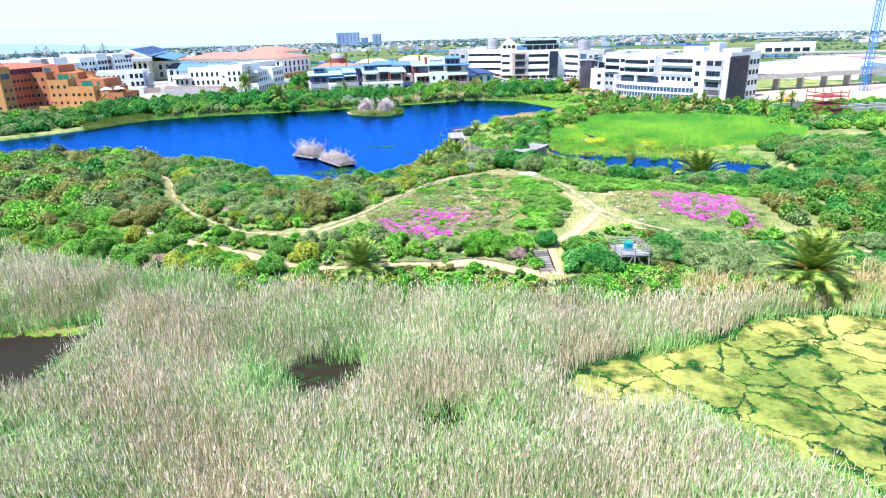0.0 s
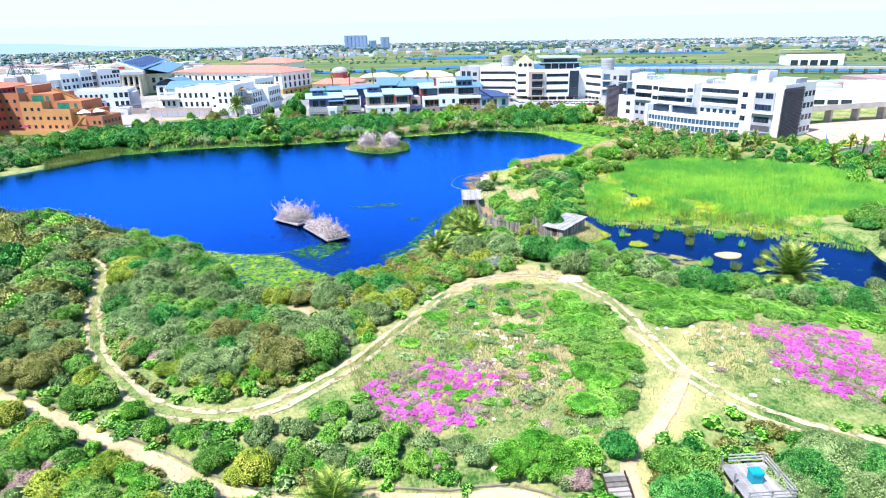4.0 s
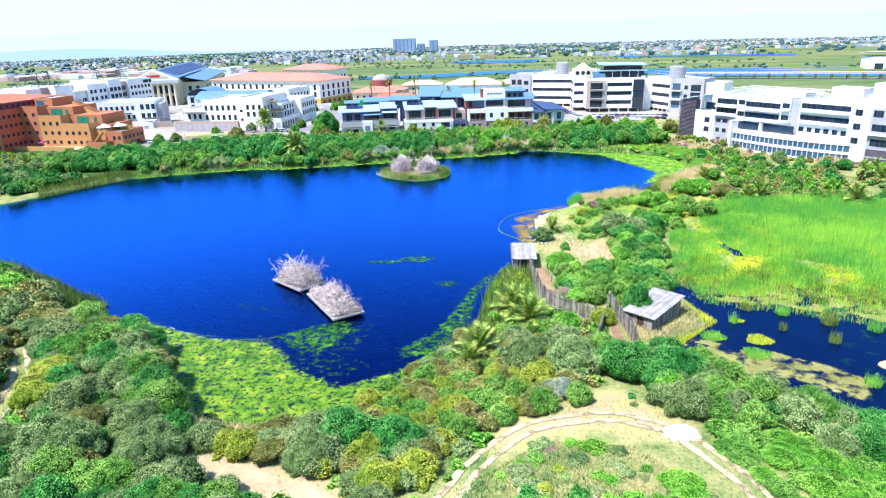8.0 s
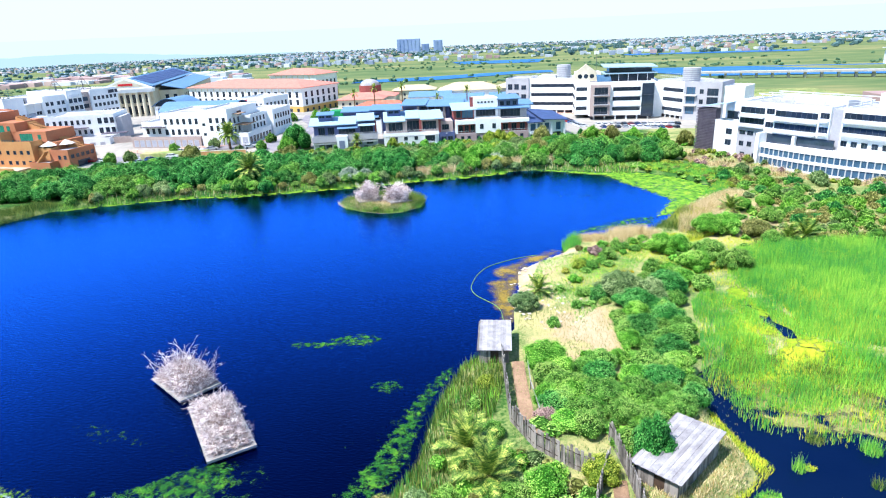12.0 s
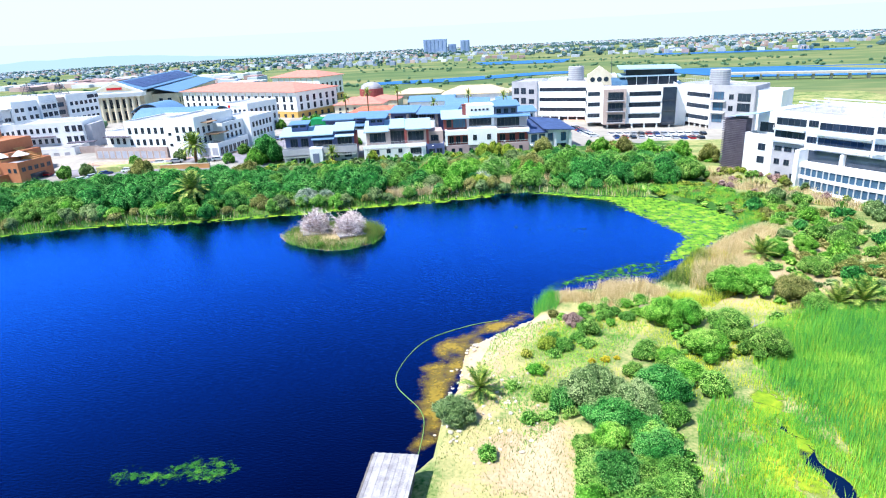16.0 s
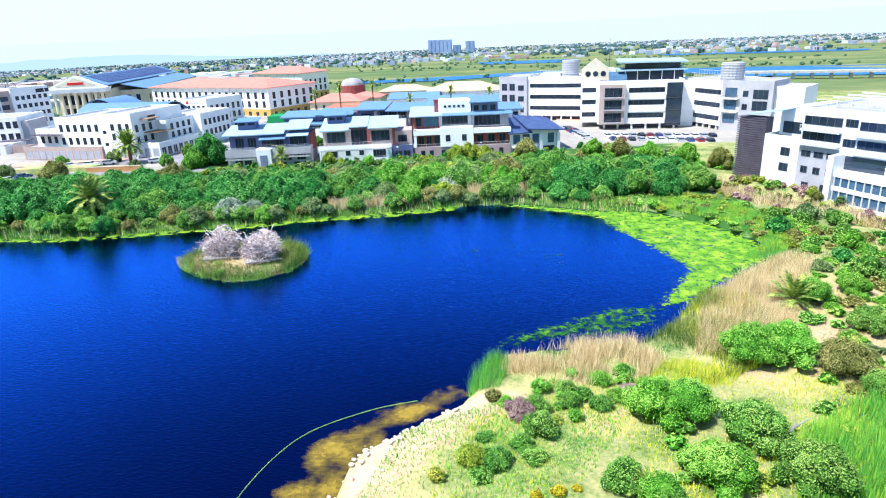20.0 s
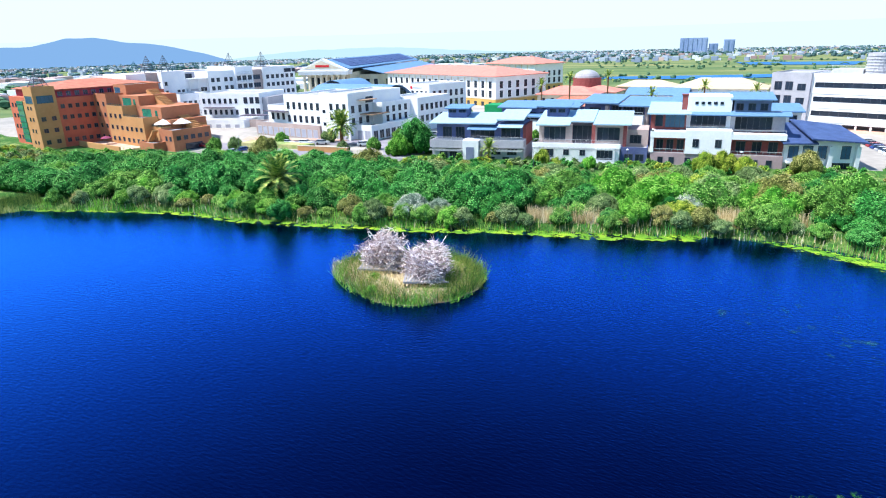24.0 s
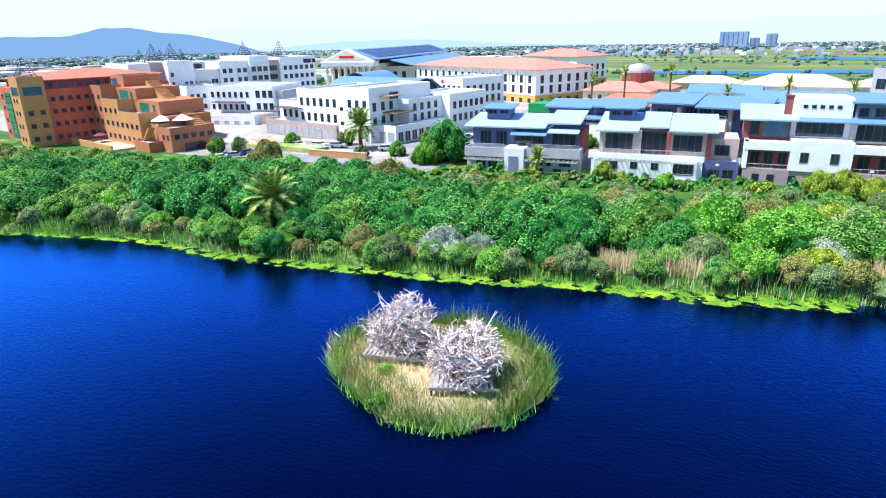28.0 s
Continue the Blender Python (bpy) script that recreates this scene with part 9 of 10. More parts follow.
hide(6.2, 160.4, 90, 7.2, 3.6, 3.2, 3.4, "weathered timber bird hide at the lake edge")
hide(20.3, 136.9, 50, 8.4, 4.2, 3.5, 3.9, "larger weathered bird hide with pale board roof")
palisade([(5.4, 161), (5.8, 154), (6.2, 148), (8.5, 143.5), (12, 140.5), (13.6, 139.5)], 2.3, "leaning grey palisade fence beside the walkway")
palisade([(12.8, 133.5), (14.0, 137.5), (15.2, 141)], 2.2, "grey palisade fence at the hide entrance")
palisade([(17.2, 131.5), (17.0, 136), (16.6, 140.6), (15.8, 145)], 2.3, "tall grey palisade fence along the hide")
ribbon("walkway", [(15.2, 132), (15.5, 135), (15.8, 139)], 1.3, MAT["wood_brown"], "brown boardwalk between fences", "walkway", lift=0.15, rag=0)
ribbon("walkway", [(7.3, 160.5), (7.6, 154), (8.2, 148), (9.6, 145)], 1.5, MAT["wood_brown"], "brown boardwalk to the lake hide", "walkway", lift=0.15, rag=0)
root = thing("handrail", "grey timber handrail beside the boardwalk", "handrail", 0, 0, 0)
b = Build()
rail_line = [(8.4, 160.5, gz(8.4, 160.5)), (8.6, 154, gz(8.6, 154)), (9.3, 148.5, gz(9.3, 148.5))]
for (x0, y0, z0), (x1, y1, z1) in zip(rail_line, rail_line[1:]):
    b.stick((x0, y0, z0 + 1.1), (x1, y1, z1 + 1.1), 0.07, 0.07, 4)
part("rail", b, MAT["wood_pale"], root)
for x0, y0, z0 in rail_line:
    part("post", Build().stick((x0, y0, z0 - 0.2), (x0, y0, z0 + 1.15), 0.08, 0.08, 5), MAT["wood_grey"], root)

# viewing deck with its bin
root = thing("viewing_deck", "white-painted viewing deck with rails on posts", "deck", 22.0, 67.2, 2.9, 4)
for i in range(14):
    part("plank", Build().box(i * 0.27, i * 0.27 + 0.25, 0, 4.4, 0.9, 0.98), MAT["wood_pale"], root)
for x, y in ((0.05, 0.05), (3.65, 0.05), (0.05, 4.3), (3.65, 4.3), (3.65, 2.2), (0.05, 2.2), (1.85, 0.05)):
    part("post", Build().box(x - 0.06, x + 0.06, y - 0.06, y + 0.06, -2.5, 1.95), MAT["wood_pale"], root)
for z in (1.35, 1.65, 1.95):
    part("rail", Build().box(0, 3.75, -0.05, 0.02, z - 0.1, z), MAT["wood_pale"], root)
    part("rail", Build().box(3.7, 3.77, 0.02, 4.35, z - 0.1, z), MAT["wood_pale"], root)
    part("rail", Build().box(0.6, 3.75, 4.35, 4.42, z - 0.1, z), MAT["wood_pale"], root)
part("brace", Build().stick((0.2, 0.05, -1.2), (1.6, 0.05, 0.8), 0.06).stick((3.5, 0.05, -1.2), (2.2, 0.05, 0.8), 0.06), MAT["wood_pale"], root)
root = thing("storage_box", "turquoise plastic box standing on the viewing deck", "box", 23.6, 69.6, 3.88, 4)
part("body", Build().box(-0.45, 0.45, -0.4, 0.4, 0, 0.85), MAT["turquoise"], root)
part("lid", Build().box(-0.5, 0.5, -0.45, 0.45, 0.85, 1.0).box(-0.2, 0.2, -0.5, -0.45, 0.75, 0.95), MAT["turquoise"], root)

# timber steps and path edging
root = thing("timber_steps", "weathered timber steps up from the path", "steps", 13.0, 66.5, gz(13, 66.5) - 0.1, 5)
for i in range(11):
    part("tread", Build().box(-0.9, 0.9, i * 0.42, i * 0.42 + 0.4, i * 0.14 - 0.3, i * 0.14 + 0.14), MAT["wood_grey"], root)
for sx in (-1.0, 0.95):
    part("stringer", Build().slab([(sx, 0, 0.2), (sx + 0.08, 0, 0.2), (sx + 0.08, 4.6, 1.74), (sx, 4.6, 1.74)], 0.3), MAT["wood_dark"], root)


def edging(line, off, label):
    pts = smooth(line, 2.0)
    root = thing("path_edging", label, "edging", kind="structure")
    b = Build()
    for p, q in zip(pts, pts[1:]):
        t = (Vector(q) - Vector(p)).normalized()
        a = Vector(p) + Vector((-t.y, t.x)) * off
        c = Vector(q) + Vector((-t.y, t.x)) * off
        b.stick((a.x, a.y, gz(a.x, a.y) + 0.1), (c.x, c.y, gz(c.x, c.y) + 0.1), 0.12, 0.12, 4)
    part("log", b, MAT["kerb"], root)


edging(PATH_A[2:], 1.15, "timber log edging along the sandy path")
edging(PATH_A[2:], -1.15, "timber log edging along the sandy path")

# floating boom and shoreline stones
b = Build()
line = smooth([(5.6, 171), (5.0, 178.7), (0.9, 184.5), (0.5, 189.5), (2.6, 196.0), (7.6, 200.4), (12, 202.5)], 0.8)
ring = [(math.cos(i * math.pi / 3) * 0.055, math.sin(i * math.pi / 3) * 0.055) for i in range(6)]
sides = [Vector((-(q[1] - p[1]), q[0] - p[0], 0)).normalized() for p, q in zip(line[:-1] + line[-2:-1], line[1:] + line[-1:])]
b.add([(p[0] + n_.x * u, p[1] + n_.y * u, 0.03 + w) for p, n_ in zip(line, sides) for u, w in ring],
      [(6 * i + j, 6 * i + (j + 1) % 6, 6 * i + 6 + (j + 1) % 6, 6 * i + 6 + j) for i in range(len(line) - 1) for j in range(6)])
thing("floating_boom", "thin pale green floating boom off the beach", "boom", data=b.mesh("floating_boom", MAT["boom"]))


def stone_mesh(seed):
    bm = bmesh.new()
    bmesh.ops.create_icosphere(bm, subdivisions=1, radius=1)
    g = np.random.default_rng(seed)
    for v in bm.verts:
        v.co *= 1 + g.uniform(-0.25, 0.2)
        v.co.z *= 0.6
    me = bpy.data.meshes.new("stone")
    bm.to_mesh(me)
    bm.free()
    me.materials.append(MAT["rock"])
    return me


STONES = [stone_mesh(i) for i in range(4)]
g = np.random.default_rng(77)
for i in range(150):
    t = g.uniform(0, 1)
    if i < 90:
        x, y = 8.5 + g.normal() * 1.2 + (6 * max(0, t - 0.6)), 173 + 27 * t
        if t > 0.75:
            x += (t - 0.75) * 18
    else:
        x, y = 13.5 + g.normal() * 2.2, 179 + g.normal() * 4.5
    ob = new("stone", STONES[i % 4])
    s = g.uniform(0.08, 0.28)
    ob.matrix_basis = pose(x, y, max(gz(x, y), -0.1) + 0.05, 0, 0, g.uniform(0, 360)) @ Matrix.Diagonal((s, s * 1.2, s, 1))
    tagged(ob, "pale weathered stone on the sandy beach", "stone", "beach stones")
for i in range(90):
    x, y = (6 + g.normal() * 3.4, 91 + g.normal() * 6) if i < 60 else (g.uniform(22, 34), g.uniform(80, 96))
    ob = new("rock", STONES[i % 4])
    s = g.uniform(0.12, 0.42)
    ob.matrix_basis = pose(x, y, gz(x, y) + 0.05, 0, 0, g.uniform(0, 360)) @ Matrix.Diagonal((s, s * 1.2, s, 1))
    tagged(ob, "pale limestone rock lying on the knoll", "rock", "knoll rocks")
g = np.random.default_rng(77)
hv, ht = lump(g, (0, 0, 0), (1.9, 1.3, 0.32), 16, 7)
hv[:, :2] *= g.uniform(0.85, 1.15, (len(hv), 1))
ob = thing("gravel_pile", "low pile of white gravel beside the track", "gravel pile", 16.4, 110.4, gz(16.4, 110.4), 20, data=tri_mesh("gravel_pile", hv, ht, np.zeros(len(ht)), (MAT["canvas"],)))
b = Build()
b.stick((0, 0, 0), (1.6, 1.1, 0.35), 0.16, 0.12, 6).stick((1.6, 1.1, 0.35), (3.4, 1.9, 0.6), 0.12, 0.05, 6).stick((1.6, 1.1, 0.35), (2.2, 2.2, 0.8), 0.08, 0.03, 5)
thing("fallen_log", "bleached fallen tree trunk on the sand", "log", 43.5, 197.5, gz(43.5, 197.5) + 0.2, 10, data=b.mesh("fallen_log", MAT["wood_pale"]))


# ---- streets, walls, cars ----
ribbon("road", [(-190, 318), (-160, 316), (-134, 317.5), (-112, 319), (-96, 325), (-84, 333), (-79, 348), (-80, 375), (-92, 405), (-98, 430)], 8.0, MAT["asphalt"], "pale grey asphalt street", "road", lift=0.12, rag=0)
ribbon("road", [(-88, 329), (-76, 316), (-72, 309), (-74, 303)], 8.0, MAT["asphalt"], "pale grey side street", "road", lift=0.14, rag=0)
ribbon("road", [(-76, 303), (-92, 303.5), (-112, 303.5), (-124, 303), (-134, 297)], 7.0, MAT["asphalt"], "asphalt lane below the retaining wall", "road", lift=0.13, rag=0)
ribbon("pavement", [(-144, 325.6), (-112, 325), (-100, 329), (-90, 338)], 3.0, MAT["brick_pave"], "pinkish brick pavement", "pavement", lift=0.2, rag=0)
sheet("pavement", [(31, 345), (72, 336), (86, 348), (76, 372), (71, 366), (44, 371), (39, 398), (30, 400)], 0.9, MAT["concrete"], "pale concrete car park", "car park")
sheet("pavement", [(32, 372), (43, 371), (39, 398), (30, 402)], 0.95, MAT["brick_pave"], "brick-paved drive beside the offices", "pavement")
root = thing("retaining_wall", "ochre rendered retaining wall along the lane", "wall", -103, 306.3, 0.2, 8)
part("wall", Build().box(0, 16, 0, 0.4, 0, 2.6), MAT["orange"], root)
part("coping", Build().box(-0.05, 16.05, -0.06, 0.46, 2.6, 2.75), MAT["cream"], root)
b = Build()
b.slab([(-128, 309, 2.0), (-103, 308.5, 2.6), (-103, 313.5, 2.4), (-128, 314, 2.0)], 2.6)
thing("lawn_bank", "sloping mown lawn above the lane", "lawn", kind="structure", data=b.mesh("lawn_bank", BLADE["grass"]))


def car_kit(paint):
    body = Build()
    prof = [(-2.1, 0.35), (-2.15, 0.75), (-1.95, 0.95), (-1.1, 1.0), (1.0, 1.0), (2.0, 0.85), (2.15, 0.6), (2.1, 0.35)]
    n = len(prof)
    vs = [(x, y, z) for y in (-0.86, 0.86) for x, z in prof]
    body.add(vs, [tuple(reversed(range(n))), tuple(range(n, 2 * n))] + [(i, (i + 1) % n, n + (i + 1) % n, n + i) for i in range(n)])
    roof = Build().add([(-1.5, -0.7, 1.42), (0.45, -0.7, 1.45), (0.45, 0.7, 1.45), (-1.5, 0.7, 1.42)], [(0, 1, 2, 3)])
    roof.box(-1.5, 0.45, -0.7, 0.7, 1.38, 1.42)
    cab = Build()
    c = [(-1.95, -0.8, 0.99), (1.05, -0.8, 0.99), (0.45, -0.68, 1.38), (-1.5, -0.68, 1.38)]
    cab.add(c + [(x, -y, z) for x, y, z in c], [(0, 1, 2, 3), (7, 6, 5, 4), (0, 3, 7, 4), (1, 5, 6, 2)])
    return body.mesh("body", paint), roof.mesh("roof", paint), cab.mesh("glazing", MAT["glass"])


WHEEL = Build().stick((0, -0.1, 0), (0, 0.1, 0), 0.32, 0.32, 12).mesh("wheel", MAT["tyre"])
CARS = {k: car_kit(MAT["car_" + k]) for k in ("white", "silver", "blue", "red", "black")}


def car(kind, x, y, yaw, z=None, i=0):
    root = thing("car", {"white": "white", "silver": "silver grey", "blue": "dark blue", "red": "dark red", "black": "black"}[kind] + " parked hatchback car", "car", x, y, (gz(x, y) + 0.15) if z is None else z, yaw, group="parked cars")
    for nm, me in zip(("body", "roof", "glazing"), CARS[kind]):
        part(nm, me, None, root)
    for wx in (-1.3, 1.35):
        for wy in (-0.8, 0.8):
            part("wheel", WHEEL, None, root, at=pose(wx, wy, 0.32))


order = ("white", "silver", "blue", "white", "black", "silver", "white", "red")
for i, (x, y, a) in enumerate(((-134, 314.5, 2), (-128.5, 314.6, 0), (-122, 315, 2), (-115.5, 315.6, 3), (-109, 316.4, 8), (-104, 318, 20), (-158, 313, 0), (-151, 313, 2), (-145, 313.5, 0), (-124, 302, 60), (-121, 304, 60), (-127.5, 300.5, 55), (-130.5, 297.5, 50), (-133, 294, 50), (-136, 291.5, 40), (-113, 304.5, 5), (-90, 320, 40), (-81, 343, 80), (-84, 362, 85))):
    car(order[i % 8] if i not in (4, 15) else "white", x, y, a, None)
for i in range(13):
    car(order[(i * 3) % 8], 45 + i * 2.55, 354.5 - i * 0.35, 96, 0.92)
for i in range(11):
    car(order[(i * 5 + 2) % 8], 46 + i * 2.7, 347 - i * 0.5, 96, 0.92)
for i in range(8):
    car(order[(i * 3 + 1) % 8], 33.5 + i * 0.7, 372 - i * 3.0, 20, 0.97)

# street lamps
for x, y in ((-14, 313), (8, 318), (-34, 309), (-86, 307), (-70, 330), (-128, 308)):
    root = thing("street_lamp", "slim grey street lamp with round head", "street lamp", x, y, gz(x, y), group="street lamps")
    part("pole", Build().stick((0, 0, -0.2), (0, 0, 4.6), 0.07, 0.05, 6), MAT["frame"], root)
    part("head", Build().stick((0, 0, 4.6), (0, 0, 4.75), 0.3, 0.32, 10).stick((0, 0, 4.75), (0, 0, 4.95), 0.32, 0.05, 10), MAT["frame_w"], root)

# ---- building site ----
root = thing("tower_crane", "blue lattice tower crane on the building site", "crane", 178, 260, -0.5)
b = Build()
for sx in (-1, 1):
    for sy in (-1, 1):
        b.stick((sx, sy, 0), (sx, sy, 42), 0.14, 0.14, 4)
for i in range(21):
    z = i * 2
    for (ax, ay), (bx, by) in (((-1, -1), (1, -1)), ((1, -1), (1, 1)), ((1, 1), (-1, 1)), ((-1, 1), (-1, -1))):
        b.stick((ax, ay, z), (bx, by, z + 2), 0.08, 0.08, 3)
part("mast", b, MAT["crane_blue"], root)
b = Build()
for y, z in ((-0.8, 42), (0.8, 42), (0, 43.6)):
    b.stick((-14, y, z), (40, y, z), 0.12, 0.12, 4)
for i in range(26):
    b.stick((-12 + i * 2, -0.8, 42), (-11 + i * 2, 0, 43.6), 0.06, 0.06, 3).stick((-11 + i * 2, 0, 43.6), (-10 + i * 2, 0.8, 42), 0.06, 0.06, 3)
part("jib", b, MAT["crane_blue"], root)
root = thing("scaffold", "rust-red scaffolding round concrete floors", "scaffold", 119, 190, 0.2, 12)
for z in (0, 2.4, 4.8, 7.2):
    part("floor", Build().box(0, 9, 0, 7, z, z + 0.2), MAT["scaffold"], root)
for x in (0, 3, 6, 9):
    for y in (0, 7):
        part("pole", Build().stick((x, y, -0.5), (x, y, 9.4), 0.1, 0.1, 5), MAT["scaffold"], root)
for z in (1.2, 3.6, 6.0, 8.4):
    part("rail", Build().box(0, 9, -0.06, 0, z, z + 0.25).box(-0.06, 0, 0, 7, z, z + 0.25), MAT["scaffold"], root)
sheet("building_site", [(116, 214), (126, 206), (190, 206), (210, 300), (128, 264), (124, 236)], 1.25, MAT["earth"], "bare pinkish earth of a building site", "building site")
for x, y, a, l, m in ((112, 206, 20, 14, "concrete"), (118, 222, 60, 16, "hoarding"), (128, 196, 12, 20, "concrete"), (134, 200, 12, 14, "hoarding"), (130, 190.5, 12, 18, "concrete")):
    root = thing("site_wall", "unfinished concrete wall" if m == "concrete" else "blue site hoarding", "wall", x, y, 0.6, a, group="site walls")
    part("panel", Build().box(0, l, 0, 0.3, 0, 3.2), MAT[m], root)
    part("cap", Build().box(0, l, -0.05, 0.35, 3.2, 3.4), MAT["frame_w"], root)
root = thing("excavator", "yellow excavator parked on the building site", "excavator", 121, 216, 1.3, 30)
part("track", Build().box(-1.6, 1.6, -1.2, -0.7, 0, 0.8), MAT["tyre"], root)
part("track", Build().box(-1.6, 1.6, 0.7, 1.2, 0, 0.8), MAT["tyre"], root)
part("body", Build().box(-1.6, 1.2, -1.1, 1.1, 0.9, 2.0), MAT["digger"], root)
part("cab", Build().box(0.0, 1.2, -1.1, 0.0, 2.0, 3.0), MAT["digger"], root)
part("boom_arm", Build().stick((1.0, 0.4, 1.6), (3.4, 0.4, 4.2), 0.25, 0.2).stick((3.4, 0.4, 4.2), (5.0, 0.4, 2.2), 0.2, 0.15), MAT["digger"], root)
part("bucket", Build().box(4.6, 5.4, 0.0, 0.8, 1.4, 2.2), MAT["frame"], root)
h = House("warehouse", "low white commercial building with flat roofs", "building", (140, 330), (210, 316), z=-0.5)
h.block("wall", 0, 70, 0, 20, 0, 7, "white", parapet=0.6), h.block("wall", 50, 70, -8, 20, 0, 11, "white", parapet=0.6), h.wins("f", -0.01, span(2, 48, 8), [2.2], 4.6, 2.2, 3)
h = House("warehouse", "large white hall with sloping roof", "building", (355, 705), (408, 690), z=-8)
h.block("wall", 0, 54, 0, 30, 0, 14, "white"), h.put("roof", Build().slab([(-2, -2, 19), (56, -2, 19), (56, 32, 17), (-2, 32, 17)], 0.5), "white"), h.wins("f", -0.01, span(4, 50, 5), [2], 7, 6, 3)
h = House("walkway_bridge", "elevated pale concrete road deck on piers", "bridge", (118, 262), (230, 292), z=1)
h.put("deck", Build().box(0, h.w, 0, 7, 5.2, 6.2).box(0, h.w, 0, 0.3, 6.2, 7.2), "concrete")
for x in span(0, h.w, 9):
    h.put("pier", Build().box(x - 0.5, x + 0.5, 2, 5, -3, 5.2), "concrete")

# ---- distance ----
def slope_z(x, y):
    return 0.5 - 0.0147 * (math.hypot(x, y) - 400)


MAT["canal"] = water_mat("canal_water", (0.02, 0.10, 0.30, 1), (0.03, 0.14, 0.38, 1), 0.2, 0.2, 0.5, 0.3, tint=(0.3, 0.6, 1.0, 1))
for poly in ([(-140, 700), (-53, 705), (18, 758), (60, 770), (60, 815), (18, 812), (-60, 770), (-140, 740)], [(130, 740), (166, 776), (420, 720), (900, 560), (900, 420), (420, 560), (250, 612), (165, 632)], [(-80, 1215), (80, 1205), (60, 1060), (-60, 1090)], [(220, 1300), (520, 1220), (480, 1150), (220, 1220)]):
    b = Build()
    b.add([(x, y, slope_z(x, y) + 0.5) for x, y in poly], [tuple(range(len(poly)))])
    thing("water", "distant blue canal across the plain", "canal", kind="structure", data=b.mesh("water", MAT["canal"]))
h = House("viaduct", "long low concrete viaduct across the plain", "bridge", (150, 606), (560, 480), z=-4)
h.put("deck", Build().box(0, h.w, 0, 8, 5, 6.4), "concrete")
for x in span(0, h.w, 40):
    h.put("pier", Build().box(x - 0.8, x + 0.8, 2, 6, -4, 5), "concrete")
for i, (x0, x1, ht) in enumerate(((-388, -300, 50), (-292, -266, 30), (-248, -216, 42))):
    h = House("tower_block", "distant residential tower block with haze put into its blue-grey colour", "tower block", (x0, 2532 + i * 8), (x1, 2540 + i * 8), z=-32, group="distant towers")
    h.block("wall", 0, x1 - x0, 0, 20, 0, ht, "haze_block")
    for k_ in range(6 if i == 0 else 2):
        n_ = 6 if i == 0 else 2
        h.put("balcony_column", Build().box((k_ + 0.25) * (x1 - x0) / n_, (k_ + 0.75) * (x1 - x0) / n_, -1.5, 0, 2, ht - 2), "haze_block")


def far_city(name, n, seed, lo, hi, materials, size, label, hgt, spread=(-1.25, 0.85)):
    """Many small blocks spread over the plain, one mesh per material."""
    g = np.random.default_rng(seed)
    for mi, m in enumerate(materials):
        b = Build()
        c = 0
        while c < n // len(materials):
            a, d_ = g.uniform(*spread), math.sqrt(g.uniform(lo * lo, hi * hi))
            x, y = d_ * math.sin(a), d_ * math.cos(a)
            if noise.noise((x * 0.0022, y * 0.0022, seed)) < -0.05:
                c += 0.25
                continue
            w, dd, h_ = g.uniform(*size), g.uniform(*size), g.uniform(*hgt)
            z = slope_z(x, y)
            b.box(x - w / 2, x + w / 2, y - dd / 2, y + dd / 2, z - 4, z + h_)
            c += 1
        thing(name, label, "buildings", kind="stuff", data=b.mesh(name, m))


# far buildings and trees: distance haze is put into these pale, bluish base colours
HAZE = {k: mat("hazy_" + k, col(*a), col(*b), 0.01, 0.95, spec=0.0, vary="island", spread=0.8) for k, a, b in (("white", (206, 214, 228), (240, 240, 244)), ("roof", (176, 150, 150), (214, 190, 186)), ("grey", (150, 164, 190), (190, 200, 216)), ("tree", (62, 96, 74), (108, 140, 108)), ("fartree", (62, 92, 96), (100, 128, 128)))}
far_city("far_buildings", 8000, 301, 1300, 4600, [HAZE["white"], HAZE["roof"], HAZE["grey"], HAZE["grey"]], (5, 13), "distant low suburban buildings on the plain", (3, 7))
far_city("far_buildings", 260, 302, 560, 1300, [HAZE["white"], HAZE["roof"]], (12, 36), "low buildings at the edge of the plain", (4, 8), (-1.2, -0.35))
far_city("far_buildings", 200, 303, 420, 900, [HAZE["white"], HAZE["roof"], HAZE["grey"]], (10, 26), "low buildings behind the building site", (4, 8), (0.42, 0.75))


def far_trees(n, seed, lo, hi, material, r, label, spread=(-1.25, 0.85), cut=-0.05):
    g = np.random.default_rng(seed)
    out = []
    c = 0
    while c < n:
        a, d_ = g.uniform(*spread), math.sqrt(g.uniform(lo * lo, hi * hi))
        x, y = d_ * math.sin(a), d_ * math.cos(a)
        c += 1
        if noise.noise((x * 0.004, y * 0.008, seed)) < cut:
            continue
        k = g.uniform(*r)
        z = slope_z(x, y)
        for _ in range(2):
            o = g.normal(size=3) * np.array([k * 0.6, k * 0.6, k * 0.12])
            out += sphere_quads((x + o[0], y + o[1], z + k * 0.45 + o[2]), (k * g.uniform(0.5, 0.9), k * g.uniform(0.5, 0.9), k * g.uniform(0.4, 0.65)), 5, 3)
    thing("far_trees", label, "trees", kind="stuff", data=soup("far_trees", np.array(out), 3, material))


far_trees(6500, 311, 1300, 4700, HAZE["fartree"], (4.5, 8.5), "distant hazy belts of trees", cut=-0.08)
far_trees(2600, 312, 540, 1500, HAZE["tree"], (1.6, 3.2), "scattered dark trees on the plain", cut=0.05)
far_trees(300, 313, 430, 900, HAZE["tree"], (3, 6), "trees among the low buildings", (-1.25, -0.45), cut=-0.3)


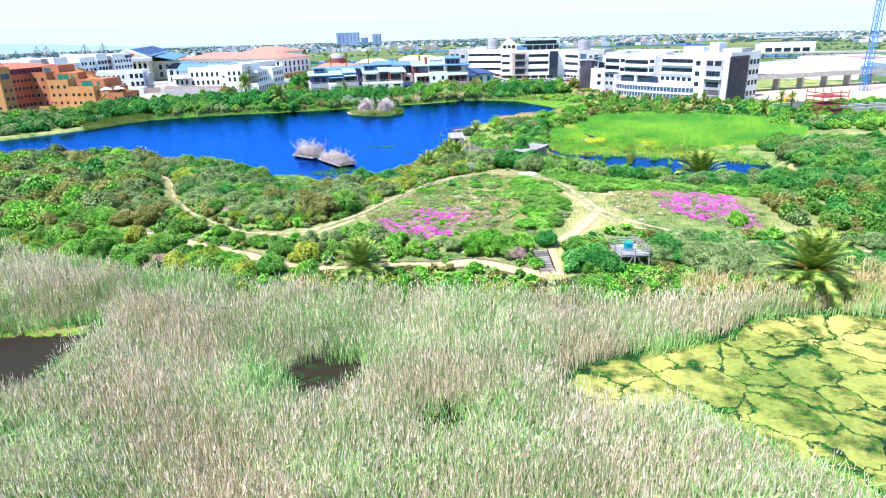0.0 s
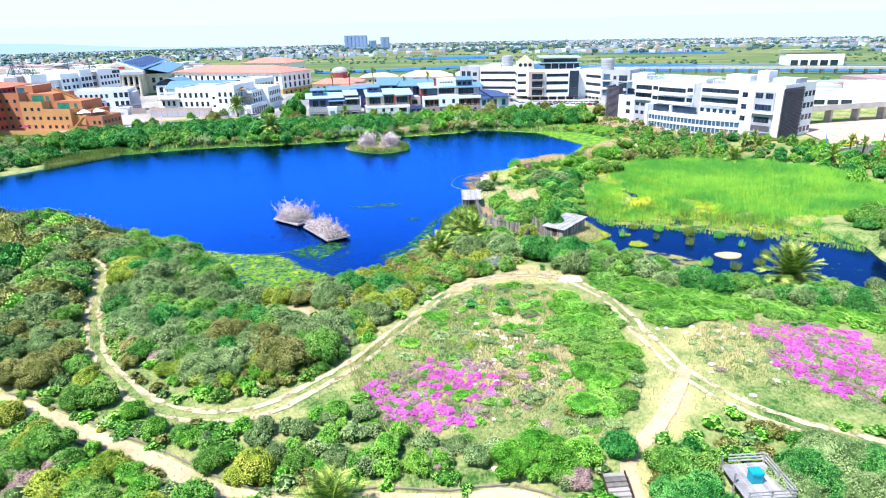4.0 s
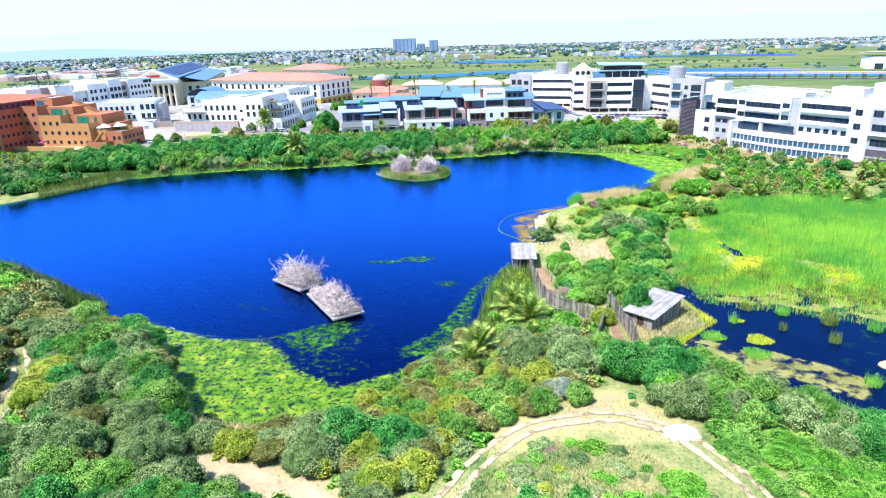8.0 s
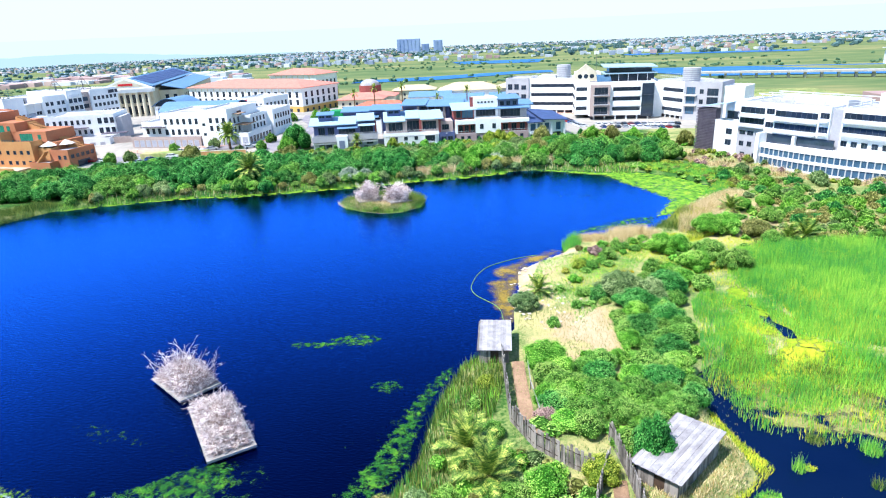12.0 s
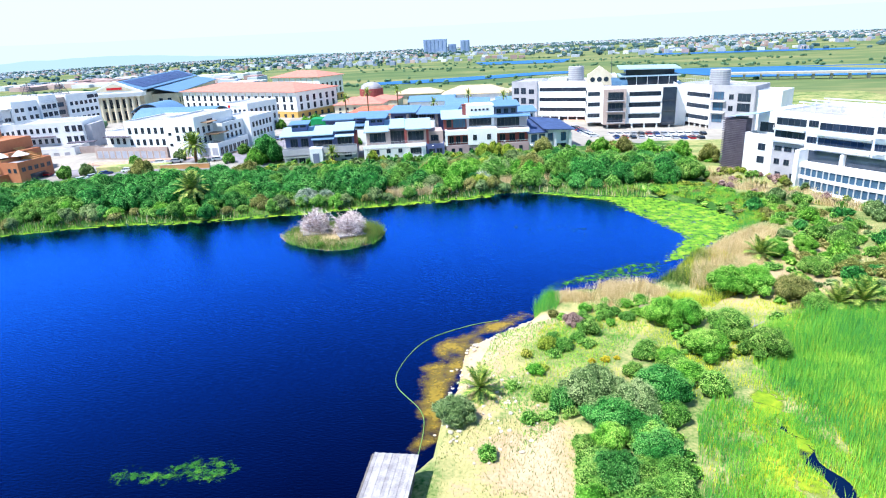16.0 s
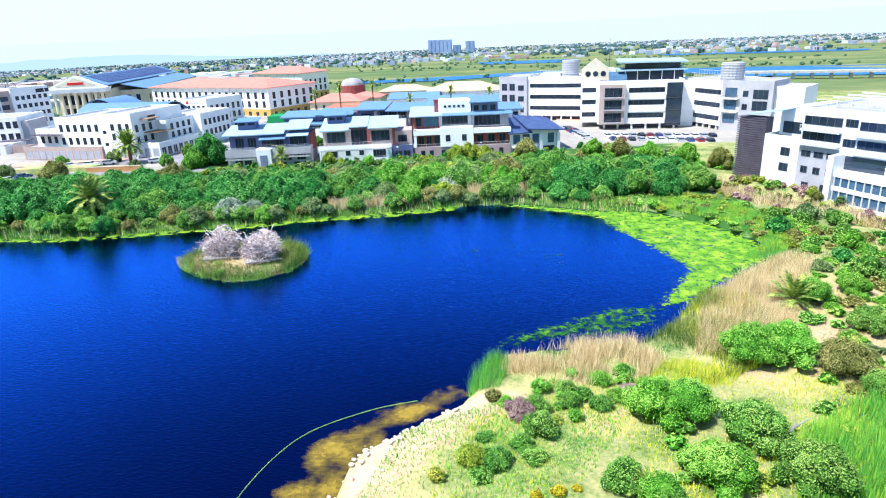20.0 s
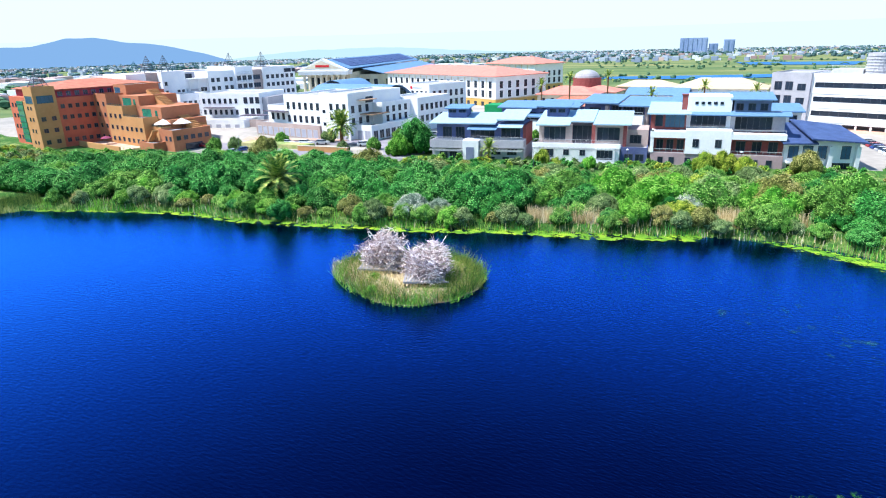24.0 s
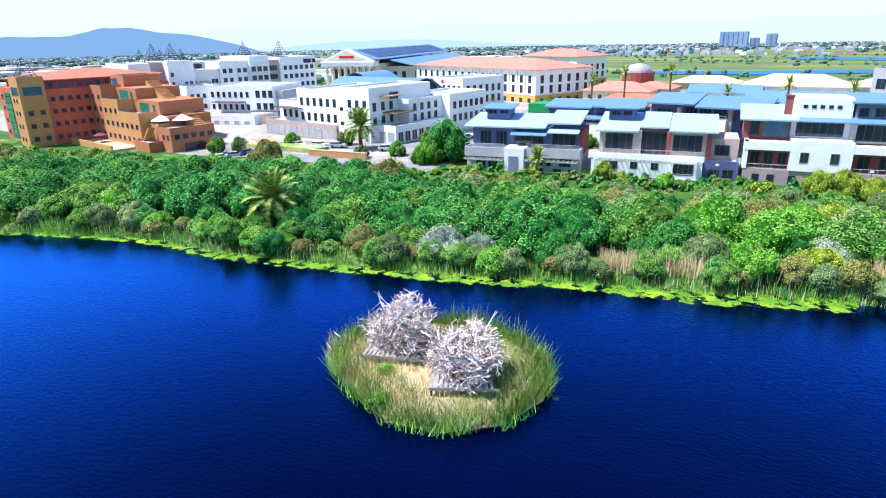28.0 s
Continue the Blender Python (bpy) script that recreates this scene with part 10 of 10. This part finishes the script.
def ridge(name, pts, base, material, label, d_=4600):
    """A hill silhouette: azimuth in degrees and height, with depth behind it."""
    n = 160
    az = np.linspace(pts[0][0], pts[-1][0], n)
    hz = np.interp(az, [p[0] for p in pts], [p[1] for p in pts])
    vs, fs = [], []
    for i, (a, h_) in enumerate(zip(np.radians(az), hz)):
        h_ += 5 * noise.noise((a * 40, 1.0, d_ * 0.1)) * (1 if h_ > base + 20 else 0.2)
        for k_, (dd, zz) in enumerate(((d_ - 500, base), (d_ - 180, base + (h_ - base) * 0.55), (d_, h_))):
            vs.append((dd * math.sin(a), dd * math.cos(a), zz))
    for i in range(n - 1):
        for k_ in (0, 1):
            a = i * 3 + k_
            fs.append((a, a + 3, a + 4, a + 1))
    me = bpy.data.meshes.new(name)
    me.from_pydata(vs, [], fs)
    me.materials.append(material)
    thing(name, label, "hills", kind="structure", data=me)


# self-lit backdrop colour, no lamp: haze and daylight are in the emission
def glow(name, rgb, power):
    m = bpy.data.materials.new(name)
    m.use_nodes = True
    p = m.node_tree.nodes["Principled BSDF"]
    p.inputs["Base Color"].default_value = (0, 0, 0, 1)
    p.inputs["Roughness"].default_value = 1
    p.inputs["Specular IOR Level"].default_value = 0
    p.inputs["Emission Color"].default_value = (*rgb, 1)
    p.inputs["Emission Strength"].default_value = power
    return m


# mountain and hills glow evenly, with distance haze put into their colour
ridge("backdrop", [(-75, 60), (-63.6, 61), (-60, 62), (-57.8, 103), (-55.9, 106), (-54, 78), (-51.1, 52), (-48.2, -4), (-46, -60)], -90, glow("mountain_haze_glow", (0.14, 0.26, 0.44), 1.0), "mountain beyond the city with haze put into its glowing blue", 4560)
ridge("backdrop", [(-75, -60), (-50, -48), (-46, -30), (-43.7, -20), (-41, -6), (-38, -2), (-34.2, 2), (-30, -10), (-24, -30), (-18, -34), (-10, -60), (0, -75)], -100, glow("hills_haze_glow", (0.34, 0.49, 0.56), 1.0), "hills on the horizon with haze put into their pale glow", 4700)
# added glowing band that covers the dark sky below the horizon
ridge("backdrop", [(-110, 90), (-60, 90), (0, 90), (60, 90), (110, 90)], -160, glow("horizon_haze_glow", (0.47, 0.58, 0.63), 1.0), "glowing haze-coloured band added along the horizon", 4850)
